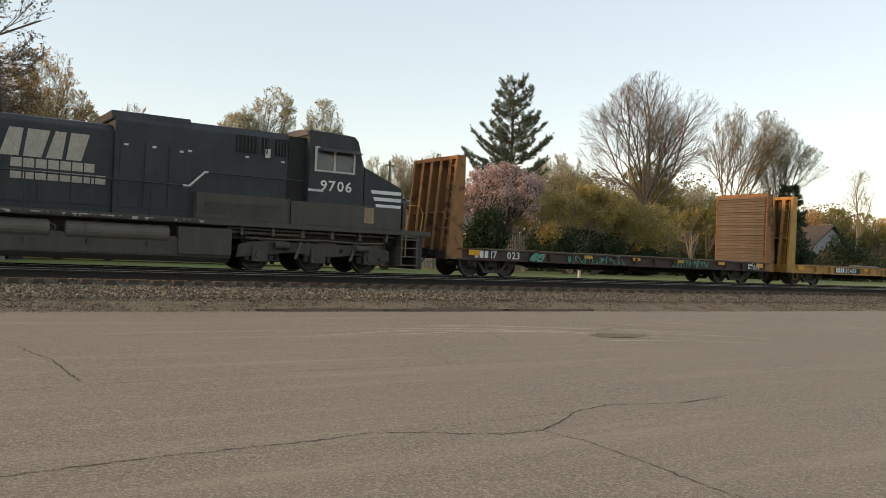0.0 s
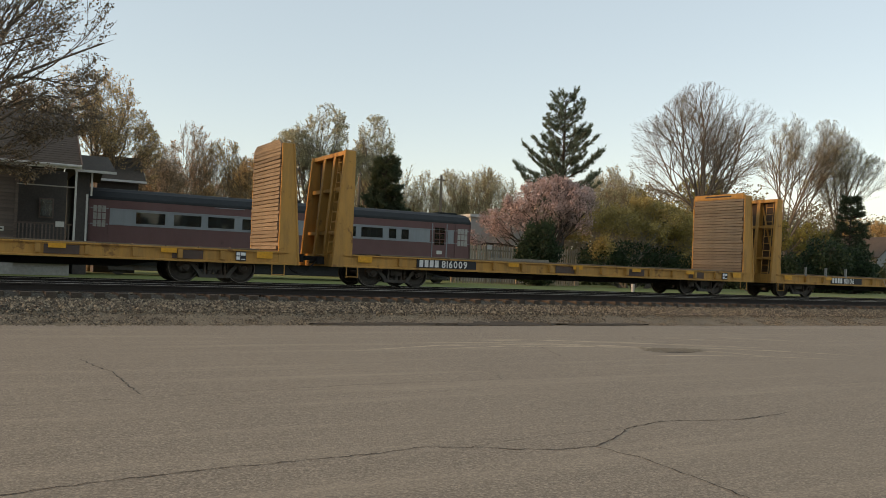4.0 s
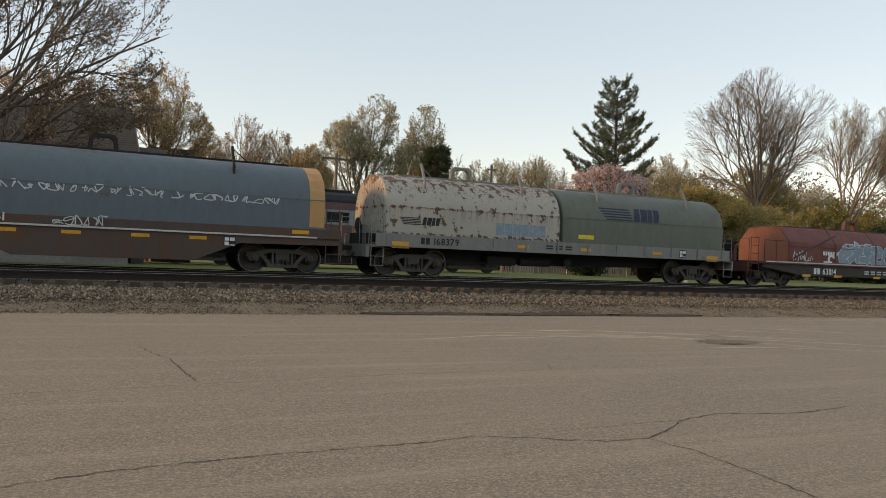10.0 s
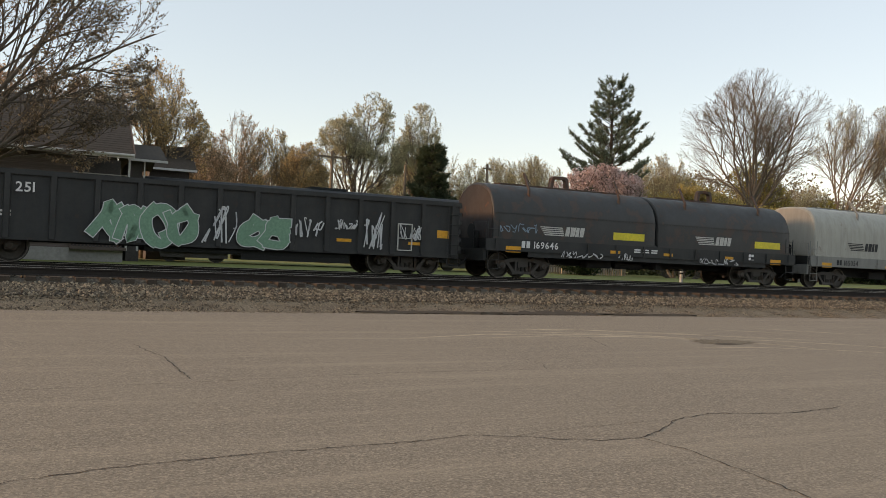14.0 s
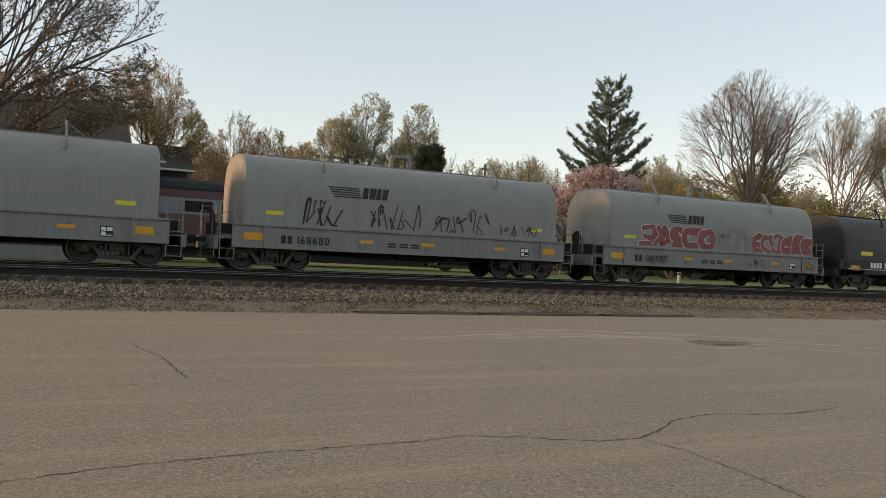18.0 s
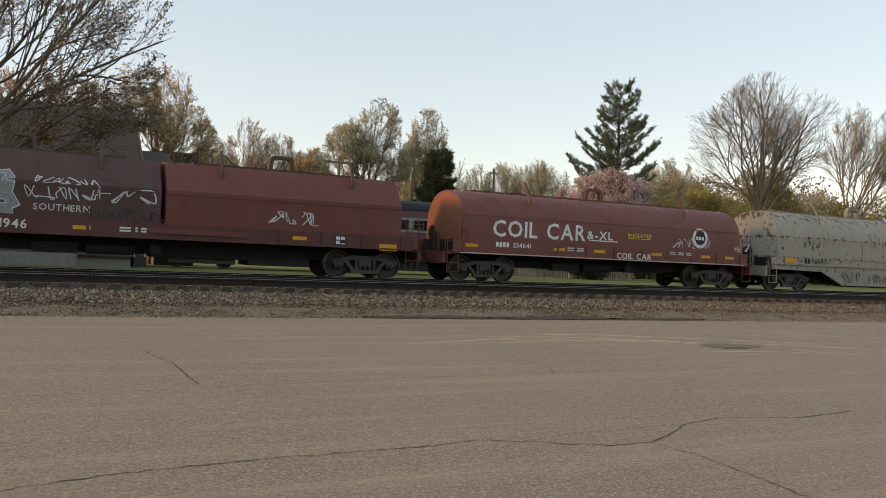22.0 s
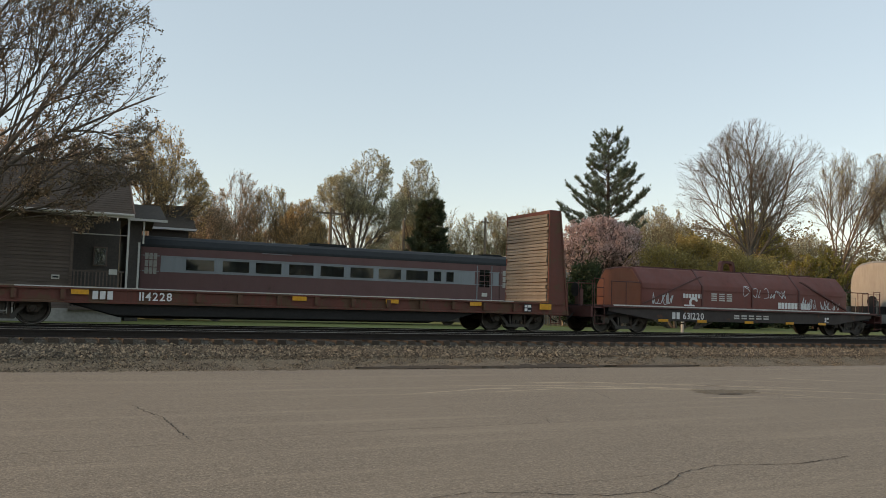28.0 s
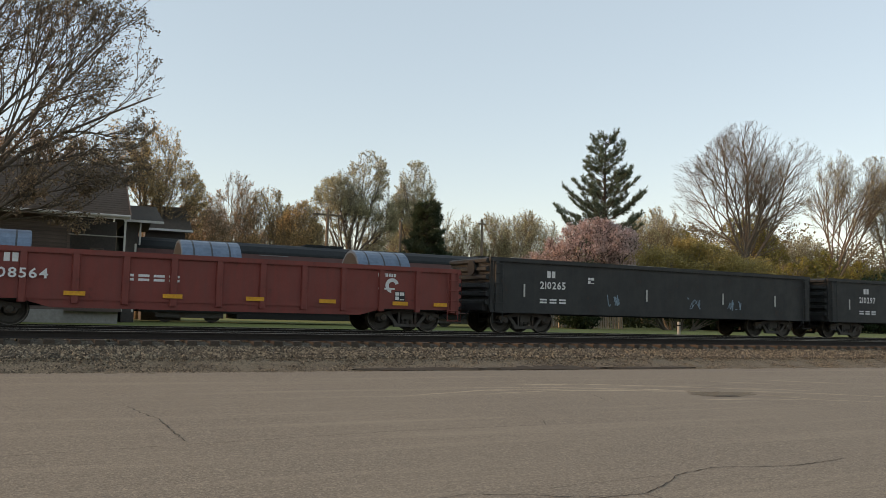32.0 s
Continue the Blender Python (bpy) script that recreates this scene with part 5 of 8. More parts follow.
        for s in (-2.0, 0.02, 2.0):
            for side in (-1, 1):
                w = part("wheel", LWHEEL, None, t)
                w.location, w.rotation_euler = (s, side * 0.765, 0.533), (0, 0, 0 if side < 0 else math.pi)
            b = P("axle_box", G().box(s - 0.26, s + 0.26, -1.32, -1.06, 0.30, 0.78).tube((s, -1.34, 0.53), (s, -1.30, 0.53), 0.17, n=14), M_LOCODUST, "", 0.02, t)
            for d in (-0.40, 0.40):
                for k in range(4):
                    b2 = G().tube((s + d, -1.2, 0.34 + 0.06 * k), (s + d, -1.2, 0.375 + 0.06 * k), 0.09, n=10)
                    if k == 0:
                        spr = b2
                    else:
                        spr.add(b2.v, b2.f)
                P("spring", spr, M_LOCODUST, "", 0.0, t)
        for q in (-1.0, 1.0):
            P("bolt_plate", G().tube((q - 0.12, -1.262, 0.74), (q - 0.12, -1.235, 0.74), 0.075, n=12), M_DARK, "", 0.0, t)
            P("brake_lever", G().prism([(q + 0.34, 0.98), (q + 0.42, 0.98), (q + 0.26, 0.42), (q + 0.16, 0.42)], -1.33, -1.28), M_LOCOTANK, "", 0.0, t)
            P("brake_shoe", G().prism([(q - 0.42, 0.22), (q - 0.34, 0.22), (q - 0.28, 0.58), (q - 0.38, 0.58)], -0.86, -0.70), M_DARK, "", 0.0, t)
        P("equaliser_pipe", G().path([(-2.5, -1.30, 1.04), (-1.2, -1.30, 1.02), (0.2, -1.30, 1.06), (1.5, -1.30, 1.02), (2.5, -1.30, 1.05)], 0.03), M_LOCOTANK, "", 0.0, t)
        for q in (-2.62, 2.62):
            P("sand_hose", G().path([(q, -1.25, 1.30), (q * 0.985, -1.2, 0.8), (q * 0.97, -1.0, 0.3)], 0.025), M_HOSE, "", 0.0, t)
        for q in (-1.55, 1.35):
            P("brake_cylinder", G().tube((q, -1.34, 0.84), (q + 0.5, -1.34, 0.84), 0.12, n=12), M_LOCODUST, "", 0.0, t)
    draft_gear(car, L)
    return car


# ---------------------------------------------------------------- the train, car by car
UU = [-6.18, 16.22, 36.24, 57.48, 78.55, 99.75, 120.95, 134.82, 151.38, 166.66, 181.42, 198.3, 215.05, 237.0, 254.4, 270.63, 285.9, 299.6, 313.42, 327.28, 340.85, 355.88, 371.3, 388.53, 403.62, 418.5, 436.25, 453.3, 474.48, 496.15, 513.5, 527.75, 541.35, 558.75, 576.1, 593.6]
LEN = [b - a for a, b in zip(UU, UU[1:])]
rg = random.Random(21)


def spray(car, kind, x, z, w, h, n, face, fill=None, line=None, width=None):
    if kind == "tag":
        part("spray_tag", tag_scribble(rg, x, z, w, h, face, turns=n, width=width or (0.022 if h > 0.4 else 0.016)), line, car, "spray-painted scribble")
    else:
        for k in range(n):
            f, o = bubbles(rg, x + w * k / n, z, w / n, h, 1, face, 0.012 + 0.004 * k)
            p = part("spray_letter", f, fill, car, "spray-painted fat letter shape")
            part("spray_outline", o, line, p)


def coil_marks(car, face, L, number, mat, z=0.86, x=2.4, nm=2, h=0.24, refl=True, refl_z=0.98):
    f = lambda q: -1.505
    part("reporting_mark", letterbars(x, z, h, nm, f), mat, car)
    part("car_number", words(number, x + nm * h * 0.84 + 0.12, z, h, f), mat, car)
    if refl:
        reflectors(car, L, 0.92, -1.505, [1.25, L - 1.95], (0.62, 0.22))
        reflectors(car, L, refl_z, -1.505, [L * 0.36, L * 0.52, L * 0.72], (0.46, 0.11))
    smallprint(car, L * 0.43, z + 0.12, f, mat, 2, 3, 0.05)
    stencil_box(car, L * 0.80, z - 0.06, f, 0.30)


def grey_car(k, number, kind):
    L = LEN[k]
    car, face = coil_car(UU[k], L, "grey coil car, tall smooth hood" + (" with round white emblem" if kind == "disc" else " with dark markings"), "plain", M_GREYSILL,
                         [(1.22, L - 1.22, M_GREY, M_LITEND_TARP)], TALL, M_GREYSILL, 1.3)
    coil_marks(car, face, L, number, M_BLACK)
    for x in (1.9, L - 2.4):
        part("safety_label", rect(G(), x, x + 0.55, 1.72, 1.84, face, 0.008), M_LABEL, car)
    return car, face, L


def disc_emblem(car, x, z, r, face):
    g = G()
    n = 24
    g.add([(x, face(z) - 0.012, z)] + [(x + r * math.cos(k * 2 * math.pi / n), face(z + r * math.sin(k * 2 * math.pi / n)) - 0.012, z + r * math.sin(k * 2 * math.pi / n)) for k in range(n)], [(0, 1 + k, 1 + (k + 1) % n) for k in range(n)])
    d = part("disc_emblem", g, M_WHITE, car, "round white emblem with a dark centre")
    g = G()
    r *= 0.68
    g.add([(x, face(z) - 0.016, z)] + [(x + r * math.cos(k * 2 * math.pi / n), face(z + r * math.sin(k * 2 * math.pi / n)) - 0.016, z + r * math.sin(k * 2 * math.pi / n)) for k in range(n)], [(0, 1 + k, 1 + (k + 1) % n) for k in range(n)])
    part("disc_centre", g, M_BLACK, d)
    part("disc_block", letterbars(x - r * 0.8, z - r * 0.25, r * 0.5, 3, face, 0.02, 0.85, 0.25), M_WHITE, d)


def name_rows(car, x, z, h, face, mat):
    part("name_block", letterbars(x, z + h * 1.5, h, 7, face, 0.008, 0.92, 0.10), mat, car)
    part("name_block", letterbars(x - 0.05, z, h, 8, face, 0.008, 0.92, 0.10), mat, car)


loco = locomotive(UU[0], LEN[0])

# 1: brown flat car with ochre ends
car = flat_car(UU[1] - 0.4, LEN[1] + 0.4, "brown flat car with ochre bulkheads and green scribbles", M_IHB, M_IHBEND, M_PLANKDARK, "17   023", 3, 1.75, top=4.45, nh=0.27, inner=1.2, deep=0.60, bogie=2.9)
ff = lambda z: -1.565
for x, w in ((6.3, 3.2), (12.5, 2.6)):
    spray(car, "tag", x, 0.68, w, 0.28, 17, ff, None, M_GRAFT)
spray(car, "bubbles", 4.45, 0.68, 0.6, 0.28, 2, ff, M_GRAFT, M_GRAFK)
spray(car, "tag", LEN[1] - 2.0, 0.7, 0.6, 0.3, 4, ff, None, M_GRAFW)

# 2-5: yellow flat cars
for k, (num, nx, kw) in enumerate((("804156", 5.1, dict(cap=True, strap=True)), ("811069", 5.4, dict(arch=True, strap=False)), ("816009", 4.0, dict(cap=True)), ("811106", 5.2, dict(arch=True)))):
    car = flat_car(UU[2 + k], LEN[2 + k], "yellow empty flat car with wood-faced bulkheads", M_YELLOW, M_YELLOW, M_PLANK, num, 4, nx - 0.25, top=4.45, nh=0.24, beams=k > 0, planks=26, inner=1.25, deep=0.60, bogie=3.1, **kw)
    part("number_panel", G().box(nx - 0.35, nx + 2.05, -1.513, -1.500, 0.70, 0.985), M_BLACK, car)
    for x in (9.6, 13.2, 16.6):
        part("rust_patch", rect(G(), x, x + 0.9, 0.70, 0.96, lambda z: -1.505, 0.004), M_BROWNSILL, car)
    if k == 3:
        spray(car, "tag", 9.0, 0.70, 1.3, 0.3, 6, ff, None, M_GRAFW)
        for x in (2.9, 4.4, 5.9, 14.8, 16.4):
            part("stake", G().box(x, x + 0.09, -1.56, -1.47, 1.0, 1.42), M_GREYSILL, car)
    else:
        part("lumber", G().box(7.0, 9.5, -1.2, -0.95, 1.07, 1.17), M_PLANKGREY, car)

# 6: grey, big mark
car, face, L = grey_car(6, "163438", "mark")
speed_logo(car, 3.25, 1.84, 0.50, face, M_BLACK)
name_rows(car, 6.0, 1.86, 0.17, face, M_BLACK)
spray(car, "tag", 8.9, 1.52, 0.9, 0.32, 5, face, None, M_GRAFK)
spray(car, "tag", 10.0, 1.52, 1.4, 0.32, 7, face, None, M_GRAFR)
spray(car, "bubbles", 9.8, 0.95, 1.2, 0.3, 2, lambda z: -1.505, M_GRAFW, M_GRAFK)
spray(car, "tag", 4.6, 1.5, 0.9, 0.3, 5, face, None, M_GRAFK)

# 7: two pale hoods on a dark brown frame
L = LEN[7]
car, face = coil_car(UU[7], L, "dark brown coil car with two pale grey hoods", "thin", M_DKBROWN, [(0.95, L / 2 - 0.06, M_LIGHT), (L / 2 + 0.06, L - 0.95, M_LIGHT)], ROUND, M_GREYSILL, 0.95)
coil_marks(car, face, L, "169787", M_WHITE, 1.08, 2.2, 2, 0.22, True, 1.10)
part("deep_sill", G().box(2.2, L - 2.2, -1.49, -1.45, 0.82, 1.0), M_DKBROWN, car)
for x in (4.4, 11.75):
    speed_logo(car, x, 2.38, 0.42, face, M_BLACK)
part("name_text", letterbars(9.3, 1.06, 0.13, 15, lambda z: -1.51, 0.008, 0.6, 0.3), M_WORNWHITE, car)
spray(car, "tag", 10.4, 1.55, 1.5, 0.4, 6, face, None, M_GRAFK)
part("safety_label", rect(G(), 9.6, 10.2, 1.52, 1.64, face, 0.008), M_LABEL, car)

# 8, 9: blue hoods with orange bands, deep frames
for k, num in ((8, "164427"), (9, "164461")):
    L = LEN[k]
    car, face = coil_car(UU[k], L, "blue coil car hood with orange bands on a deep rusty frame", "fish", M_BROWNSILL, [(0.80, L - 1.02, M_BLUE, M_BLUE, dict(band=M_ORANGE))], ROUND, M_DARK, 0.9)
    f = lambda q: -1.565
    part("reporting_mark", letterbars(3.4, 1.20, 0.22, 2, f), M_WHITE, car)
    part("car_number", words(num, 3.95, 1.20, 0.22, f), M_WHITE, car)
    part("edge_stripe", rect(G(), 1.3, L - 1.3, 1.10, 1.15, lambda z: -1.562, 0.004), M_WORNWHITE, car)
    reflectors(car, L, 1.22, -1.505, [1.2, 2.9, L - 2.1], (0.55, 0.12))
    reflectors(car, L, 0.92, -1.505, [4.6, 6.2, 8.0, 9.6], (0.5, 0.10))
    part("safety_label", rect(G(), 1.7, 2.3, 1.55, 1.68, face, 0.008), M_LABEL, car)
    stencil_box(car, 10.6, 0.75, lambda z: -1.505, 0.30)
    if k == 8:
        spray(car, "tag", 5.9, 1.5, 1.8, 0.7, 5, face, None, M_GRAFW)
        g = G()
        arc = [(10.75 - 0.62 * math.cos(a * 0.262), 1.62 + 0.68 * math.sin(a * 0.262), 10.75 - 0.24 * math.cos(a * 0.262), 1.58 + 0.30 * math.sin(a * 0.262)) for a in range(13)]
        arc = [(10.0, 1.44, 10.5, 1.44)] + arc + [(11.42, 1.44, 11.0, 1.44)]
        for p, q in zip(arc, arc[1:]):
            patch(g, [p[:2], q[:2], q[2:], p[2:]], face, 0.010)
        part("spray_arch", g, M_GRAFW, car, "white sprayed arch shape")
        for x in (6.6, 7.4, 8.2):
            part("worn_stencil", rect(G(), x, x + 0.6, 2.62, 2.85, face, 0.006), M_ORANGE, car)
    else:
        spray(car, "tag", 2.4, 2.1, 9.8, 0.22, 40, face, None, M_GRAFW)
        spray(car, "tag", 6.0, 1.17, 1.4, 0.26, 6, f, None, M_GRAFW)

# 10: one flaking white hood, one grey-green
L = LEN[10]
car, face = coil_car(UU[10], L, "coil car with one flaking white and one grey-green hood", "thin", M_GREYSILL, [(1.03, L / 2 - 0.55, M_FLAKE, M_FLAKE), (L / 2 - 0.43, L - 1.03, M_OLIVE)], ROUND, M_GREYSILL, 1.1)
coil_marks(car, face, L, "168379", M_BLACK, 1.08, 2.3, 2, 0.22, True, 1.10)
speed_logo(car, 1.9, 1.72, 0.26, face, M_BLACK)
speed_logo(car, 10.4, 2.32, 0.50, face, plain("emblem_dark_blue", (0.02, 0.03, 0.06), 0.7))
part("spray_block", letterbars(5.2, 1.52, 0.42, 6, face, 0.012, 0.72, 0.1), M_GRAFB, car)
part("safety_label", rect(G(), 8.7, 9.4, 1.55, 1.70, face, 0.008), M_LABEL, car)


def shield_car(k, number, seed):
    L = LEN[k]
    car, face = coil_car(UU[k], L, "rust-red low coil car with a sloped angular cover", "none", M_RED, [(2.8, L - 2.8, M_RED2, M_LITREDEND, dict(posts=False))], SHIELD, M_RED, 1.3, 1.0)
    for x in (L * 0.34, L * 0.5, L * 0.66):
        part("cover_rib", G().prism([(-1.45, 1.05), (-1.45, 1.92), (-0.86, 2.62), (-0.80, 2.58), (-1.40, 1.88), (-1.40, 1.05)], x - 0.04, x + 0.04, 'x'), M_RED, car)
    for k2 in (0, 1):
        g = G().prism([(2.8, 1.15), (2.95, 1.15), (L * 0.34, 2.3), (L * 0.34 - 0.18, 2.3)], -1.47, -1.42)
        part("diagonal_brace", g.mirror_x(L) if k2 else g, M_RED, car)
        for y in (-1.42, 1.42):
            g = G().tube((2.75, y, 1.95), (1.35, y, 1.95), 0.02, n=6).tube((1.35, y, 1.95), (1.35, y, 1.0), 0.02, n=6).tube((2.05, y, 1.95), (2.05, y, 1.0), 0.016, n=6)
            part("platform_rail", g.mirror_x(L) if k2 else g, M_RED, car)
        g = G().prism([(1.3, 1.0), (2.8, 1.0), (2.8, 1.06), (1.3, 1.06)], -1.45, 1.45)
        part("end_platform", g.mirror_x(L) if k2 else g, M_RED, car)
    part("belly_sill", G().prism([(1.2, 1.02), (L - 1.2, 1.02), (L - 1.2, 0.82), (L - 3.6, 0.50), (3.6, 0.50), (1.2, 0.82)], -1.46, -1.42), M_DKBROWN, car)
    part("edge_stripe", G().box(1.4, L - 1.4, -1.53, -1.46, 1.02, 1.07), M_WORNWHITE, car, "pale edge strip")
    f = lambda z: -1.465
    part("reporting_mark", letterbars(4.3, 0.58, 0.26, 2, f), M_WHITE, car)
    part("car_number", words(number, 4.85, 0.58, 0.26, f), M_WHITE, car)
    smallprint(car, 7.6, 0.74, f, M_WORNWHITE, 2, 5, 0.06)
    reflectors(car, L, 0.46, -1.465, [3.6, 5.6, 8.2, 10.6, 12.6], (0.5, 0.10))
    stencil_box(car, 13.0, 0.56, f, 0.26)
    part("wheel_emblem", letterbars(4.9, 1.42, 0.17, 7, face, 0.008, 0.7, 0.2), M_WHITE, car)
    g = G()
    for a in range(16):
        t0, t1 = math.pi * (0.1 + 0.085 * a), math.pi * (0.1 + 0.085 * (a + 1))
        patch(g, [(5.45 + r * math.cos(t), 1.24 + r * math.sin(t)) for r, t in ((0.12, t0), (0.24, t0), (0.24, t1), (0.12, t1))], face, 0.010)
    rect(g, 4.95, 5.5, 1.10, 1.16, face, 0.008)
    part("emblem", g, M_WHITE, car)
    part("name_block", letterbars(10.2, 1.12, 0.26, 10, face, 0.008, 0.62, 0.14), M_WHITE, car)
    smallprint(car, 6.4, 1.6, face, M_WORNWHITE, 4, 3, 0.05)
    return car, face, L


car, face, L = shield_car(11, "631114", 1)
spray(car, "bubbles", 6.1, 1.12, 4.0, 0.85, 6, face, M_GRAFB, M_GRAFW)
spray(car, "bubbles", 12.2, 1.10, 1.3, 0.55, 3, face, M_GRAFW, M_GRAFK)
spray(car, "tag", 3.0, 1.15, 1.3, 0.4, 8, face, None, M_GRAFW)

# 12: rust-red flat car
car = flat_car(UU[12], LEN[12], "rust-red flat car with weathered wood-faced bulkheads", M_FLATRED, M_FLATRED, M_PLANKGREY, "31840", 3, 4.6, top=4.40, fish=True, planks=27, inner=1.75, deep=0.85)

# 13: black gondola with green spray
L = LEN[13]
car, face = gondola(UU[13], L, "black high-sided gondola with green and white spray paint", M_BLACKCAR, 2.50, 0.62, 15)
part("car_number", words("190", 2.2, 1.92, 0.26, lambda z: -1.556), M_WHITE, car)
part("car_number", words("251", 3.3, 1.92, 0.26, lambda z: -1.556), M_WHITE, car)
part("reporting_mark", letterbars(2.4, 2.22, 0.17, 2, face), M_WORNWHITE, car)
smallprint(car, 2.5, 1.35, face, M_WORNWHITE, 2, 2, 0.06)
spray(car, "bubbles", 5.3, 0.72, 2.7, 1.05, 4, lambda z: -1.557, M_GRAFM, M_GRAFW)
spray(car, "bubbles", 9.3, 0.72, 1.5, 0.85, 2, lambda z: -1.557, M_GRAFM, M_GRAFW)
for x, z, w, h in ((1.4, 1.25, 1.2, 0.4), (8.2, 0.8, 0.9, 0.9), (11.0, 1.1, 0.8, 0.5), (13.2, 0.85, 0.8, 1.0), (12.3, 1.4, 0.8, 0.25), (14.6, 1.2, 0.7, 0.4)):
    spray(car, "tag", x, z, w, h, 6, lambda z: -1.557, None, M_GRAFW)
reflectors(car, L, 1.28, -1.48, [0.95, L - 1.45], (0.45, 0.26))
reflectors(car, L, 1.0, -1.48, [12.4, 14.9], (0.5, 0.10))
part("panel_frame", G().box(L - 2.9, L - 2.86, -1.50, -1.47, 0.80, 1.7).box(L - 2.4, L - 2.36, -1.50, -1.47, 0.80, 1.7).box(L - 2.9, L - 2.36, -1.50, -1.47, 1.66, 1.70).box(L - 2.9, L - 2.36, -1.50, -1.47, 1.2, 1.23).box(L - 2.9, L - 2.36, -1.50, -1.47, 0.8, 0.83), M_WORNWHITE, car)

# 14: black two-hood coil car
L = LEN[14]
car, face = coil_car(UU[14], L, "black rusty coil car with two rounded hoods", "thin", M_BLACKCAR, [(0.75, L / 2 - 0.06, M_BLACKHOOD, M_DKBROWN), (L / 2 + 0.06, L - 0.75, M_BLACKHOOD)], ROUND, M_BROWNSILL, 0.85)
coil_marks(car, face, L, "169646", M_WHITE, 1.10, 1.9, 2, 0.24, True, 1.06)
for x in (3.6, 11.0):
    speed_logo(car, x - 0.4, 1.60, 0.34, face, M_WORNWHITE)
    part("safety_label", rect(G(), x + 2.4, x + 3.9, 1.58, 1.86, face, 0.008), M_LABEL, car, "large yellow label")
spray(car, "tag", 0.9, 1.65, 1.8, 0.25, 7, face, None, M_GRAFB)
for x, w in ((3.6, 1.9), (6.2, 0.7), (10.2, 2.2)):
    spray(car, "tag", x, 0.84, w, 0.2, 8, lambda z: -1.56, None, M_GRAFW)
part("deep_sill", G().box(2.2, L - 2.2, -1.49, -1.45, 0.78, 1.0), M_BLACKCAR, car)

# 15: pale coil car
L = LEN[15]
car, face = coil_car(UU[15], L, "pale grey weathered coil car with a rounded hood", "thin", M_GREYSILL, [(0.85, L - 0.85, M_LIGHT, M_LITEND_TARP)], TALL, M_GREYSILL, 0.95)
coil_marks(car, face, L, "165054", M_BLACK, 1.06, 2.2, 2, 0.22)
speed_logo(car, 3.5, 1.74, 0.36, face, M_BLACK)

# 16-19: grey coil cars
car, face, L = grey_car(16, "163116", "mark")
speed_logo(car, 3.05, 1.84, 0.50, face, M_BLACK)
name_rows(car, 5.9, 1.86, 0.17, face, M_BLACK)
car, face, L = grey_car(17, "163806", "disc")
disc_emblem(car, L * 0.5, 2.2, 0.34, face)
car, face, L = grey_car(18, "168680", "mark")
speed_logo(car, 4.4, 2.42, 0.36, face, M_BLACK)
for x, w, h in ((3.0, 1.2, 0.75), (5.2, 1.9, 0.8), (7.6, 2.2, 0.7), (10.2, 1.5, 0.4)):
    spray(car, "tag", x, 1.5, w, h, 7, face, None, M_GRAFK)
car, face, L = grey_car(19, "168777", "mark")
speed_logo(car, 4.5, 2.44, 0.34, face, M_BLACK)
spray(car, "bubbles", 2.7, 1.45, 3.8, 0.8, 5, face, M_GRAFR, M_GRAFW)
spray(car, "bubbles", 8.7, 1.45, 3.6, 0.8, 6, face, M_GRAFR, M_GRAFW)
spray(car, "bubbles", 6.6, 1.5, 1.9, 0.8, 3, face, M_GREYSILL, M_GRAFS)
for x in (3.2, 8.5, 11.6):
    spray(car, "tag", x, 0.82, 0.8, 0.3, 3, lambda z: -1.505, None, M_BROWNSILL)

# 20: black coil car
L = LEN[20]
car, face = coil_car(UU[20], L, "black coil car with a long hood and blue painted panel", "thin", M_BLACKCAR, [(0.9, L - 0.9, M_BLACKHOOD, M_BLACKHOOD)], ROUND, M_DARK, 0.95)
coil_marks(car, face, L, "381728", M_WHITE, 1.06, 2.6, 4, 0.25, True, 1.08)
part("painted_panel", rect(G(), 6.9, 9.1, 2.60, 3.04, face, 0.018, 1), plain("panel_blue", (0.020, 0.034, 0.070), 0.6), car, "dark blue painted-over panel")
part("safety_label", rect(G(), 2.0, 2.8, 1.62, 1.80, face, 0.008), M_LABEL, car)
part("deep_sill", G().box(2.2, L - 2.2, -1.49, -1.45, 0.76, 1.0), M_BLACKCAR, car)
part("edge_stripe", rect(G(), 1.0, L - 1.0, 0.97, 1.0, lambda z: -1.55, 0.004), M_WORNWHITE, car)


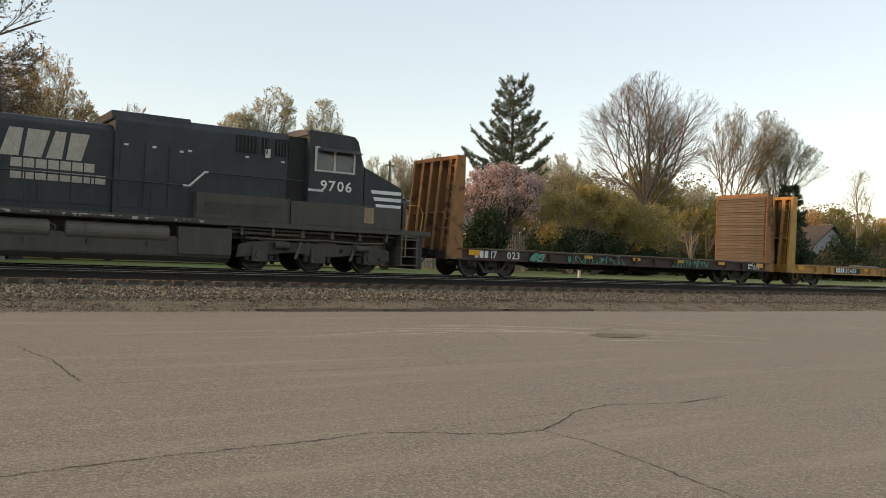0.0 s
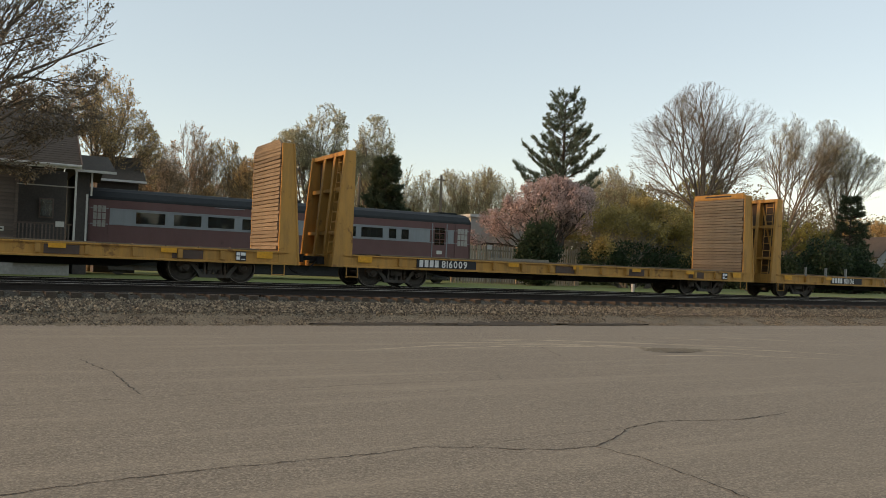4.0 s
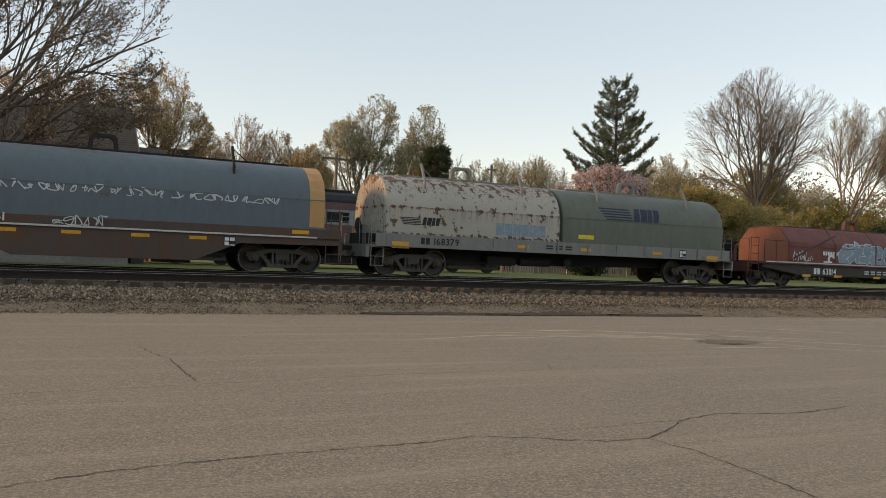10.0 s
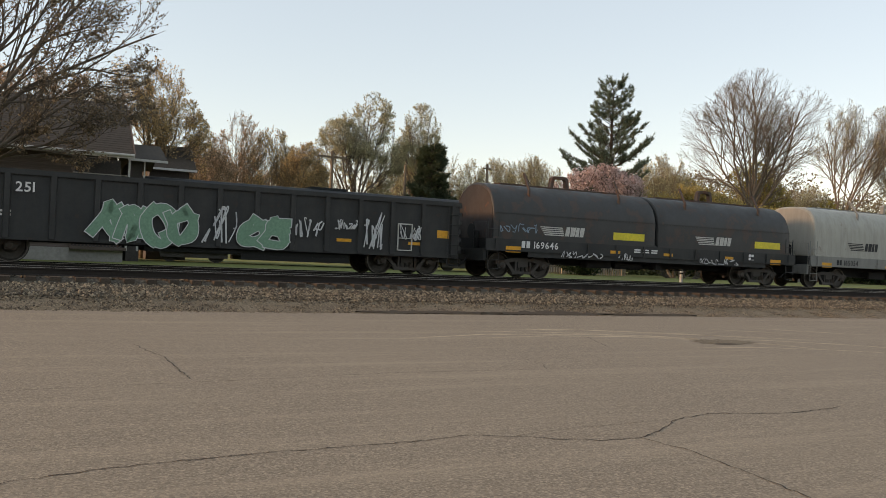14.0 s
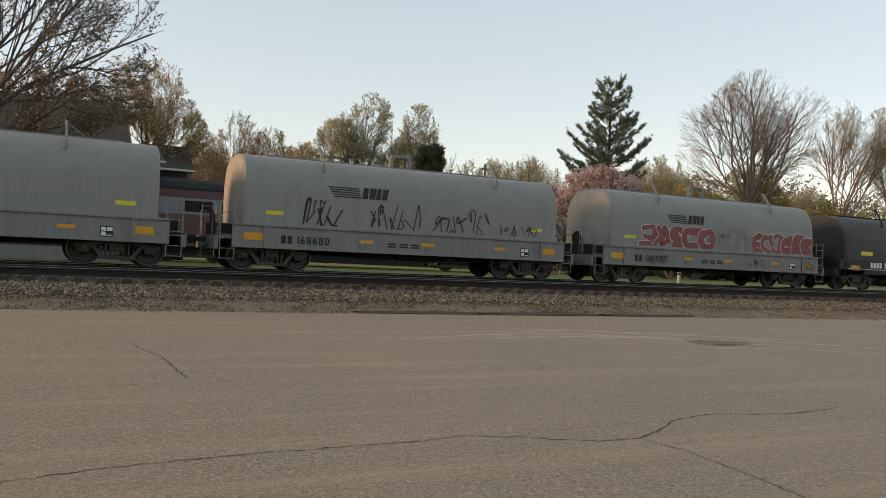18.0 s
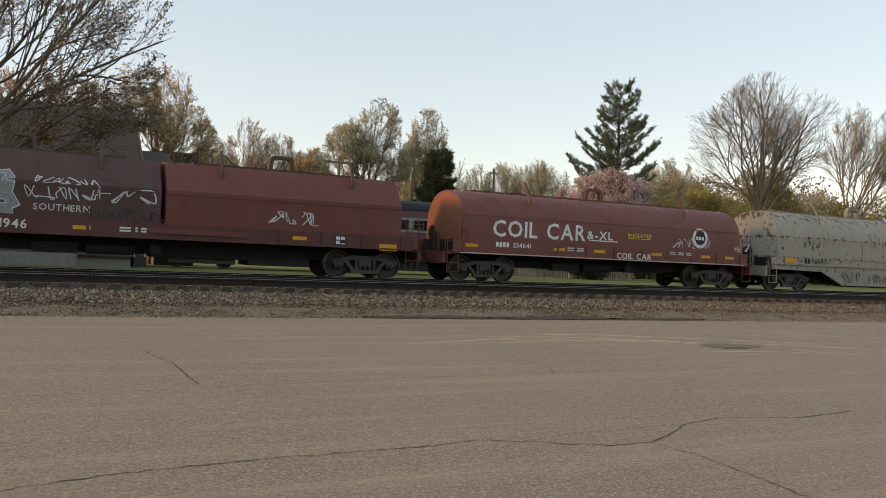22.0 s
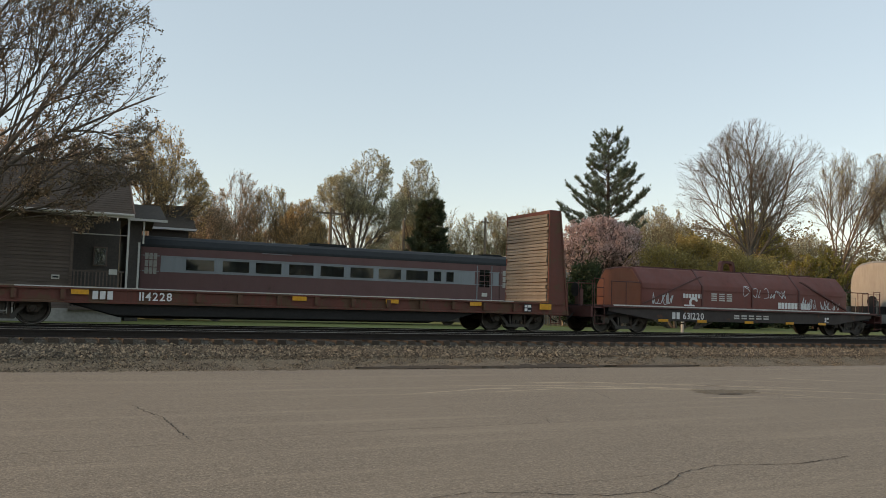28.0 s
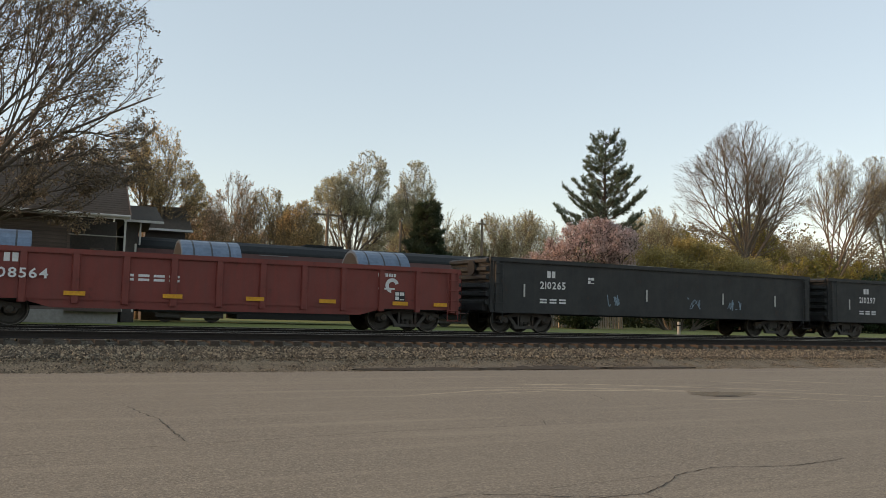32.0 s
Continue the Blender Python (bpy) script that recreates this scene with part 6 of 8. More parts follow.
def maroon_car(k, number):
    L = LEN[k]
    car, face = coil_car(UU[k], L, "maroon insulated coil car with large white lettering", "thin", M_MAROON, [(1.1, L - 1.1, M_MAROON, M_LITREDEND)], LOWROUND, M_MAROON, 1.15)
    part("lettering", words("COIL CAR", 2.3, 1.62, 0.56, face, 0.010, 0.98), M_WHITE, car, "white painted words")
    part("lettering", words("&-XL", 6.3, 1.70, 0.30, face, 0.010, 1.1), M_WHITE, car)
    part("lettering_underline", rect(G(), 6.4, 7.7, 1.63, 1.67, face, 0.009), M_WHITE, car)
    part("lettering", words("INSULATED", 8.2, 1.86, 0.14, face, 0.010), M_LABEL, car)
    part("label_underline", rect(G(), 8.2, 9.3, 1.80, 1.82, face, 0.009).add([], []), M_LABEL, car)
    part("reporting_mark", letterbars(2.4, 1.24, 0.17, 4, lambda z: -1.505), M_WHITE, car)
    part("car_number", words(number, 3.1, 1.24, 0.17, lambda z: -1.505), M_WHITE, car)
    disc_emblem(car, L - 3.3, 1.98, 0.40, face)
    reflectors(car, L, 1.2, -1.505, [1.2, 4.8, 6.6, 9.3, 11.8, L - 2.0], (0.5, 0.11))
    smallprint(car, 5.4, 1.30, lambda z: -1.505, M_WORNWHITE, 2, 2, 0.05)
    smallprint(car, 10.2, 1.34, lambda z: -1.505, M_WORNWHITE, 2, 3, 0.04)
    part("edge_stripe", rect(G(), 1.0, L - 1.0, 0.975, 1.005, lambda z: -1.55, 0.004), M_WORNWHITE, car)
    return car, face, L


# 21, 23: maroon coil cars
car, face, L = maroon_car(21, "534499")
spray(car, "tag", 4.4, 2.40, 2.2, 0.35, 8, face, None, M_GRAFW)
spray(car, "tag", 6.6, 2.35, 1.2, 0.3, 5, face, None, M_GRAFW)
spray(car, "tag", 10.6, 1.60, 0.9, 0.55, 7, face, None, M_GRAFW)
car, face, L = maroon_car(23, "534641")
spray(car, "tag", 10.4, 1.58, 2.0, 0.4, 8, face, None, M_GRAFW)
spray(car, "tag", 13.6, 1.55, 0.8, 0.25, 4, face, None, M_GRAFW)
part("lettering", words("COIL CAR", 7.6, 1.03, 0.22, lambda z: -1.555, 0.010, 1.05), M_WHITE, car)

# 22: brown-red coil car, two angular hoods
L = LEN[22]
car, face = coil_car(UU[22], L, "brown and red coil car with two angular hoods", "thin", M_RED, [(1.15, L / 2 - 0.1, M_REDBROWN, M_LITREDEND), (L / 2 + 0.02, L - 1.15, M_RED2)], OCT, M_BROWNSILL, 1.15)
coil_marks(car, face, L, "91946", M_WHITE, 1.10, 3.3, 4, 0.24, True, 1.14)
spray(car, "bubbles", 2.1, 1.50, 2.6, 1.05, 4, face, M_GRAFS, M_GRAFW)
spray(car, "tag", 4.9, 1.95, 3.4, 0.38, 9, face, None, M_GRAFW)
spray(car, "tag", 5.2, 2.38, 1.6, 0.16, 7, face, None, M_GRAFW)
part("lettering", words("SOUTHERN", 5.2, 1.62, 0.18, face), M_WORNWHITE, car)
spray(car, "tag", 6.6, 1.45, 2.0, 0.35, 6, face, None, M_GRAFK)
spray(car, "tag", 11.6, 1.62, 1.6, 0.35, 7, face, None, M_GRAFW)
part("pink_strip", rect(G(), 8.2, 11.0, 1.13, 1.28, lambda z: -1.552, 0.006), M_RED2, car)

# 24: stained white coil car on a deep frame
L = LEN[24]
car, face = coil_car(UU[24], L, "rust-stained white coil car on a deep frame", "fish", M_FLAKE2, [(1.0, L - 1.0, M_FLAKE2, M_FLAKE)], ROUND, M_GREYSILL, 1.05)
f = lambda q: -1.505
part("reporting_mark", letterbars(2.6, 1.19, 0.22, 2, f), M_BLACK, car)
part("car_number", words("165471", 3.15, 1.19, 0.22, f), M_BLACK, car)
for x, w, h in ((4.8, 1.4, 0.75), (6.6, 1.5, 0.55), (8.4, 1.0, 0.6)):
    spray(car, "tag", x, 0.45, w, h * 0.7, 6, f, None, M_GRAFK, 0.012)
spray(car, "tag", 9.0, 1.50, 2.4, 0.85, 4, face, None, M_GRAFK, 0.012)
spray(car, "tag", 11.0, 2.2, 1.0, 0.4, 5, face, None, M_GRAFK, 0.011)
spray(car, "tag", 9.8, 2.45, 0.6, 0.3, 4, face, None, M_GRAFK, 0.010)
spray(car, "tag", 12.1, 1.5, 0.6, 0.2, 4, face, None, M_GRAFK, 0.014)
spray(car, "tag", 2.6, 1.9, 0.9, 0.25, 4, face, None, M_GRAFK)
reflectors(car, L, 1.2, -1.505, [1.4, L - 2.2], (0.7, 0.2))
stencil_box(car, 10.4, 0.95, f, 0.26)
M_RUSTRUN = plain("rust_run", (0.16, 0.085, 0.05), 0.85, 0, 0.4)
for k in range(34):
    x, z = rg.uniform(1.2, L - 1.2), rg.uniform(2.0, 3.0)
    part("rust_run", rect(G(), x, x + rg.uniform(0.012, 0.045), z - rg.uniform(0.15, 0.7), z, face, 0.005, 3), M_RUSTRUN, car)

# 25: black and yellow gondola
L = LEN[25]
car, face = gondola(UU[25], L, "black and yellow gondola covered in spray paint", M_BLACKCAR, 2.36, 0.64, 12, M_GONEND)
rf = lambda z: -1.560
for x0, x1 in ((0.65, 2.1), (L - 1.5, L - 0.65)):
    part("yellow_corner", G().box(x0, x1, -1.485, -1.474, 0.72, 2.22), M_GONYEL, car, "yellow painted corner")
part("yellow_sill", G().box(0.65, 7.2, -1.512, -1.502, 0.66, 0.98), M_GONYEL, car)
part("car_number", words("310", 3.35, 1.42, 0.26, face), M_WHITE, car)
part("car_number", words("037", 4.55, 1.42, 0.26, face), M_WHITE, car)
part("reporting_mark", letterbars(3.45, 1.86, 0.22, 2, face, 0.008, 0.75, 0.6), M_WHITE, car)
part("reporting_mark", letterbars(4.65, 1.86, 0.22, 2, face, 0.008, 0.75, 0.6), M_WHITE, car)
spray(car, "bubbles", 9.6, 0.74, 0.9, 0.75, 1, rf, M_GRAFT, M_GRAFK)
spray(car, "bubbles", 8.8, 0.70, 5.0, 1.5, 5, rf, M_GRAFS, M_GRAFK)
spray(car, "bubbles", 6.3, 0.66, 2.8, 0.6, 4, rf, M_GRAFT, M_GRAFK)
spray(car, "bubbles", 13.7, 0.68, 1.9, 0.8, 3, rf, M_GRAFS, M_GRAFT)
for x, z in ((7.3, 1.45), (9.6, 1.7), (14.6, 1.5)):
    sp = part("spray_spot", blot(G(), x + 0.3, z + 0.15, 0.34, rf, 0.022, x), M_GRAFT, car, "round teal sprayed spot")
    part("spray_outline", tag_scribble(rg, x + 0.1, z, 0.4, 0.3, rf, 0.014, 3, 0.026), M_GRAFB, sp)
for x in (5.1, 8.3, 12.9):
    part("yellow_mark", rect(G(), x, x + 0.14, 1.2, 1.85, face, 0.008), M_GONYEL, car)
spray(car, "tag", 1.9, 1.7, 0.8, 0.5, 5, face, None, M_GRAFW)

# 26: cream rusty gondola with coils
L = LEN[26]
car, face = gondola(UU[26], L, "cream rust-flaked gondola loaded with blue steel coils", M_CREAMRUST, 2.28, 0.70, 17, None, True, 0.07)
for x in (1.9, 3.35, 12.6, 14.2):
    steel_coil(car, x, 1.05, 0.86, 1.25, x)
part("car_number", words("8199", 3.0, 1.35, 0.24, face), M_WORNWHITE, car)
part("reporting_mark", letterbars(2.9, 1.72, 0.24, 4, face), M_WORNWHITE, car)
part("number_panel", rect(G(), 2.75, 3.95, 1.28, 1.62, face, 0.003), M_BLACK, car)

# 27, 28: rust-red flat cars
for k, num, nx in ((27, "114346", 4.9), (28, "114228", 4.7)):
    car = flat_car(UU[k], LEN[k], "rust-red empty flat car with grey-brown wood-faced bulkheads", M_FLATRED, M_FLATRED, M_PLANKGREY, num, 3, nx + 0.25, top=4.42, fish=True, nh=0.23, gap=0.65, planks=27, inner=1.55, deep=0.75)
    part("torn_edge", G().box(3.0, LEN[k] - 3.0, -1.50, -1.42, 1.045, 1.075), M_WORNWHITE, car)

# 29: rust-red low coil car
car, face, L = shield_car(29, "631220", 2)
for x, w in ((3.3, 1.0), (8.2, 2.6), (11.6, 1.0), (12.8, 1.2)):
    spray(car, "tag", x, 1.15 if x > 11 or x < 5 else 1.55, w, 0.4, 7, face, None, M_GRAFW)
# 30, 31: grey disc coil cars
car, face, L = grey_car(30, "163216", "disc")
disc_emblem(car, L * 0.52, 2.2, 0.36, face)
spray(car, "bubbles", 2.6, 1.5, 2.6, 0.6, 5, face, M_GREY, M_GRAFK)
car, face, L = grey_car(31, "163646", "disc")
disc_emblem(car, L * 0.52, 2.2, 0.36, face)

# 32: red gondola with wrapped coils
L = LEN[32]
car, face = gondola(UU[32], L, "red gondola with white markings loaded with wrapped coils", M_GONRED, 2.12, 0.60, 13, None, True, 0.16)
for x, w in ((2.7, 1.9), (8.6, 1.8), (14.3, 1.9)):
    steel_coil(car, x, 0.85, 0.92, w, x)
part("car_number", words("608564", 2.6, 1.30, 0.26, lambda z: -1.556, 0.010, 1.2), M_WHITE, car)
part("reporting_mark", letterbars(3.0, 1.72, 0.24, 2, face), M_WHITE, car)
smallprint(car, 6.0, 1.45, face, M_WHITE, 2, 4, 0.07)
reflectors(car, L, 0.86, -1.56, [1.0, 4.5, 7.1, 9.5, 11.8, 14.3, L - 1.6], (0.55, 0.12))
stencil_box(car, L - 3.0, 1.0, face, 0.32)
part("emblem_block", letterbars(L - 3.6, 1.78, 0.11, 7, face), M_WHITE, car)
g = G()
for a in range(16):
    t0, t1 = math.pi * (0.1 + 0.085 * a), math.pi * (0.1 + 0.085 * (a + 1))
    patch(g, [(L - 3.1 + r * math.cos(t), 1.5 + r * math.sin(t)) for r, t in ((0.12, t0), (0.24, t0), (0.24, t1), (0.12, t1))], face, 0.010)
rect(g, L - 3.6, L - 3.0, 1.36, 1.42, face, 0.008)
part("emblem", g, M_WHITE, car)

# 33, 34: black gondolas
for k, num in ((33, "210265"), (34, "210297")):
    L = LEN[k]
    car, face = gondola(UU[k], L, "clean black smooth-sided gondola with white numbers", M_BLACKCAR, 2.64, 0.72, 2)
    part("car_number", words(num, 2.7, 1.62, 0.26, face), M_WHITE, car)
    part("reporting_mark", letterbars(3.0, 2.02, 0.24, 2, face), M_WHITE, car)
    smallprint(car, 2.7, 1.2, face, M_WHITE, 2, 3, 0.06)
    stencil_box(car, 4.8, 1.85, face, 0.28)
    for x in (2.0, 7.6, 11.6, 14.6):
        part("post_mark", G().box(x, x + 0.06, -1.50, -1.475, 1.3, 1.75), M_WORNWHITE, car)
    for x, w in ((5.8, 0.5), (9.6, 0.9), (11.9, 0.7)):
        spray(car, "tag", x, 1.1, w, 0.4, 5, face, None, M_GRAFB)
    part("tarp_load", G().prism([(-1.2, 2.4), (-0.6, 2.74), (0.6, 2.74), (1.2, 2.4)], 7.0, 9.5, 'x').prism([(-1.2, 2.4), (-0.6, 2.72), (0.6, 2.72), (1.2, 2.4)], 12.6, 14.6, 'x'), M_LITEND_TARP, car, "pale covered load")


# ---------------------------------------------------------------- trees


def mesh_arrays(name, vs, fs, mat, smooth=False):
    me = bpy.data.meshes.new(name)
    me.from_pydata(vs.tolist(), [], fs.tolist())
    me.materials.append(mat)
    if smooth:
        me.shade_smooth()
    return me


def limbs(p0, p1, r0, r1, n):
    """Tapered n-sided tubes between the points p0 and p1 (arrays)."""
    d = p1 - p0
    ln = np.linalg.norm(d, axis=1, keepdims=True)
    d = d / np.maximum(ln, 1e-6)
    ref = np.where(np.abs(d[:, 2:3]) < 0.9, np.array([[0, 0, 1.0]]), np.array([[1.0, 0, 0]]))
    a = np.cross(d, ref)
    a /= np.linalg.norm(a, axis=1, keepdims=True)
    b = np.cross(d, a)
    ang = np.arange(n) * 2 * np.pi / n
    ring = a[:, None] * np.cos(ang)[None, :, None] + b[:, None] * np.sin(ang)[None, :, None]
    vs = np.concatenate([p0[:, None] + ring * r0[:, None, None], p1[:, None] + ring * r1[:, None, None]], 1).reshape(-1, 3)
    k = np.arange(n)
    q = np.stack([k, (k + 1) % n, (k + 1) % n + n, k + n], 1)
    fs = (q[None] + (2 * n * np.arange(len(p0)))[:, None, None]).reshape(-1, 4)
    return vs, fs


def flecks(r, pos, size, stretch=1.6):
    """One small leaf-shaped quad at each place, turned at random."""
    n = len(pos)
    u = r.normal(size=(n, 3))
    u /= np.linalg.norm(u, axis=1, keepdims=True)
    w = np.cross(u, r.normal(size=(n, 3)))
    w /= np.linalg.norm(w, axis=1, keepdims=True)
    s = size * (0.55 + 0.9 * r.rand(n, 1))
    quad = np.stack([pos - u * s * stretch * 0.5, pos + w * s * 0.5, pos + u * s * stretch * 0.5, pos - w * s * 0.5], 1).reshape(-1, 3)
    return quad, (np.arange(4)[None] + 4 * np.arange(n)[:, None])


def reach_out(P, D, blobs):
    """How far each ray from P along D runs before it leaves the crown, which is a union of ellipsoids."""
    far = np.full(len(P), 0.12)
    for b in blobs:
        c, rd = np.array(b[:3]), np.array(b[3:6])
        p, d = (P - c) / rd, D / rd
        A, B, C = (d * d).sum(1), (p * d).sum(1), (p * p).sum(1) - 1
        disc = B * B - A * C
        far = np.maximum(far, np.where(disc > 0, (-B + np.sqrt(np.maximum(disc, 0))) / A, 0))
    return far


def unit(v):
    return v / np.maximum(np.linalg.norm(v, axis=1, keepdims=True), 1e-6)


def ramify(r, fork, blobs, limbs_n, counts, r0, twig, rise=0.06, wob=0.10, spread=0.75, lift=0.30):
    """Limbs from the fork to the crown's edge, and side branches from them, level by level. Returns segments and the last twigs."""
    vol = np.array([b[3] * b[4] * b[5] for b in blobs])
    pick = np.concatenate([np.arange(len(blobs)), r.choice(len(blobs), max(0, limbs_n - len(blobs)), p=vol / vol.sum())])
    n = len(pick)
    c, rd = np.array([b[:3] for b in blobs])[pick], np.array([b[3:6] for b in blobs])[pick]
    az = np.arange(n) * 2.4 + r.rand(n) * 0.8
    el = r.uniform(-0.15, 1.0, n)
    goal = c + rd * np.stack([np.cos(az) * np.cos(el), np.sin(az) * np.cos(el), np.sin(el)], 1) * 0.72
    P = np.repeat(np.array(fork, float)[None], n, 0) * np.stack([np.ones(n), np.ones(n), r.uniform(0.72, 1.12, n)], 1)
    D = unit(goal - P)
    room = reach_out(P, D, blobs)
    L = np.where(room > 0.5, room * 0.9, np.linalg.norm(goal - P, axis=1))
    D = unit(D + np.array([0, 0, lift]))
    R = np.full(n, r0) * r.uniform(0.7, 1.0, n)
    out = []
    for lv, kids in enumerate(list(counts) + [0]):
        last = lv == len(counts)
        K = (6, 5, 3, 2)[min(lv, 3)]
        pts, dirs, rads = [P], [D], [R]
        q, d = P, D
        for k in range(K):
            bend = np.array([0, 0, -lift / K * 1.6 if lv == 0 else rise])
            d = unit(d + r.normal(size=d.shape) * wob + bend)
            q2 = q + d * (L / K)[:, None]
            q = q2
            pts.append(q); dirs.append(d); rads.append(np.maximum(R * (1 - 0.72 * (k + 1) / K), twig * (0.55 if last else 1.0)))
        if lv == 0:
            lost = np.min([(((q - np.array(b[:3])) / np.array(b[3:6])) ** 2).sum(1) for b in blobs], 0) > 1.0
            for k in range(1, K + 1):
                pts[k] = np.where(lost[:, None], P + (goal - P) * k / K, pts[k])
        out += [(pts[k], pts[k + 1], rads[k], rads[k + 1]) for k in range(K)]
        if last:
            return [np.concatenate([o[i] for o in out]) for i in range(4)], pts[0], pts[-1]
        pts, dirs, rads = np.array(pts), np.array(dirs), np.array(rads)
        m = len(P)
        who = np.repeat(np.arange(m), kids)
        f = np.tile((np.arange(kids) + 0.5) / kids, m) + r.uniform(-0.5, 0.5, m * kids) / kids
        f = 0.22 + 0.78 * f if lv else 0.30 + 0.70 * f
        k = np.minimum((f * K).astype(int), K - 1)
        g = (f * K - k)[:, None]
        P = pts[k, who] * (1 - g) + pts[k + 1, who] * g
        base = dirs[np.minimum(k + 1, K), who]
        side = unit(np.cross(base, r.normal(size=base.shape)))
        D = unit(base + side * spread * r.uniform(0.6, 1.3, (len(P), 1)) + np.array([0, 0, rise]))
        want, room = L[who] * r.uniform(0.36, 0.66, len(P)) * (1.25 - 0.6 * f), reach_out(P, D, blobs) * 0.97
        R = np.maximum(rads[k, who] * 0.58, twig)
        keep = room > np.maximum(0.25, want * 0.55)
        P, D, L, R = P[keep], D[keep], np.minimum(want, room)[keep], R[keep]


def tree(name, label, x, y, z0, fork, blobs, tips, bark, leaf=None, leaves=0, leaf_size=0.1, trunk_r=None, twig=0.012, sprays=5, seed=1, stems=1, reach=0.35, limbs_n=6, rise=0.06, wob=0.10, spread=0.75, lean=(0.0, 0.0), lift=0.30):
    """A tree in trunk, twigs and leaves; blobs are (dx, dy, z, rx, ry, rz) about its foot."""
    r = np.random.RandomState(seed)
    th = thing(name, label, "tree" if "tree" in name or name in ("pine", "spruce") else "shrub", at=(x, y, z0))
    tr = trunk_r or 0.2
    kids = max(3, int(round(math.sqrt(tips / (limbs_n * stems)))))
    segs, A, B = [], [], []
    for s in range(stems):
        off = np.array([0.4 * math.cos(2.1 * s + seed), 0.4 * math.sin(2.1 * s + seed), 0]) * (stems > 1)
        top = np.array([lean[0], lean[1], fork]) + off * 2.2
        line = [off + (top - off) * q + np.array([0.05 * math.sin(5 * q + seed), 0.05 * math.cos(4 * q), 0]) for q in np.linspace(0, 1.1, 6)]
        rad = np.array([1.35, 1.05, 0.97, 0.92, 0.9, 0.85]) * tr / math.sqrt(stems)
        segs.append((np.array(line[:-1]), np.array(line[1:]), rad[:-1], rad[1:]))
        got, a, b = ramify(r, top, blobs, limbs_n, (kids, kids, sprays), tr / math.sqrt(stems) * 0.60, twig, rise, wob, spread, lift)
        segs.append(got)
        A.append(a); B.append(b)
    p0, p1, r0, r1 = [np.concatenate([s[i] for s in segs]) for i in range(4)]
    big = r0 > max(0.03, twig * 2.2)
    v1, f1 = limbs(p0[big], p1[big], r0[big], r1[big], 6)
    part("trunk", mesh_arrays("trunk", v1, f1, bark, True), None, th)
    v2, f2 = limbs(p0[~big], p1[~big], r0[~big], r1[~big], 3)
    tagged(part("twig_mass", mesh_arrays("twig_mass", v2, f2, bark), None, th), kind="stuff")
    if leaf:
        a, b = np.concatenate(A), np.concatenate(B)
        i = r.randint(0, len(a), leaves)
        pos = a[i] + (b[i] - a[i]) * r.rand(leaves, 1) ** 0.8 + r.normal(size=(leaves, 3)) * reach * 0.15
        v3, f3 = flecks(r, pos, leaf_size)
        tagged(part("leaves", mesh_arrays("leaves", v3, f3, leaf), None, th), kind="stuff")
    return th


def conifer(name, label, x, y, z0, h, radius, bark, leaf, seed, whorls=13, per=6, open_=1.0, density=1.0, low=0.12):
    """A tiered evergreen: boughs in whorls, each set with tufts of needles."""
    r = np.random.RandomState(seed)
    th = thing(name, label, "tree", at=(x, y, z0))
    A, B, RA, RB, T, TD = [np.array([0, 0, 0.0])], [np.array([0, 0, h])], [0.02 * h + 0.04], [0.02], [], []
    for w in range(whorls):
        f = low + (1 - low) * (w + 0.35 * r.rand()) / whorls
        z0_ = h * f
        ln0 = radius * (1 - f) ** 0.72 * (1.0 if f > low + 0.08 else 0.9)
        for k in range(per):
            az = k * 2 * np.pi / per + r.rand() * 0.9 + w
            ln = ln0 * r.uniform(0.5, 1.22) + 0.25
            n = max(3, int(ln / 0.32))
            p = np.array([0, 0, z0_ + r.uniform(-0.45, 0.45) * (h / 17)])
            up = r.uniform(-0.05, 0.30) * open_ + 0.35 * f * open_
            for q in range(n):
                d = np.array([math.cos(az), math.sin(az), up + 0.75 * (q / n) ** 2.5 * open_])
                d /= np.linalg.norm(d)
                p2 = p + d * ln / n
                A.append(p); B.append(p2); RA.append(0.035 * (1 - q / n) + 0.012); RB.append(0.035 * (1 - (q + 1) / n) + 0.010)
                if q >= 0.18 * n:
                    side = np.array([-math.sin(az), math.cos(az), 0])
                    for s in range(int(4 * density)):
                        tw = side * r.uniform(-0.55, 0.55) * (0.35 + 0.65 * (1 - q / n)) + d * r.uniform(0.1, 0.45) + np.array([0, 0, r.uniform(-0.05, 0.28)])
                        A.append(p2); B.append(p2 + tw); RA.append(0.010); RB.append(0.006)
                        T += [p2 + tw * 0.55, p2 + tw]
                        TD += [tw / max(0.05, np.linalg.norm(tw))] * 2
                p = p2
    v, f_ = limbs(np.array(A), np.array(B), np.array(RA), np.array(RB), 5)
    part("trunk", mesh_arrays("trunk", v, f_, bark, True), None, th)
    T = np.array(T)
    m = 12
    c = np.repeat(T, m, 0)
    dv = r.normal(size=c.shape) * 0.6 + np.repeat(np.array(TD), m, 0) * 0.9 + np.array([0, 0, 0.25])
    dv /= np.linalg.norm(dv, axis=1, keepdims=True)
    wv = np.cross(dv, r.normal(size=c.shape))
    wv /= np.linalg.norm(wv, axis=1, keepdims=True)
    ln = 0.30 * (0.6 + 0.7 * r.rand(len(c), 1))
    tri = np.stack([c - wv * 0.022, c + wv * 0.022, c + dv * ln], 1).reshape(-1, 3)
    tagged(part("needles", mesh_arrays("needles", tri, np.arange(len(tri)).reshape(-1, 3), leaf), None, th), kind="stuff")
    return th


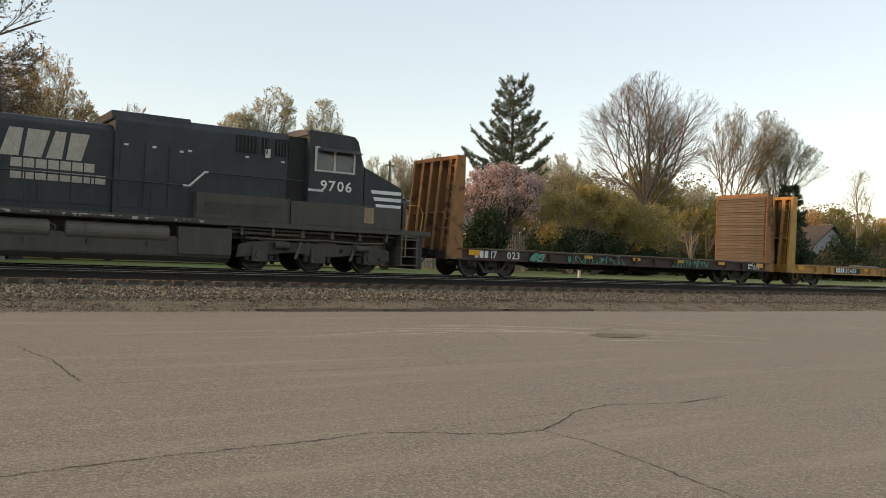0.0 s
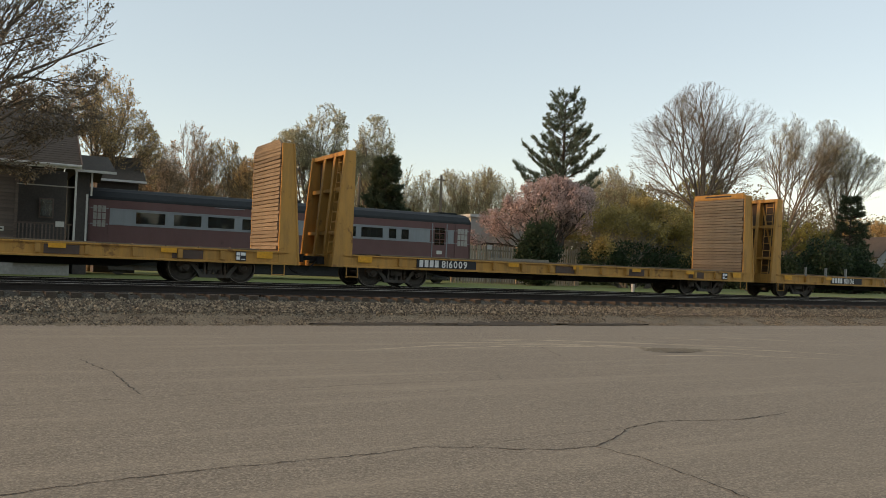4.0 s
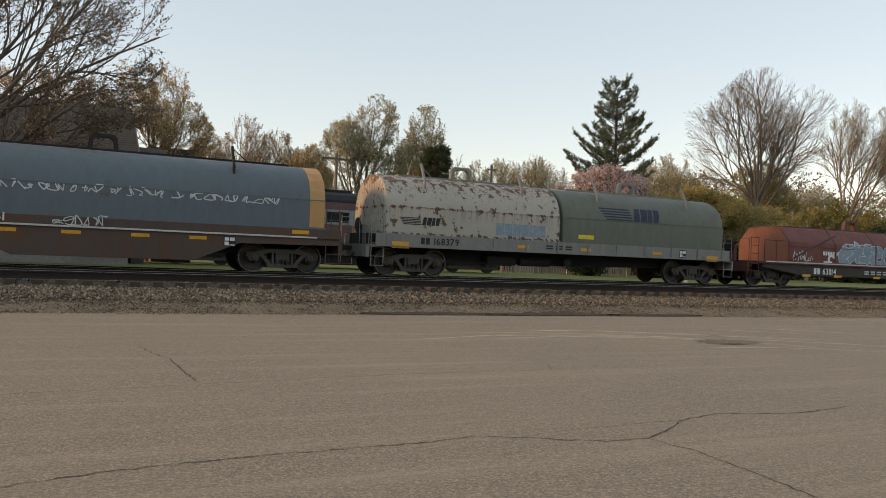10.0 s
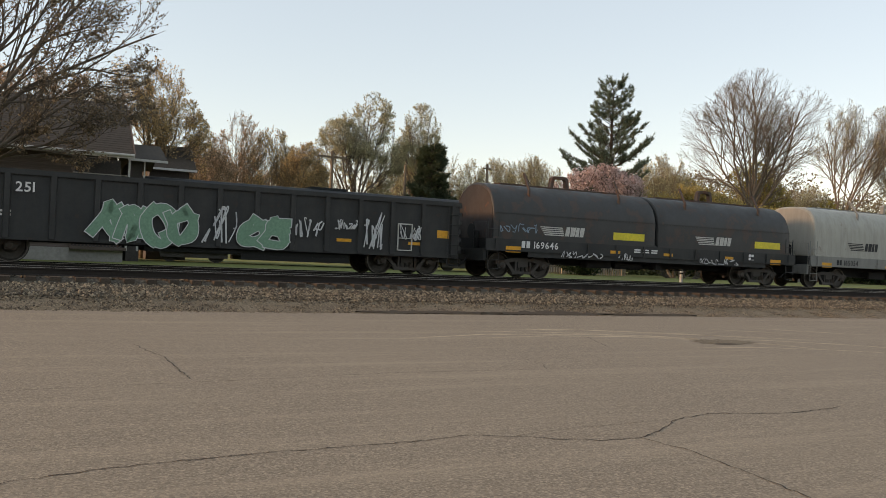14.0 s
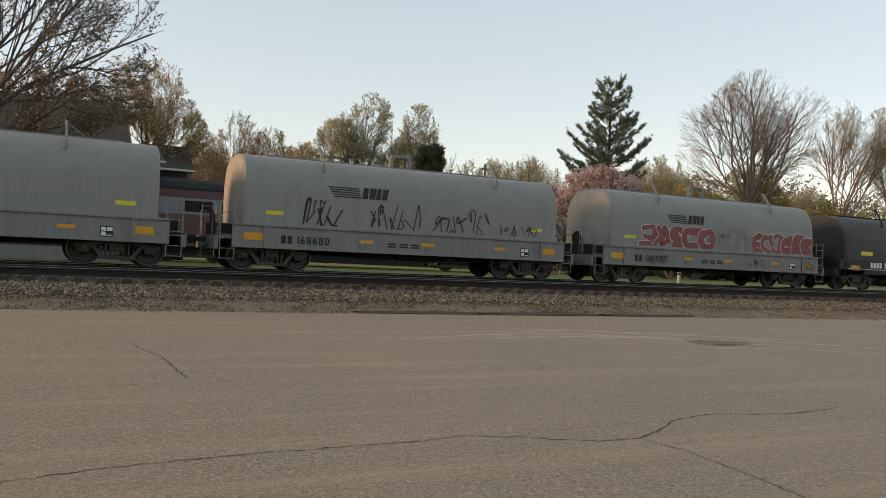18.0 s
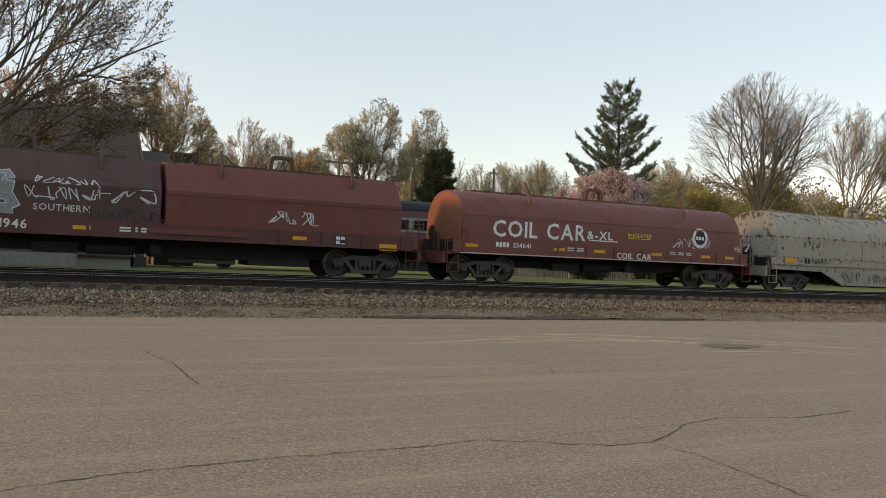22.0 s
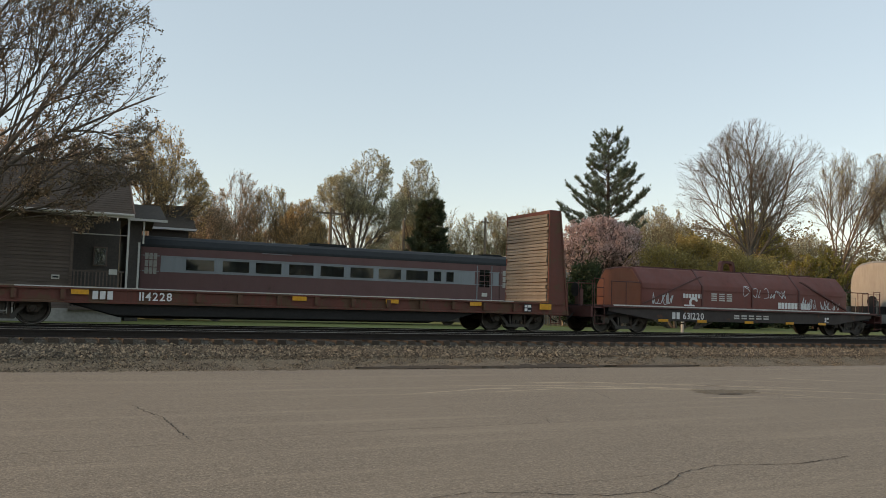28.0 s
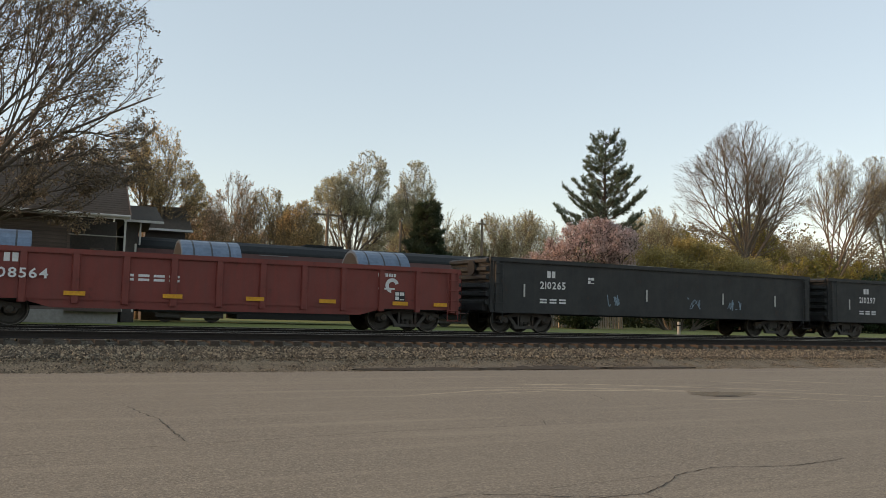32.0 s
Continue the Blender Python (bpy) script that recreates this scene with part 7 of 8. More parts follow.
def shrub(name, label, x, y, z0, blobs, leaf, count, size, bark, seed, category="shrub"):
    """A dense bush: stems below, leaves in uneven lumps with gaps."""
    r = np.random.RandomState(seed)
    th = thing(name, label, category, at=(x, y, z0))
    pos, A, B = [], [], []
    vol = np.array([b[3] * b[4] * b[5] for b in blobs])
    for b, n in zip(blobs, (count * vol / vol.sum()).astype(int)):
        u = r.normal(size=(n, 3))
        u /= np.linalg.norm(u, axis=1, keepdims=True)
        lump = 1 + 0.16 * np.sin(5 * u[:, :1] + seed) * np.cos(4 * u[:, 1:2] + b[0]) + 0.10 * np.sin(9 * u[:, 2:3] + b[1]) + 0.10 * r.normal(size=(n, 1))
        rad = (0.45 + 0.55 * r.rand(n, 1) ** 0.45) * lump
        pos.append(np.array(b[:3]) + u * rad * np.array(b[3:6]))
        for k in range(7):
            A.append(np.array([b[0] * 0.4 + r.uniform(-0.2, 0.2), b[1] * 0.4, 0.0]))
            B.append(np.array(b[:3]) + r.normal(size=3) * 0.45 * np.array(b[3:6]))
    pos = np.concatenate(pos)
    pos = pos[pos[:, 2] > 0.03]
    v, f = flecks(r, pos, size)
    tagged(part("leaves", mesh_arrays("leaves", v, f, leaf), None, th), kind="stuff")
    A, B = np.array(A), np.array(B)
    v, f = limbs(A, B, np.full(len(A), 0.06), np.full(len(A), 0.015), 5)
    tagged(part("stem_mass", mesh_arrays("stem_mass", v, f, bark), None, th), kind="stuff")
    return th


M_BARK = plain("bark_grey_brown", (0.115, 0.092, 0.072), 0.95, 0, 0.35, 7, 0.6)
M_TWIG = plain("bark_tan", (0.215, 0.172, 0.118), 0.95, 0, 0.35, 7, 0.6)
M_BARKMID = plain("bark_grey_tan", (0.165, 0.135, 0.105), 0.95, 0, 0.35, 7, 0.6)
M_BARKPALE = plain("bark_pale_grey", (0.25, 0.22, 0.185), 0.95, 0, 0.35, 7, 0.6)
M_BARKDARK = plain("bark_dark", (0.055, 0.043, 0.035), 0.95, 0, 0.35, 7, 0.6)
M_BUDRED = leafy("buds_russet", (0.36, 0.24, 0.16), (0.58, 0.43, 0.31))
M_BUDGREY = leafy("buds_dusky", (0.15, 0.112, 0.075), (0.31, 0.235, 0.16))
M_LEAFYEL = leafy("leaves_fresh_olive", (0.19, 0.17, 0.04), (0.36, 0.31, 0.09))
M_LEAFOAK = leafy("leaves_pale_olive", (0.36, 0.33, 0.19), (0.60, 0.57, 0.37))
M_LEAFGOLD = leafy("leaves_golden", (0.42, 0.285, 0.13), (0.68, 0.50, 0.25))
M_LEAFBRONZE = leafy("leaves_bronze", (0.30, 0.22, 0.075), (0.54, 0.44, 0.17))
M_PINK = leafy("blossom_pink", (0.42, 0.29, 0.275), (0.68, 0.555, 0.53))
M_NEEDLE = leafy("pine_needles", (0.070, 0.105, 0.070), (0.19, 0.24, 0.17))
M_NEEDLED = leafy("spruce_needles", (0.035, 0.052, 0.028), (0.085, 0.115, 0.06))
M_YEW = leafy("yew_leaves", (0.012, 0.028, 0.012), (0.040, 0.075, 0.030))
GZ = 0.52

# the big maple by the station, in bud
tree("maple_tree", "large spreading maple tree with dusky buds beside the station", -4.4, 33.4, GZ, 2.0,
     [(2.6, 0, 9.2, 5.9, 4.4, 5.8), (-2.8, 0.5, 8.5, 4.6, 4.0, 4.6), (5.2, -0.2, 6.3, 3.2, 2.4, 1.6), (5.2, 0.3, 3.75, 1.7, 1.0, 0.65)],
     900, M_BARK, M_BUDGREY, 42000, 0.060, 0.24, 0.009, 6, 3, limbs_n=11, rise=0.05, wob=0.09, spread=0.62, lean=(0.5, 0.0))
# golden and russet-budded trees behind the station
tree("budding_tree", "golden-budded tree behind the station roof", 5.0, 47.0, GZ, 2.6, [(0.2, 0, 6.6, 2.8, 2.4, 4.3), (-2.0, 0, 7.4, 2.4, 2.0, 3.2), (1.7, 0, 5.4, 2.2, 2.0, 2.9)], 520, M_TWIG, M_LEAFGOLD, 17000, 0.058, 0.2, 0.010, 6, 5)
tree("budding_tree", "russet-budded tree behind the station roof", 1.6, 45.5, GZ, 3.0, [(0, 0, 7.0, 2.6, 2.2, 2.6), (-3, 0, 7.4, 2.4, 2, 2.4)], 380, M_TWIG, M_BUDRED, 13000, 0.058, 0.2, 0.010, 6, 6)
# the row behind the coach
for k, (x, y, top, rad, leaf, n, sd) in enumerate(((12.6, 60, 10.6, 2.0, M_BUDRED, 3200, 11), (14.9, 60, 9.7, 2.0, M_LEAFGOLD, 5000, 12), (16.9, 58, 8.6, 2.0, M_LEAFGOLD, 6500, 13), (9.8, 58, 8.6, 2.1, M_BUDRED, 4200, 14), (19.2, 66, 8.4, 2.3, M_LEAFGOLD, 3600, 15), (7.6, 60, 7.6, 2.2, M_LEAFGOLD, 4600, 16), (11.3, 64, 8.2, 2.3, M_LEAFGOLD, 4600, 17), (17.6, 68, 8.2, 2.4, M_BUDRED, 3600, 18))):
    tree("young_tree", "slender spring tree with golden buds" if leaf == M_LEAFGOLD else "slender spring tree with russet buds", x, y, GZ, 1.6, [(0, 0, top * 0.52, rad * 1.2, rad, top * 0.42), (0.2, 0, top * 0.74, rad * 0.85, rad * 0.7, top * 0.27)], 460, M_TWIG, leaf, int(n * 1.9), 0.060, 0.12, 0.010, 6, sd, rise=0.10, spread=0.6, lift=0.15)
tree("oak_tree", "tall oak tree with pale young leaves", 22.4, 62, GZ, 4.2, [(1.2, 0, 11.3, 1.9, 1.7, 2.4), (-0.6, 0.5, 10.2, 1.4, 1.5, 2.0), (-1.9, 0, 9.2, 1.6, 1.6, 2.2), (2.5, -0.4, 8.2, 1.4, 1.5, 1.9), (0.4, -0.6, 8.0, 1.5, 1.5, 1.8), (-1.2, 0.3, 5.9, 1.5, 1.4, 1.4), (1.7, 0.2, 5.6, 1.5, 1.4, 1.3)], 1000, M_BARKMID, M_LEAFOAK, 31000, 0.064, 0.19, 0.010, 6, 25, limbs_n=16, spread=0.8, lift=0.08, rise=0.03)
tree("oak_tree", "tall oak tree with pale young leaves", 28.0, 63, GZ, 4.6, [(0.2, 0, 11.2, 1.8, 1.7, 2.3), (-1.1, 0, 9.0, 1.2, 1.4, 1.7), (1.5, 0.3, 9.0, 1.3, 1.4, 1.8), (0.2, -0.3, 7.2, 1.5, 1.4, 1.6)], 700, M_BARKMID, M_LEAFOAK, 19000, 0.064, 0.16, 0.010, 6, 23, limbs_n=10, spread=0.8, lift=0.08, rise=0.03)
conifer("spruce", "small dark spruce behind the coach", 26.1, 56, GZ, 8.9, 2.1, M_BARKDARK, M_NEEDLED, 31, 20, 8, 0.35, 1.6)
for k, (x, y, top, rad, leaf, n) in enumerate(((33.5, 74, 11.4, 2.6, M_LEAFOAK, 3000), (38.4, 75, 12.0, 2.8, M_LEAFOAK, 3000), (42.0, 75, 11.6, 2.6, M_LEAFOAK, 2600), (44.6, 72, 12.0, 2.8, M_LEAFOAK, 2800), (48.6, 76, 12.2, 3.0, M_LEAFOAK, 2600), (30.6, 72, 11.0, 2.6, M_LEAFOAK, 3000), (53.3, 64, 12.0, 2.6, M_LEAFOAK, 3000), (57.5, 66, 12.6, 2.8, M_LEAFOAK, 2400), (36.0, 78, 11.8, 2.8, M_LEAFGOLD, 2800), (51.5, 70, 11.4, 2.8, M_LEAFOAK, 3000), (62.5, 70, 11.0, 3.0, M_LEAFYEL, 3000), (66.2, 77, 15.0, 3.4, M_LEAFOAK, 2200), (62.0, 76, 13.0, 3.0, M_LEAFOAK, 2200), (45.6, 80, 12.4, 3.0, M_LEAFOAK, 2600), (69.5, 76, 12.5, 3.4, M_LEAFYEL, 3500), (74.0, 72, 11.5, 3.2, M_LEAFOAK, 3500), (80.0, 74, 12.5, 3.4, M_LEAFYEL, 3500), (87.0, 74, 12.0, 3.6, M_LEAFOAK, 3500))):
    tree("young_tree", "thin spring tree with sparse young leaves", x, y, GZ, 2.0, [(0, 0, top * 0.56, rad, rad, top * 0.43)], 360, M_TWIG, leaf, int(n * 2.2), 0.075, 0.12, 0.011, 6, 40 + k, rise=0.08, spread=0.65, lift=0.12)
conifer("pine", "tall open white pine", 44.0, 58, GZ, 16.55, 6.2, M_BARKDARK, M_NEEDLE, 33, 15, 7, 1.0, 1.0, 0.34)
tree("blossom_tree", "pink blossoming crab-apple tree", 34.5, 46.9, GZ, 1.4, [(0, 0, 4.9, 3.5, 3.0, 2.8), (-1.9, 0, 4.0, 2.2, 2.2, 2.0), (1.7, 0, 5.4, 2.2, 2.2, 2.0), (-3.7, 2.0, 3.5, 2.5, 2.2, 1.7)], 560, M_BARKDARK, M_PINK, 25000, 0.080, 0.2, 0.010, 6, 51, reach=0.7, limbs_n=9)
tree("bronze_shrub_tree", "broad bronze and golden spring shrub tree", 41.0, 46, GZ, 1.0, [(0, 0, 4.2, 3.9, 3.0, 2.6), (-2.8, 0, 3.4, 2.6, 2.4, 2.0), (3.2, -0.4, 4.0, 3.2, 2.4, 2.3), (6.2, -1.2, 3.6, 3.0, 2.4, 2.0)], 560, M_BARKPALE, M_LEAFBRONZE, 46000, 0.080, 0.2, 0.010, 5, 52, stems=3, reach=0.9, limbs_n=5)
# undergrowth in near-black yew green: the shade under the crown is in its colour
shrub("green_shrub", "green undergrowth below the bronze tree, shade put into its dark colour", 40.8, 45.2, GZ, [(-2.8, 0, 1.9, 2.0, 1.4, 1.2), (0.2, 0, 2.0, 2.4, 1.4, 1.3), (3.0, 0, 1.9, 2.0, 1.4, 1.2)], M_YEW, 7000, 0.10, M_BARK, 61)
tree("grey_tree", "great bare spreading tree with many stems", 58.6, 56, GZ, 6.6, [(0.0, 0.0, 14.2, 4.5, 4.5, 5.2), (-3.3, 3.3, 12.4, 3.0, 3.0, 4.0), (2.8, -2.8, 13.2, 3.3, 3.3, 4.6), (-1.4, 1.4, 9.6, 3.6, 3.6, 2.4), (2.0, -2.0, 9.2, 3.4, 3.4, 2.2)], 1300, M_BARKMID, M_BUDGREY, 5000, 0.055, 0.25, 0.0080, 7, 71, limbs_n=15, rise=0.03, wob=0.09, spread=0.72, lift=0.12)
tree("bare_tree", "tall bare tree with open leaning limbs", 75.5, 60, GZ, 5.6, [(0, 0, 13.0, 3.2, 3.2, 6.4), (2.6, -3.0, 13.4, 3.0, 3.0, 5.0), (-1.6, 1.9, 10.4, 2.6, 2.6, 4.0)], 900, M_BARKMID, M_LEAFOAK, 6500, 0.07, 0.22, 0.009, 7, 72, limbs_n=10, rise=0.05, wob=0.09, spread=0.7, lift=0.15)
tree("bare_tree", "tall bare tree with open leaning limbs", 81.5, 58, GZ, 5.6, [(0, 0, 12.4, 3.0, 3.0, 6.0), (2.0, -2.4, 11.0, 2.6, 2.6, 4.0)], 700, M_BARKMID, M_LEAFOAK, 5200, 0.07, 0.20, 0.009, 7, 73, limbs_n=9, rise=0.05, wob=0.09, spread=0.7, lift=0.15)
tree("olive_tree", "rounded tree with thin olive leaves", 70.5, 67, GZ, 2.8, [(0, 0, 8.0, 4.0, 3.8, 4.8)], 420, M_BARK, M_LEAFYEL, 15000, 0.10, 0.26, 0.012, 6, 74, limbs_n=8)
tree("young_tree", "small tree with fresh yellow-green leaves", 60.5, 50, GZ, 1.6, [(0, 0, 4.8, 2.2, 2.0, 2.4)], 200, M_BARK, M_LEAFYEL, 6000, 0.09, 0.16, 0.010, 5, 75)
tree("young_tree", "small tree with fresh yellow-green leaves", 54.8, 47, GZ, 1.4, [(0, 0, 4.2, 2.2, 2.0, 2.0)], 200, M_BARKPALE, M_LEAFYEL, 5500, 0.09, 0.16, 0.010, 5, 76)
shrub("yew_bush", "dense dark green rounded yew bush", 31.7, 44, GZ, [(0, 0, 2.0, 1.35, 1.3, 2.1), (-0.5, 0.2, 1.5, 1.1, 1.1, 1.5)], M_YEW, 16000, 0.10, M_BARKDARK, 62)
for k, (x, y, w, h) in enumerate(((66.0, 48, 3.2, 4.9), (70.5, 48.5, 3.0, 4.4), (62.0, 49, 2.4, 3.2), (50.0, 48, 2.4, 2.6), (46.5, 48, 2.2, 2.4), (90, 55, 3.5, 5.2))):
    shrub("yew_bush", "dark overgrown evergreen bush", x, y, GZ, [(0, 0, h * 0.48, w * 0.75, w * 0.7, h * 0.5), (w * 0.4, 0.3, h * 0.35, w * 0.55, w * 0.5, h * 0.36), (-w * 0.45, 0.2, h * 0.36, w * 0.5, w * 0.5, h * 0.38)], M_YEW, 9000, 0.14, M_BARKDARK, 80 + k)
conifer("spruce", "small dark spruce among the bushes", 75.0, 52, GZ, 9.6, 2.1, M_BARKDARK, M_NEEDLED, 34, 17, 7, 0.2, 1.6)
tree("dead_tree", "gnarled bare tree against the sky", 126, 75, GZ, 7.0, [(0, 0, 14.0, 3.4, 3.0, 4.0), (3.0, 0, 11.5, 3.0, 2.6, 2.0)], 120, M_TWIG, None, 0, 0.1, 0.24, 0.016, 4, 77, limbs_n=5, wob=0.16)
for k, (x, y, top, rad) in enumerate(((121, 82, 12.5, 4.6), (131, 82, 12.2, 5.0), (142, 84, 12.0, 5.0), (153, 84, 12.5, 5.0), (112, 84, 10.5, 4.0), (100, 80, 10.0, 4.2), (166, 85, 12, 5))):
    tree("hazy_tree", "far hazy tree with thin yellow-olive leaves", x, y, GZ, 2.0, [(0, 0, top * 0.58, rad, rad, top * 0.40)], 260, M_BARK, M_LEAFYEL if k % 3 else M_LEAFGOLD, 8500, 0.15, 0.25, 0.016, 5, 90 + k)

# woods that close the distance: many leaves and stems
r = np.random.RandomState(9)
n = 200000
px = -60 + 300 * r.rand(n)
hmax = 5.2 + 3.2 / (1 + np.exp(-(px - 60) / 8)) + 4.5 / (1 + np.exp(-(px - 70) / 5)) - 4.0 / (1 + np.exp(-(px - 150) / 8)) + 1.6 * np.sin(px * 0.31) + 1.2 * np.sin(px * 0.83 + 2) + 0.6 * np.sin(px * 2.1)
pos = np.stack([px, 88 + 10 * r.rand(n), GZ + hmax * r.rand(n) ** 0.8], 1)
v, f = flecks(r, pos, 0.24)
tagged(new("far_woods", mesh_arrays("far_woods", v, f, leafy("far_woods_leaves", (0.12, 0.095, 0.055), (0.27, 0.225, 0.125)))), "far belt of brown and olive spring woods", "woods", kind="stuff")
n = 5200
px = -60 + 300 * r.rand(n)
a = np.stack([px, 82 + 16 * r.rand(n), np.full(n, GZ)], 1)
tall = 6.0 + 4.5 * r.rand(n) + 1.5 * np.sin(px * 0.4)
b = a + np.stack([r.normal(size=n) * 0.8, r.normal(size=n) * 0.5, tall], 1)
k = np.repeat(np.arange(n), 9)
f = (0.35 + 0.65 * r.rand(len(k)))[:, None]
c = a[k] * (1 - f) + b[k] * f
d = c + r.normal(size=c.shape) * np.array([0.55, 0.4, 0.2]) + np.array([0, 0, 0.9]) * (0.5 + r.rand(len(k), 1))
v, f = limbs(np.concatenate([a, c]), np.concatenate([b, d]), np.concatenate([np.full(n, 0.07), np.full(len(k), 0.022)]), np.concatenate([np.full(n, 0.02), np.full(len(k), 0.010)]), 3)
tagged(new("far_stems", mesh_arrays("far_stems", v, f, M_TWIG)), "thin bare stems and twigs of the far woods", "woods", kind="stuff")
n = 30000
px = 20 + 80 * r.rand(n)
hm = 2.6 + 0.7 * np.sin(px * 0.7) + 0.5 * np.sin(px * 1.9)
pos = np.stack([px, 52 + 6 * r.rand(n), GZ + hm * r.rand(n) ** 0.8], 1)
v, f = flecks(r, pos, 0.20)
tagged(new("hedge", mesh_arrays("hedge", v, f, leafy("hedge_leaves", (0.05, 0.055, 0.02), (0.15, 0.14, 0.06)))), "tangled low hedge of green and brown leaves", "hedge", kind="stuff")

# unseen tree belt added behind the lot to block low sky light and reflections
n = 26000
px = -140 + 300 * r.rand(n)
hmax = 8.5 + 2.0 * np.sin(px * 0.21) + 1.2 * np.sin(px * 0.67 + 1)
pos = np.stack([px, -46 - 9 * r.rand(n), hmax * r.rand(n) ** 0.8], 1)
v, f = flecks(r, pos, 0.75)
tagged(new("woods_behind", mesh_arrays("woods_behind", v, f, leafy("unseen_woods_leaves", (0.05, 0.05, 0.025), (0.13, 0.12, 0.055)))), "added unseen tree belt behind the parking lot that blocks low sky light", "woods", kind="stuff")

# ---------------------------------------------------------------- the station house
M_CLAP = wood("clapboard_dark_brown", (0.145, 0.110, 0.096), (0.5, 14.0, 14.0))
M_SHINGLE = plain("roof_shingles_grey", (0.070, 0.057, 0.046), 0.95, 0, 0.3, 10, 0.5)
M_TRIM = plain("trim_white", (0.55, 0.55, 0.53), 0.6, 0, 0.12)
M_PORCHDARK = plain("porch_wall_dark", (0.072, 0.062, 0.058), 0.8)
M_CONC = plain("concrete_pale", (0.34, 0.33, 0.31), 0.9, 0, 0.2, 8, 0.4)
GLASS = glass("window_glass")
st = thing("station_house", "dark clapboard station house with grey roof and porch", "house", at=(0, 0, 0))
X0, X1 = -16.0, 3.15
part("foundation", G().box(X0, 1.1, 36.9, 44, 0.3, 1.05).box(1.1, X1, 37.0, 44, 0.3, 1.0), M_CONC, st)
part("wall", G().box(X0, 1.12, 37.05, 43.8, 1.05, 4.95).box(1.12, X1 - 0.05, 39.2, 43.8, 1.0, 4.95), M_PORCHDARK, st)
board = G().prism([(37.05, 0.0), (37.0, 0.0), (37.035, 0.155), (37.05, 0.155)], X0, 1.12, 'x').mesh("clapboard", M_CLAP)
for k in range(26):
    o = part("clapboard", board, None, st)
    o.location = (0, 0, 1.05 + k * 0.15)
part("corner_board", G().box(1.06, 1.18, 36.98, 39.2, 1.05, 4.9), M_CLAP, st)
part("porch_floor", G().box(1.1, X1 + 0.1, 36.7, 39.3, 1.0, 1.12), M_CLAP, st)
roof = part("roof", G().prism([(36.25, 4.98), (41.2, 7.75), (46.0, 5.05), (46.0, 4.93), (41.2, 7.60), (36.25, 4.86)], X0 - 0.3, X1 + 0.22, 'x'), M_SHINGLE, st)
for k in range(24):
    f = (k + 0.5) / 24
    g = G().prism([(36.25 + 4.95 * f - 0.11, 4.985 + 2.77 * f - 0.060), (36.25 + 4.95 * f + 0.10, 4.985 + 2.77 * f + 0.056), (36.25 + 4.95 * f - 0.105, 4.985 + 2.77 * f - 0.048)], X0 - 0.3, X1 + 0.22, 'x')
    part("shingle_course", g, M_SHINGLE, roof)
part("fascia", G().box(X0 - 0.3, X1 + 0.24, 36.18, 36.24, 4.80, 4.99), M_TRIM, st, "white eave board")
part("gutter", G().tube((X0, 36.12, 4.92), (X1 + 0.2, 36.12, 4.92), 0.06, n=8), M_TRIM, st)
part("rake_board", G().prism([(36.2, 4.86), (41.2, 7.66), (41.2, 7.80), (36.2, 5.0)], X1 + 0.22, X1 + 0.27, 'x'), M_CLAP, st)
part("porch_beam", G().box(1.1, X1 + 0.1, 36.75, 36.85, 4.10, 4.14), M_CONC, st)
part("porch_post", G().box(X1 + 0.05, X1 + 0.13, 36.72, 36.80, 1.0, 4.85), M_TRIM, st, "white porch post")
part("porch_post", G().box(X1 + 0.68, X1 + 0.76, 38.6, 38.68, 1.0, 4.0), M_TRIM, st, "white downpipe")
part("side_post", G().box(X1 + 0.92, X1 + 0.99, 39.3, 39.37, 4.0, 5.1), M_TRIM, st)
rl = part("porch_railing", G().box(1.15, X1, 36.78, 36.84, 2.56, 2.63).box(1.15, X1, 36.78, 36.84, 1.60, 1.66), M_CLAP, st)
bal = G().box(-0.026, 0.026, 36.79, 36.83, 1.12, 2.58).mesh("baluster", M_CLAP)
for x in span(1.25, X1 - 0.1, 0.135):
    o = part("baluster", bal, None, rl)
    o.location = (x, 0, 0)
part("sign_board", G().box(2.55, 2.87, 36.72, 36.76, 2.48, 2.70), M_TRIM, st, "small blank white sign")
part("sign_board", G().box(0.42, 0.72, 36.94, 36.98, 2.22, 2.40), M_TRIM, st, "small white sign")
part("sign_print", G().box(0.46, 0.68, 36.93, 36.94, 2.28, 2.34), M_BLACK, st)
wd = part("porch_window", G().box(2.05, 2.62, 39.12, 39.2, 2.9, 3.75), M_CLAP, st)
part("pane", G().box(2.11, 2.56, 39.10, 39.115, 2.96, 3.69), GLASS, wd)
wl = part("window", G().box(-6.2, -5.0, 36.94, 37.0, 2.2, 3.9), M_TRIM, st)
part("pane", G().box(-6.1, -5.1, 36.92, 36.935, 2.3, 3.8), GLASS, wl)
an = thing("station_annex", "low grey-roofed annex behind the station house", "house")
part("wall", G().box(3.5, 4.05, 39.6, 44, 0.4, 5.0), M_PORCHDARK, an)
part("roof", G().prism([(39.1, 5.12), (42.0, 6.05), (45, 5.2), (45, 5.05), (42.0, 5.9), (39.1, 4.98)], 3.38, 5.05, 'x'), M_SHINGLE, an)
part("fascia", G().box(3.38, 5.07, 39.05, 39.1, 4.99, 5.10), M_TRIM, an)
part("back_wall", G().box(5.0, 7.0, 45.5, 49, 0.4, 5.3), M_PORCHDARK, an)
part("back_roof", G().prism([(45.0, 5.30), (47.5, 6.75), (50, 5.30), (50, 5.15), (47.5, 6.6), (45.0, 5.15)], 4.85, 7.3, 'x'), M_SHINGLE, an)
part("back_fascia", G().box(4.85, 7.32, 44.95, 45.0, 5.19, 5.30), M_TRIM, an)

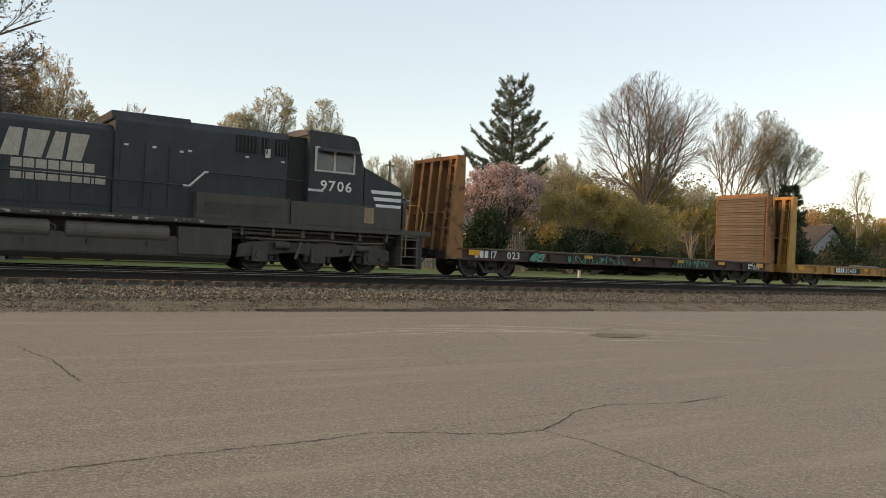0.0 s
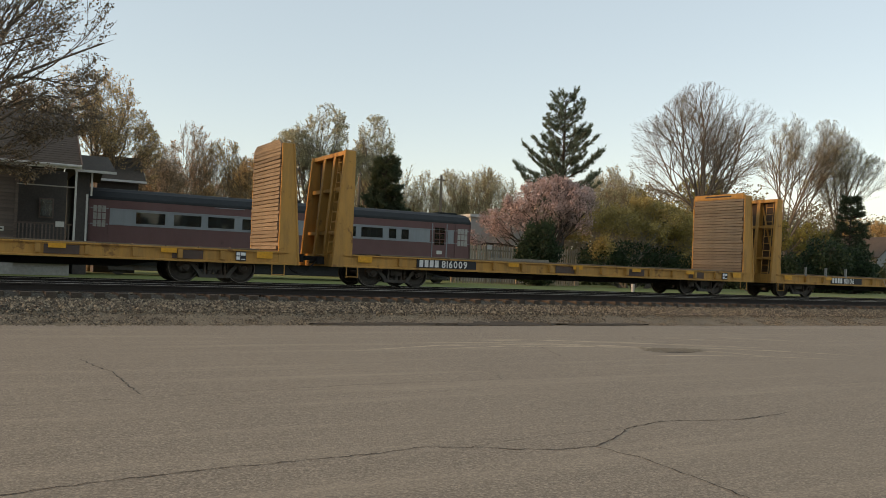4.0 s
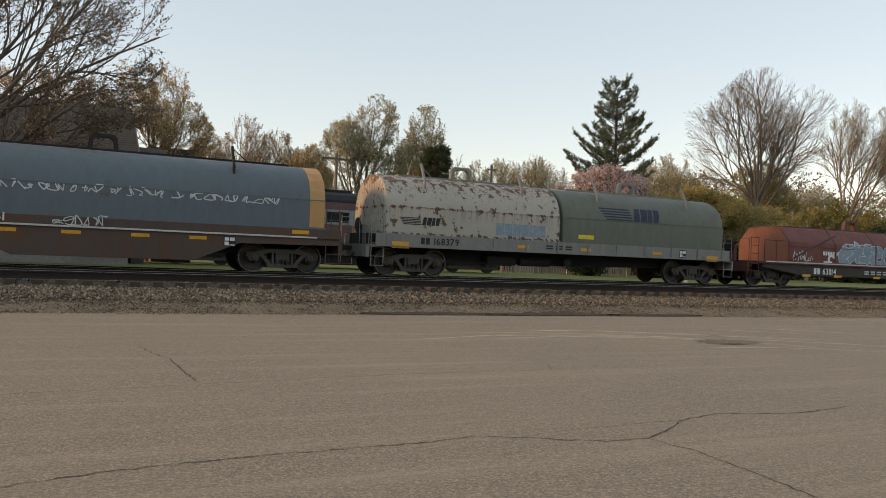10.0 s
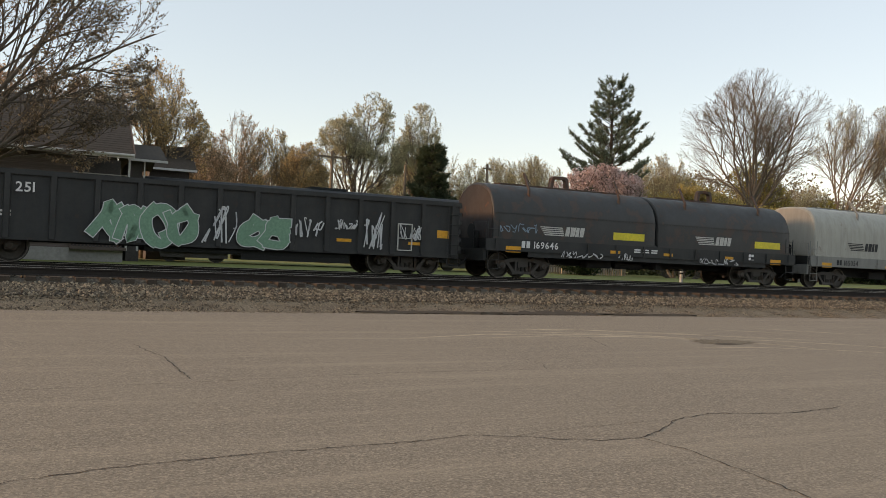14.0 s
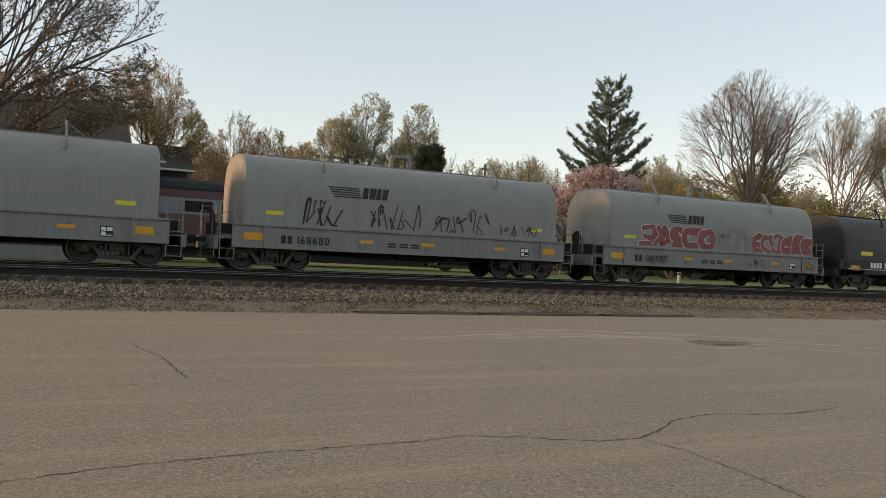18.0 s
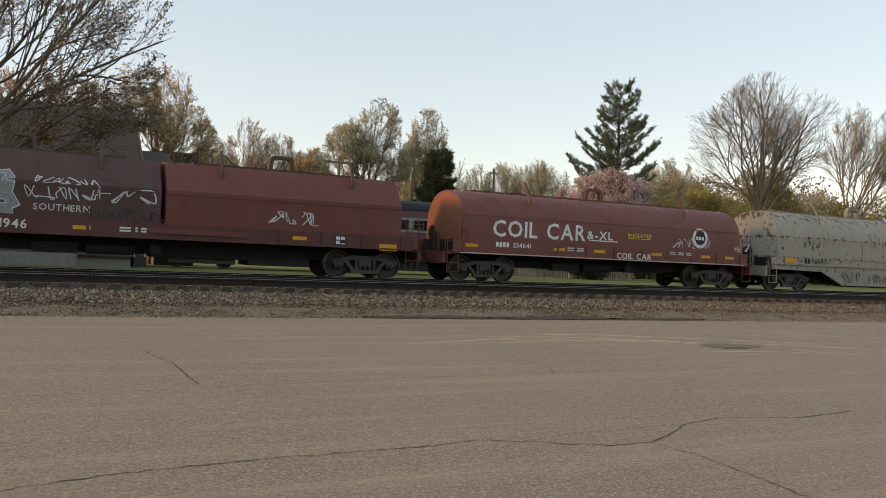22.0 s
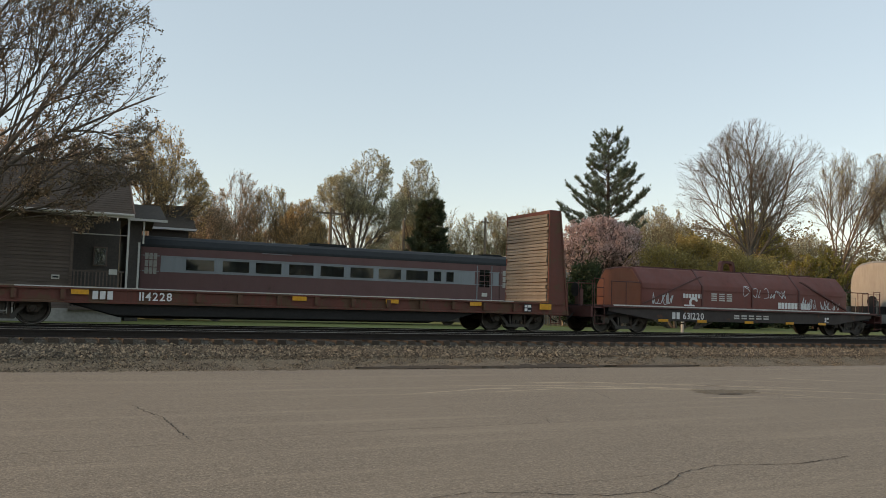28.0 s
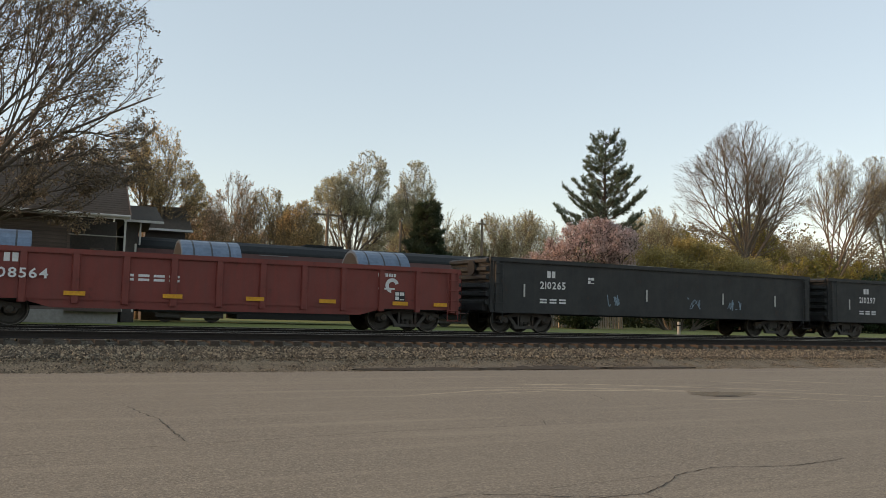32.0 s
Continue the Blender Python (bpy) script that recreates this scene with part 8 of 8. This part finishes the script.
# ---------------------------------------------------------------- the old railway coach beside the station
M_COACH = paint("coach_maroon", (0.128, 0.057, 0.057), 0.05, 0.2, 0.6, (0.06, 0.035, 0.03))
M_COACHBAND = paint("coach_band_grey_blue", (0.22, 0.245, 0.27), 0.05, 0.2, 0.55)
M_COACHGLASS = glass("coach_window_glass", (0.13, 0.145, 0.145))
M_COACHROOF = plain("coach_roof_black", (0.012, 0.016, 0.018), 0.8, 0, 0.3, 4)
M_CURTAIN = plain("curtain_grey", (0.20, 0.20, 0.19), 0.9)
M_INSIDE = plain("coach_inside", (0.05, 0.045, 0.04), 0.9)
co = thing("passenger_coach", "old maroon passenger coach with grey window band", "railway coach")
CX0, CX1, CY = 4.15, 24.6, 41.0
WIN = [(6.23, 7.63), (7.96, 9.33), (9.58, 10.95), (11.27, 12.62), (12.92, 14.26), (14.54, 15.9), (16.12, 17.49), (17.72, 19.07), (19.37, 19.89), (20.13, 20.66)]
ROOFP = [(CY, 3.98), (CY + 0.04, 4.12), (CY + 0.30, 4.38), (CY + 0.75, 4.54), (CY + 1.5, 4.62), (CY + 2.25, 4.54), (CY + 2.7, 4.38), (CY + 2.96, 4.12), (CY + 3.0, 3.98)]
part("lower_side", G().box(CX0, CX1, CY, CY + 0.06, 1.30, 2.85), M_COACH, co)
part("upper_side", G().box(CX0, CX1, CY, CY + 0.06, 3.58, 3.98), M_COACH, co)
part("letter_rail", G().box(CX0, CX1, CY - 0.02, CY, 3.56, 3.60).box(CX0, CX1, CY - 0.02, CY, 2.83, 2.87), M_COACHBAND, co)
edges = [CX0 + 0.95] + [v for w in WIN for v in w] + [21.95]
for a, b in zip(edges[0::2], edges[1::2]):
    part("band_panel", G().box(a, b, CY + 0.004, CY + 0.06, 2.87, 3.56), M_COACHBAND, co)
for a, b in WIN:
    part("band_above", G().box(a, b, CY + 0.004, CY + 0.06, 3.50, 3.56), M_COACHBAND, co)
    part("band_below", G().box(a, b, CY + 0.004, CY + 0.06, 2.87, 2.93), M_COACHBAND, co)
    w = part("window_frame", G().box(a, b, CY - 0.012, CY + 0.02, 3.48, 3.51).box(a, b, CY - 0.012, CY + 0.02, 2.92, 2.95).box(a, a + 0.035, CY - 0.012, CY + 0.02, 2.95, 3.48).box(b - 0.035, b, CY - 0.012, CY + 0.02, 2.95, 3.48), M_COACHBAND, co)
    part("pane", G().box(a + 0.03, b - 0.03, CY + 0.03, CY + 0.04, 2.93, 3.50), M_COACHGLASS, w).visible_shadow = False
    if b - a > 1:
        part("curtain", G().box(a + 0.45, a + 0.68, CY + 0.12, CY + 0.15, 2.9, 3.5), M_CURTAIN, w)
part("inside", G().box(CX0 + 0.1, CX1 - 0.1, CY + 0.5, CY + 2.9, 1.3, 3.95), M_INSIDE, co)
part("roof", G().prism(ROOFP, CX0 - 0.05, CX1 + 0.05, 'x'), M_COACHROOF, co, "", 0.03)
part("roof_vent", G().box(12.6, 14.6, CY + 0.9, CY + 2.1, 4.55, 4.70), M_COACHROOF, co, "", 0.03)
part("roof_vent", G().box(22.9, 24.2, CY + 0.9, CY + 2.1, 4.5, 4.66), M_COACHROOF, co, "", 0.03)
part("drip_rail", G().box(9.9, 11.4, CY - 0.03, CY, 3.93, 3.96), M_COACHBAND, co)


def coach_door(x0, x1, panes, grey=False):
    d = part("door", G().box(x0, x1, CY - 0.015, CY + 0.05, 1.35, 3.88), M_COACH, co, "maroon coach door with small panes", 0.01)
    part("door_frame", G().box(x0 - 0.05, x0, CY - 0.03, CY + 0.05, 1.35, 3.92).box(x1, x1 + 0.05, CY - 0.03, CY + 0.05, 1.35, 3.92), M_COACHBAND if grey else M_COACH, d)
    w = (x1 - x0 - 0.2) / panes
    for i in range(panes):
        for j in range(3):
            a = x0 + 0.1 + i * w
            part("pane", G().box(a + 0.02, a + w - 0.02, CY - 0.025, CY - 0.018, 2.72 + j * 0.34, 3.02 + j * 0.34), M_CONC if not grey else M_COACHGLASS, d)


coach_door(CX0 + 0.12, CX0 + 0.9, 3)
part("end_panel", G().box(CX0, CX0 + 0.95, CY + 0.002, CY + 0.06, 2.85, 3.58), M_COACH, co)
coach_door(22.12, 23.0, 2, True)
part("notice", G().box(22.4, 22.75, CY - 0.03, CY - 0.02, 2.2, 2.4), M_TRIM, co)
part("band_panel", G().box(23.1, 23.5, CY + 0.004, CY + 0.06, 2.2, 3.56), M_COACHBAND, co)
part("end_panel", G().box(21.95, 24.6, CY + 0.01, CY + 0.06, 2.85, 3.58), M_COACH, co)
coach_door(23.62, 24.5, 3)
part("end_wall", G().box(CX1 - 0.06, CX1, CY, CY + 3.0, 1.3, 3.98), M_COACH, co)
part("end_wall", G().box(CX0, CX0 + 0.06, CY, CY + 3.0, 1.3, 3.98), M_COACH, co)
part("underframe", G().box(CX0 + 0.3, CX1 - 0.3, CY + 0.3, CY + 2.7, 1.0, 1.3).box(9, 19, CY + 0.2, CY + 2.8, 0.75, 1.0), M_DARK, co)
for x in (6.8, 21.8):
    bg = part("truck", G().box(x - 1.6, x + 1.6, CY + 0.45, CY + 0.6, 0.75, 1.0), M_TRUCK, co)
    for d in (-1.1, 1.1):
        part("wheel", G().tube((x + d, CY + 0.7, 0.98), (x + d, CY + 0.85, 0.98), 0.45, n=20), M_WHEEL, bg)
part("steps", G().box(22.2, 22.95, CY - 0.4, CY, 0.9, 1.0).box(22.2, 22.95, CY - 0.2, CY, 1.15, 1.25), M_DARK, co)

# ---------------------------------------------------------------- fence, shed, poles, far house
M_FENCE = wood("fence_wood_grey", (0.30, 0.26, 0.20), (14.0, 14.0, 0.6))
fe = thing("picket_fence", "weathered grey wooden picket fence", "fence", at=(0, 46, GZ))
pk = G().prism([(-0.055, 0.0), (0.055, 0.0), (0.055, 2.45), (0.0, 2.58), (-0.055, 2.45)], -0.015, 0.015).mesh("picket", M_FENCE)
rr = random.Random(8)
for x in span(26.4, 36.5, 0.20):
    o = part("picket", pk, None, fe)
    o.location, o.rotation_euler = (x, 0, rr.uniform(-0.04, 0.04)), (0, rr.uniform(-0.012, 0.012), 0)
for z in (0.5, 1.4, 2.2):
    part("rail", G().box(26.3, 36.6, 0.02, 0.08, z - 0.05, z + 0.05), M_FENCE, fe)
for x in span(26.4, 36.4, 2.5):
    part("post", G().box(x - 0.06, x + 0.06, 0.08, 0.2, 0, 2.6), M_FENCE, fe)
part("notice", G().box(28.9, 29.25, -0.05, -0.03, 2.25, 2.55), M_TRIM, fe, "small blank white notice")
sh = thing("white_shed", "small white flat-roofed building behind the fence", "building", at=(0, 0, GZ))
part("wall", G().box(31.2, 37.0, 52.0, 56.0, -0.2, 4.75), plain("shed_white", (0.42, 0.41, 0.39), 0.7, 0, 0.1), sh)
part("roof", G().box(31.0, 37.2, 51.8, 56.2, 4.75, 4.95), M_TRIM, sh, "", 0.01)
part("door", G().box(33.0, 34.0, 51.95, 52.0, 0.0, 2.1), M_COACHBAND, sh)
M_POLE = wood("pole_wood", (0.22, 0.17, 0.125), (14.0, 14.0, 0.5))
for x, y, h, arm in ((17.0, 52, 7.4, 1.0), (33.0, 60, 8.6, 0.35), (24.8, 58, 7.6, 0.0)):
    po = thing("utility_pole", "weathered wooden utility pole", "pole", at=(x, y, GZ))
    part("pole", G().tube((0, 0, -0.2), (0, 0, h), 0.14, 0.10, 9), M_POLE, po)
    if arm:
        part("crossarm", G().box(-arm, arm, -0.05, 0.05, h - 0.45, h - 0.33), M_POLE, po)
        for s in (-0.85, -0.4, 0.4, 0.85):
            part("insulator", G().tube((s * arm, 0, h - 0.33), (s * arm, 0, h - 0.18), 0.04, n=6), M_TRIM, po)
bo = thing("marker_post", "short white marker post on the lawn", "post", at=(28.2, 31.2, 0.50))
part("post", G().tube((0, 0, -0.1), (0, 0, 0.72), 0.085, n=10), M_TRIM, bo)
part("band", G().tube((0, 0, 0.5), (0, 0, 0.58), 0.089, n=10), M_DARK, bo)
ho = thing("far_house", "far grey gabled house among trees", "house", at=(111, 70, GZ))
M_SIDING = plain("siding_blue_grey", (0.24, 0.25, 0.27), 0.8, 0, 0.12)
part("wall", G().prism([(-4, 0), (4, 0), (4, 4.8), (0, 7.4), (-4, 4.8)], 0, 9, 'y'), M_SIDING, ho)
part("roof", G().prism([(-4.5, 4.6), (0, 7.55), (4.5, 4.6), (4.5, 4.75), (0, 7.75), (-4.5, 4.75)], -0.5, 9.4, 'y'), M_SHINGLE, ho)
for z in (1.2, 4.2):
    wn_ = part("window", G().box(-0.5, 0.5, -0.06, 0.0, z, z + 1.3), M_TRIM, ho)
    part("pane", G().box(-0.4, 0.4, -0.08, -0.065, z + 0.1, z + 1.2), GLASS, wn_)


# ---------------------------------------------------------------- the train runs to the left at a nearly even pace
def motions():
    for car, u in TRAIN:
        rows = [(t, (u - running(t)) * math.cos(math.atan(SLANT))) for t in (0, 4, 8, 12, 16, 20, 24, 28, 32)]
        walk(car, [(t, pose(x, FAR_Y + SLANT * x, RAIL_Z, 0, 0, math.degrees(math.atan(SLANT)))) for t, x in rows])


motions()
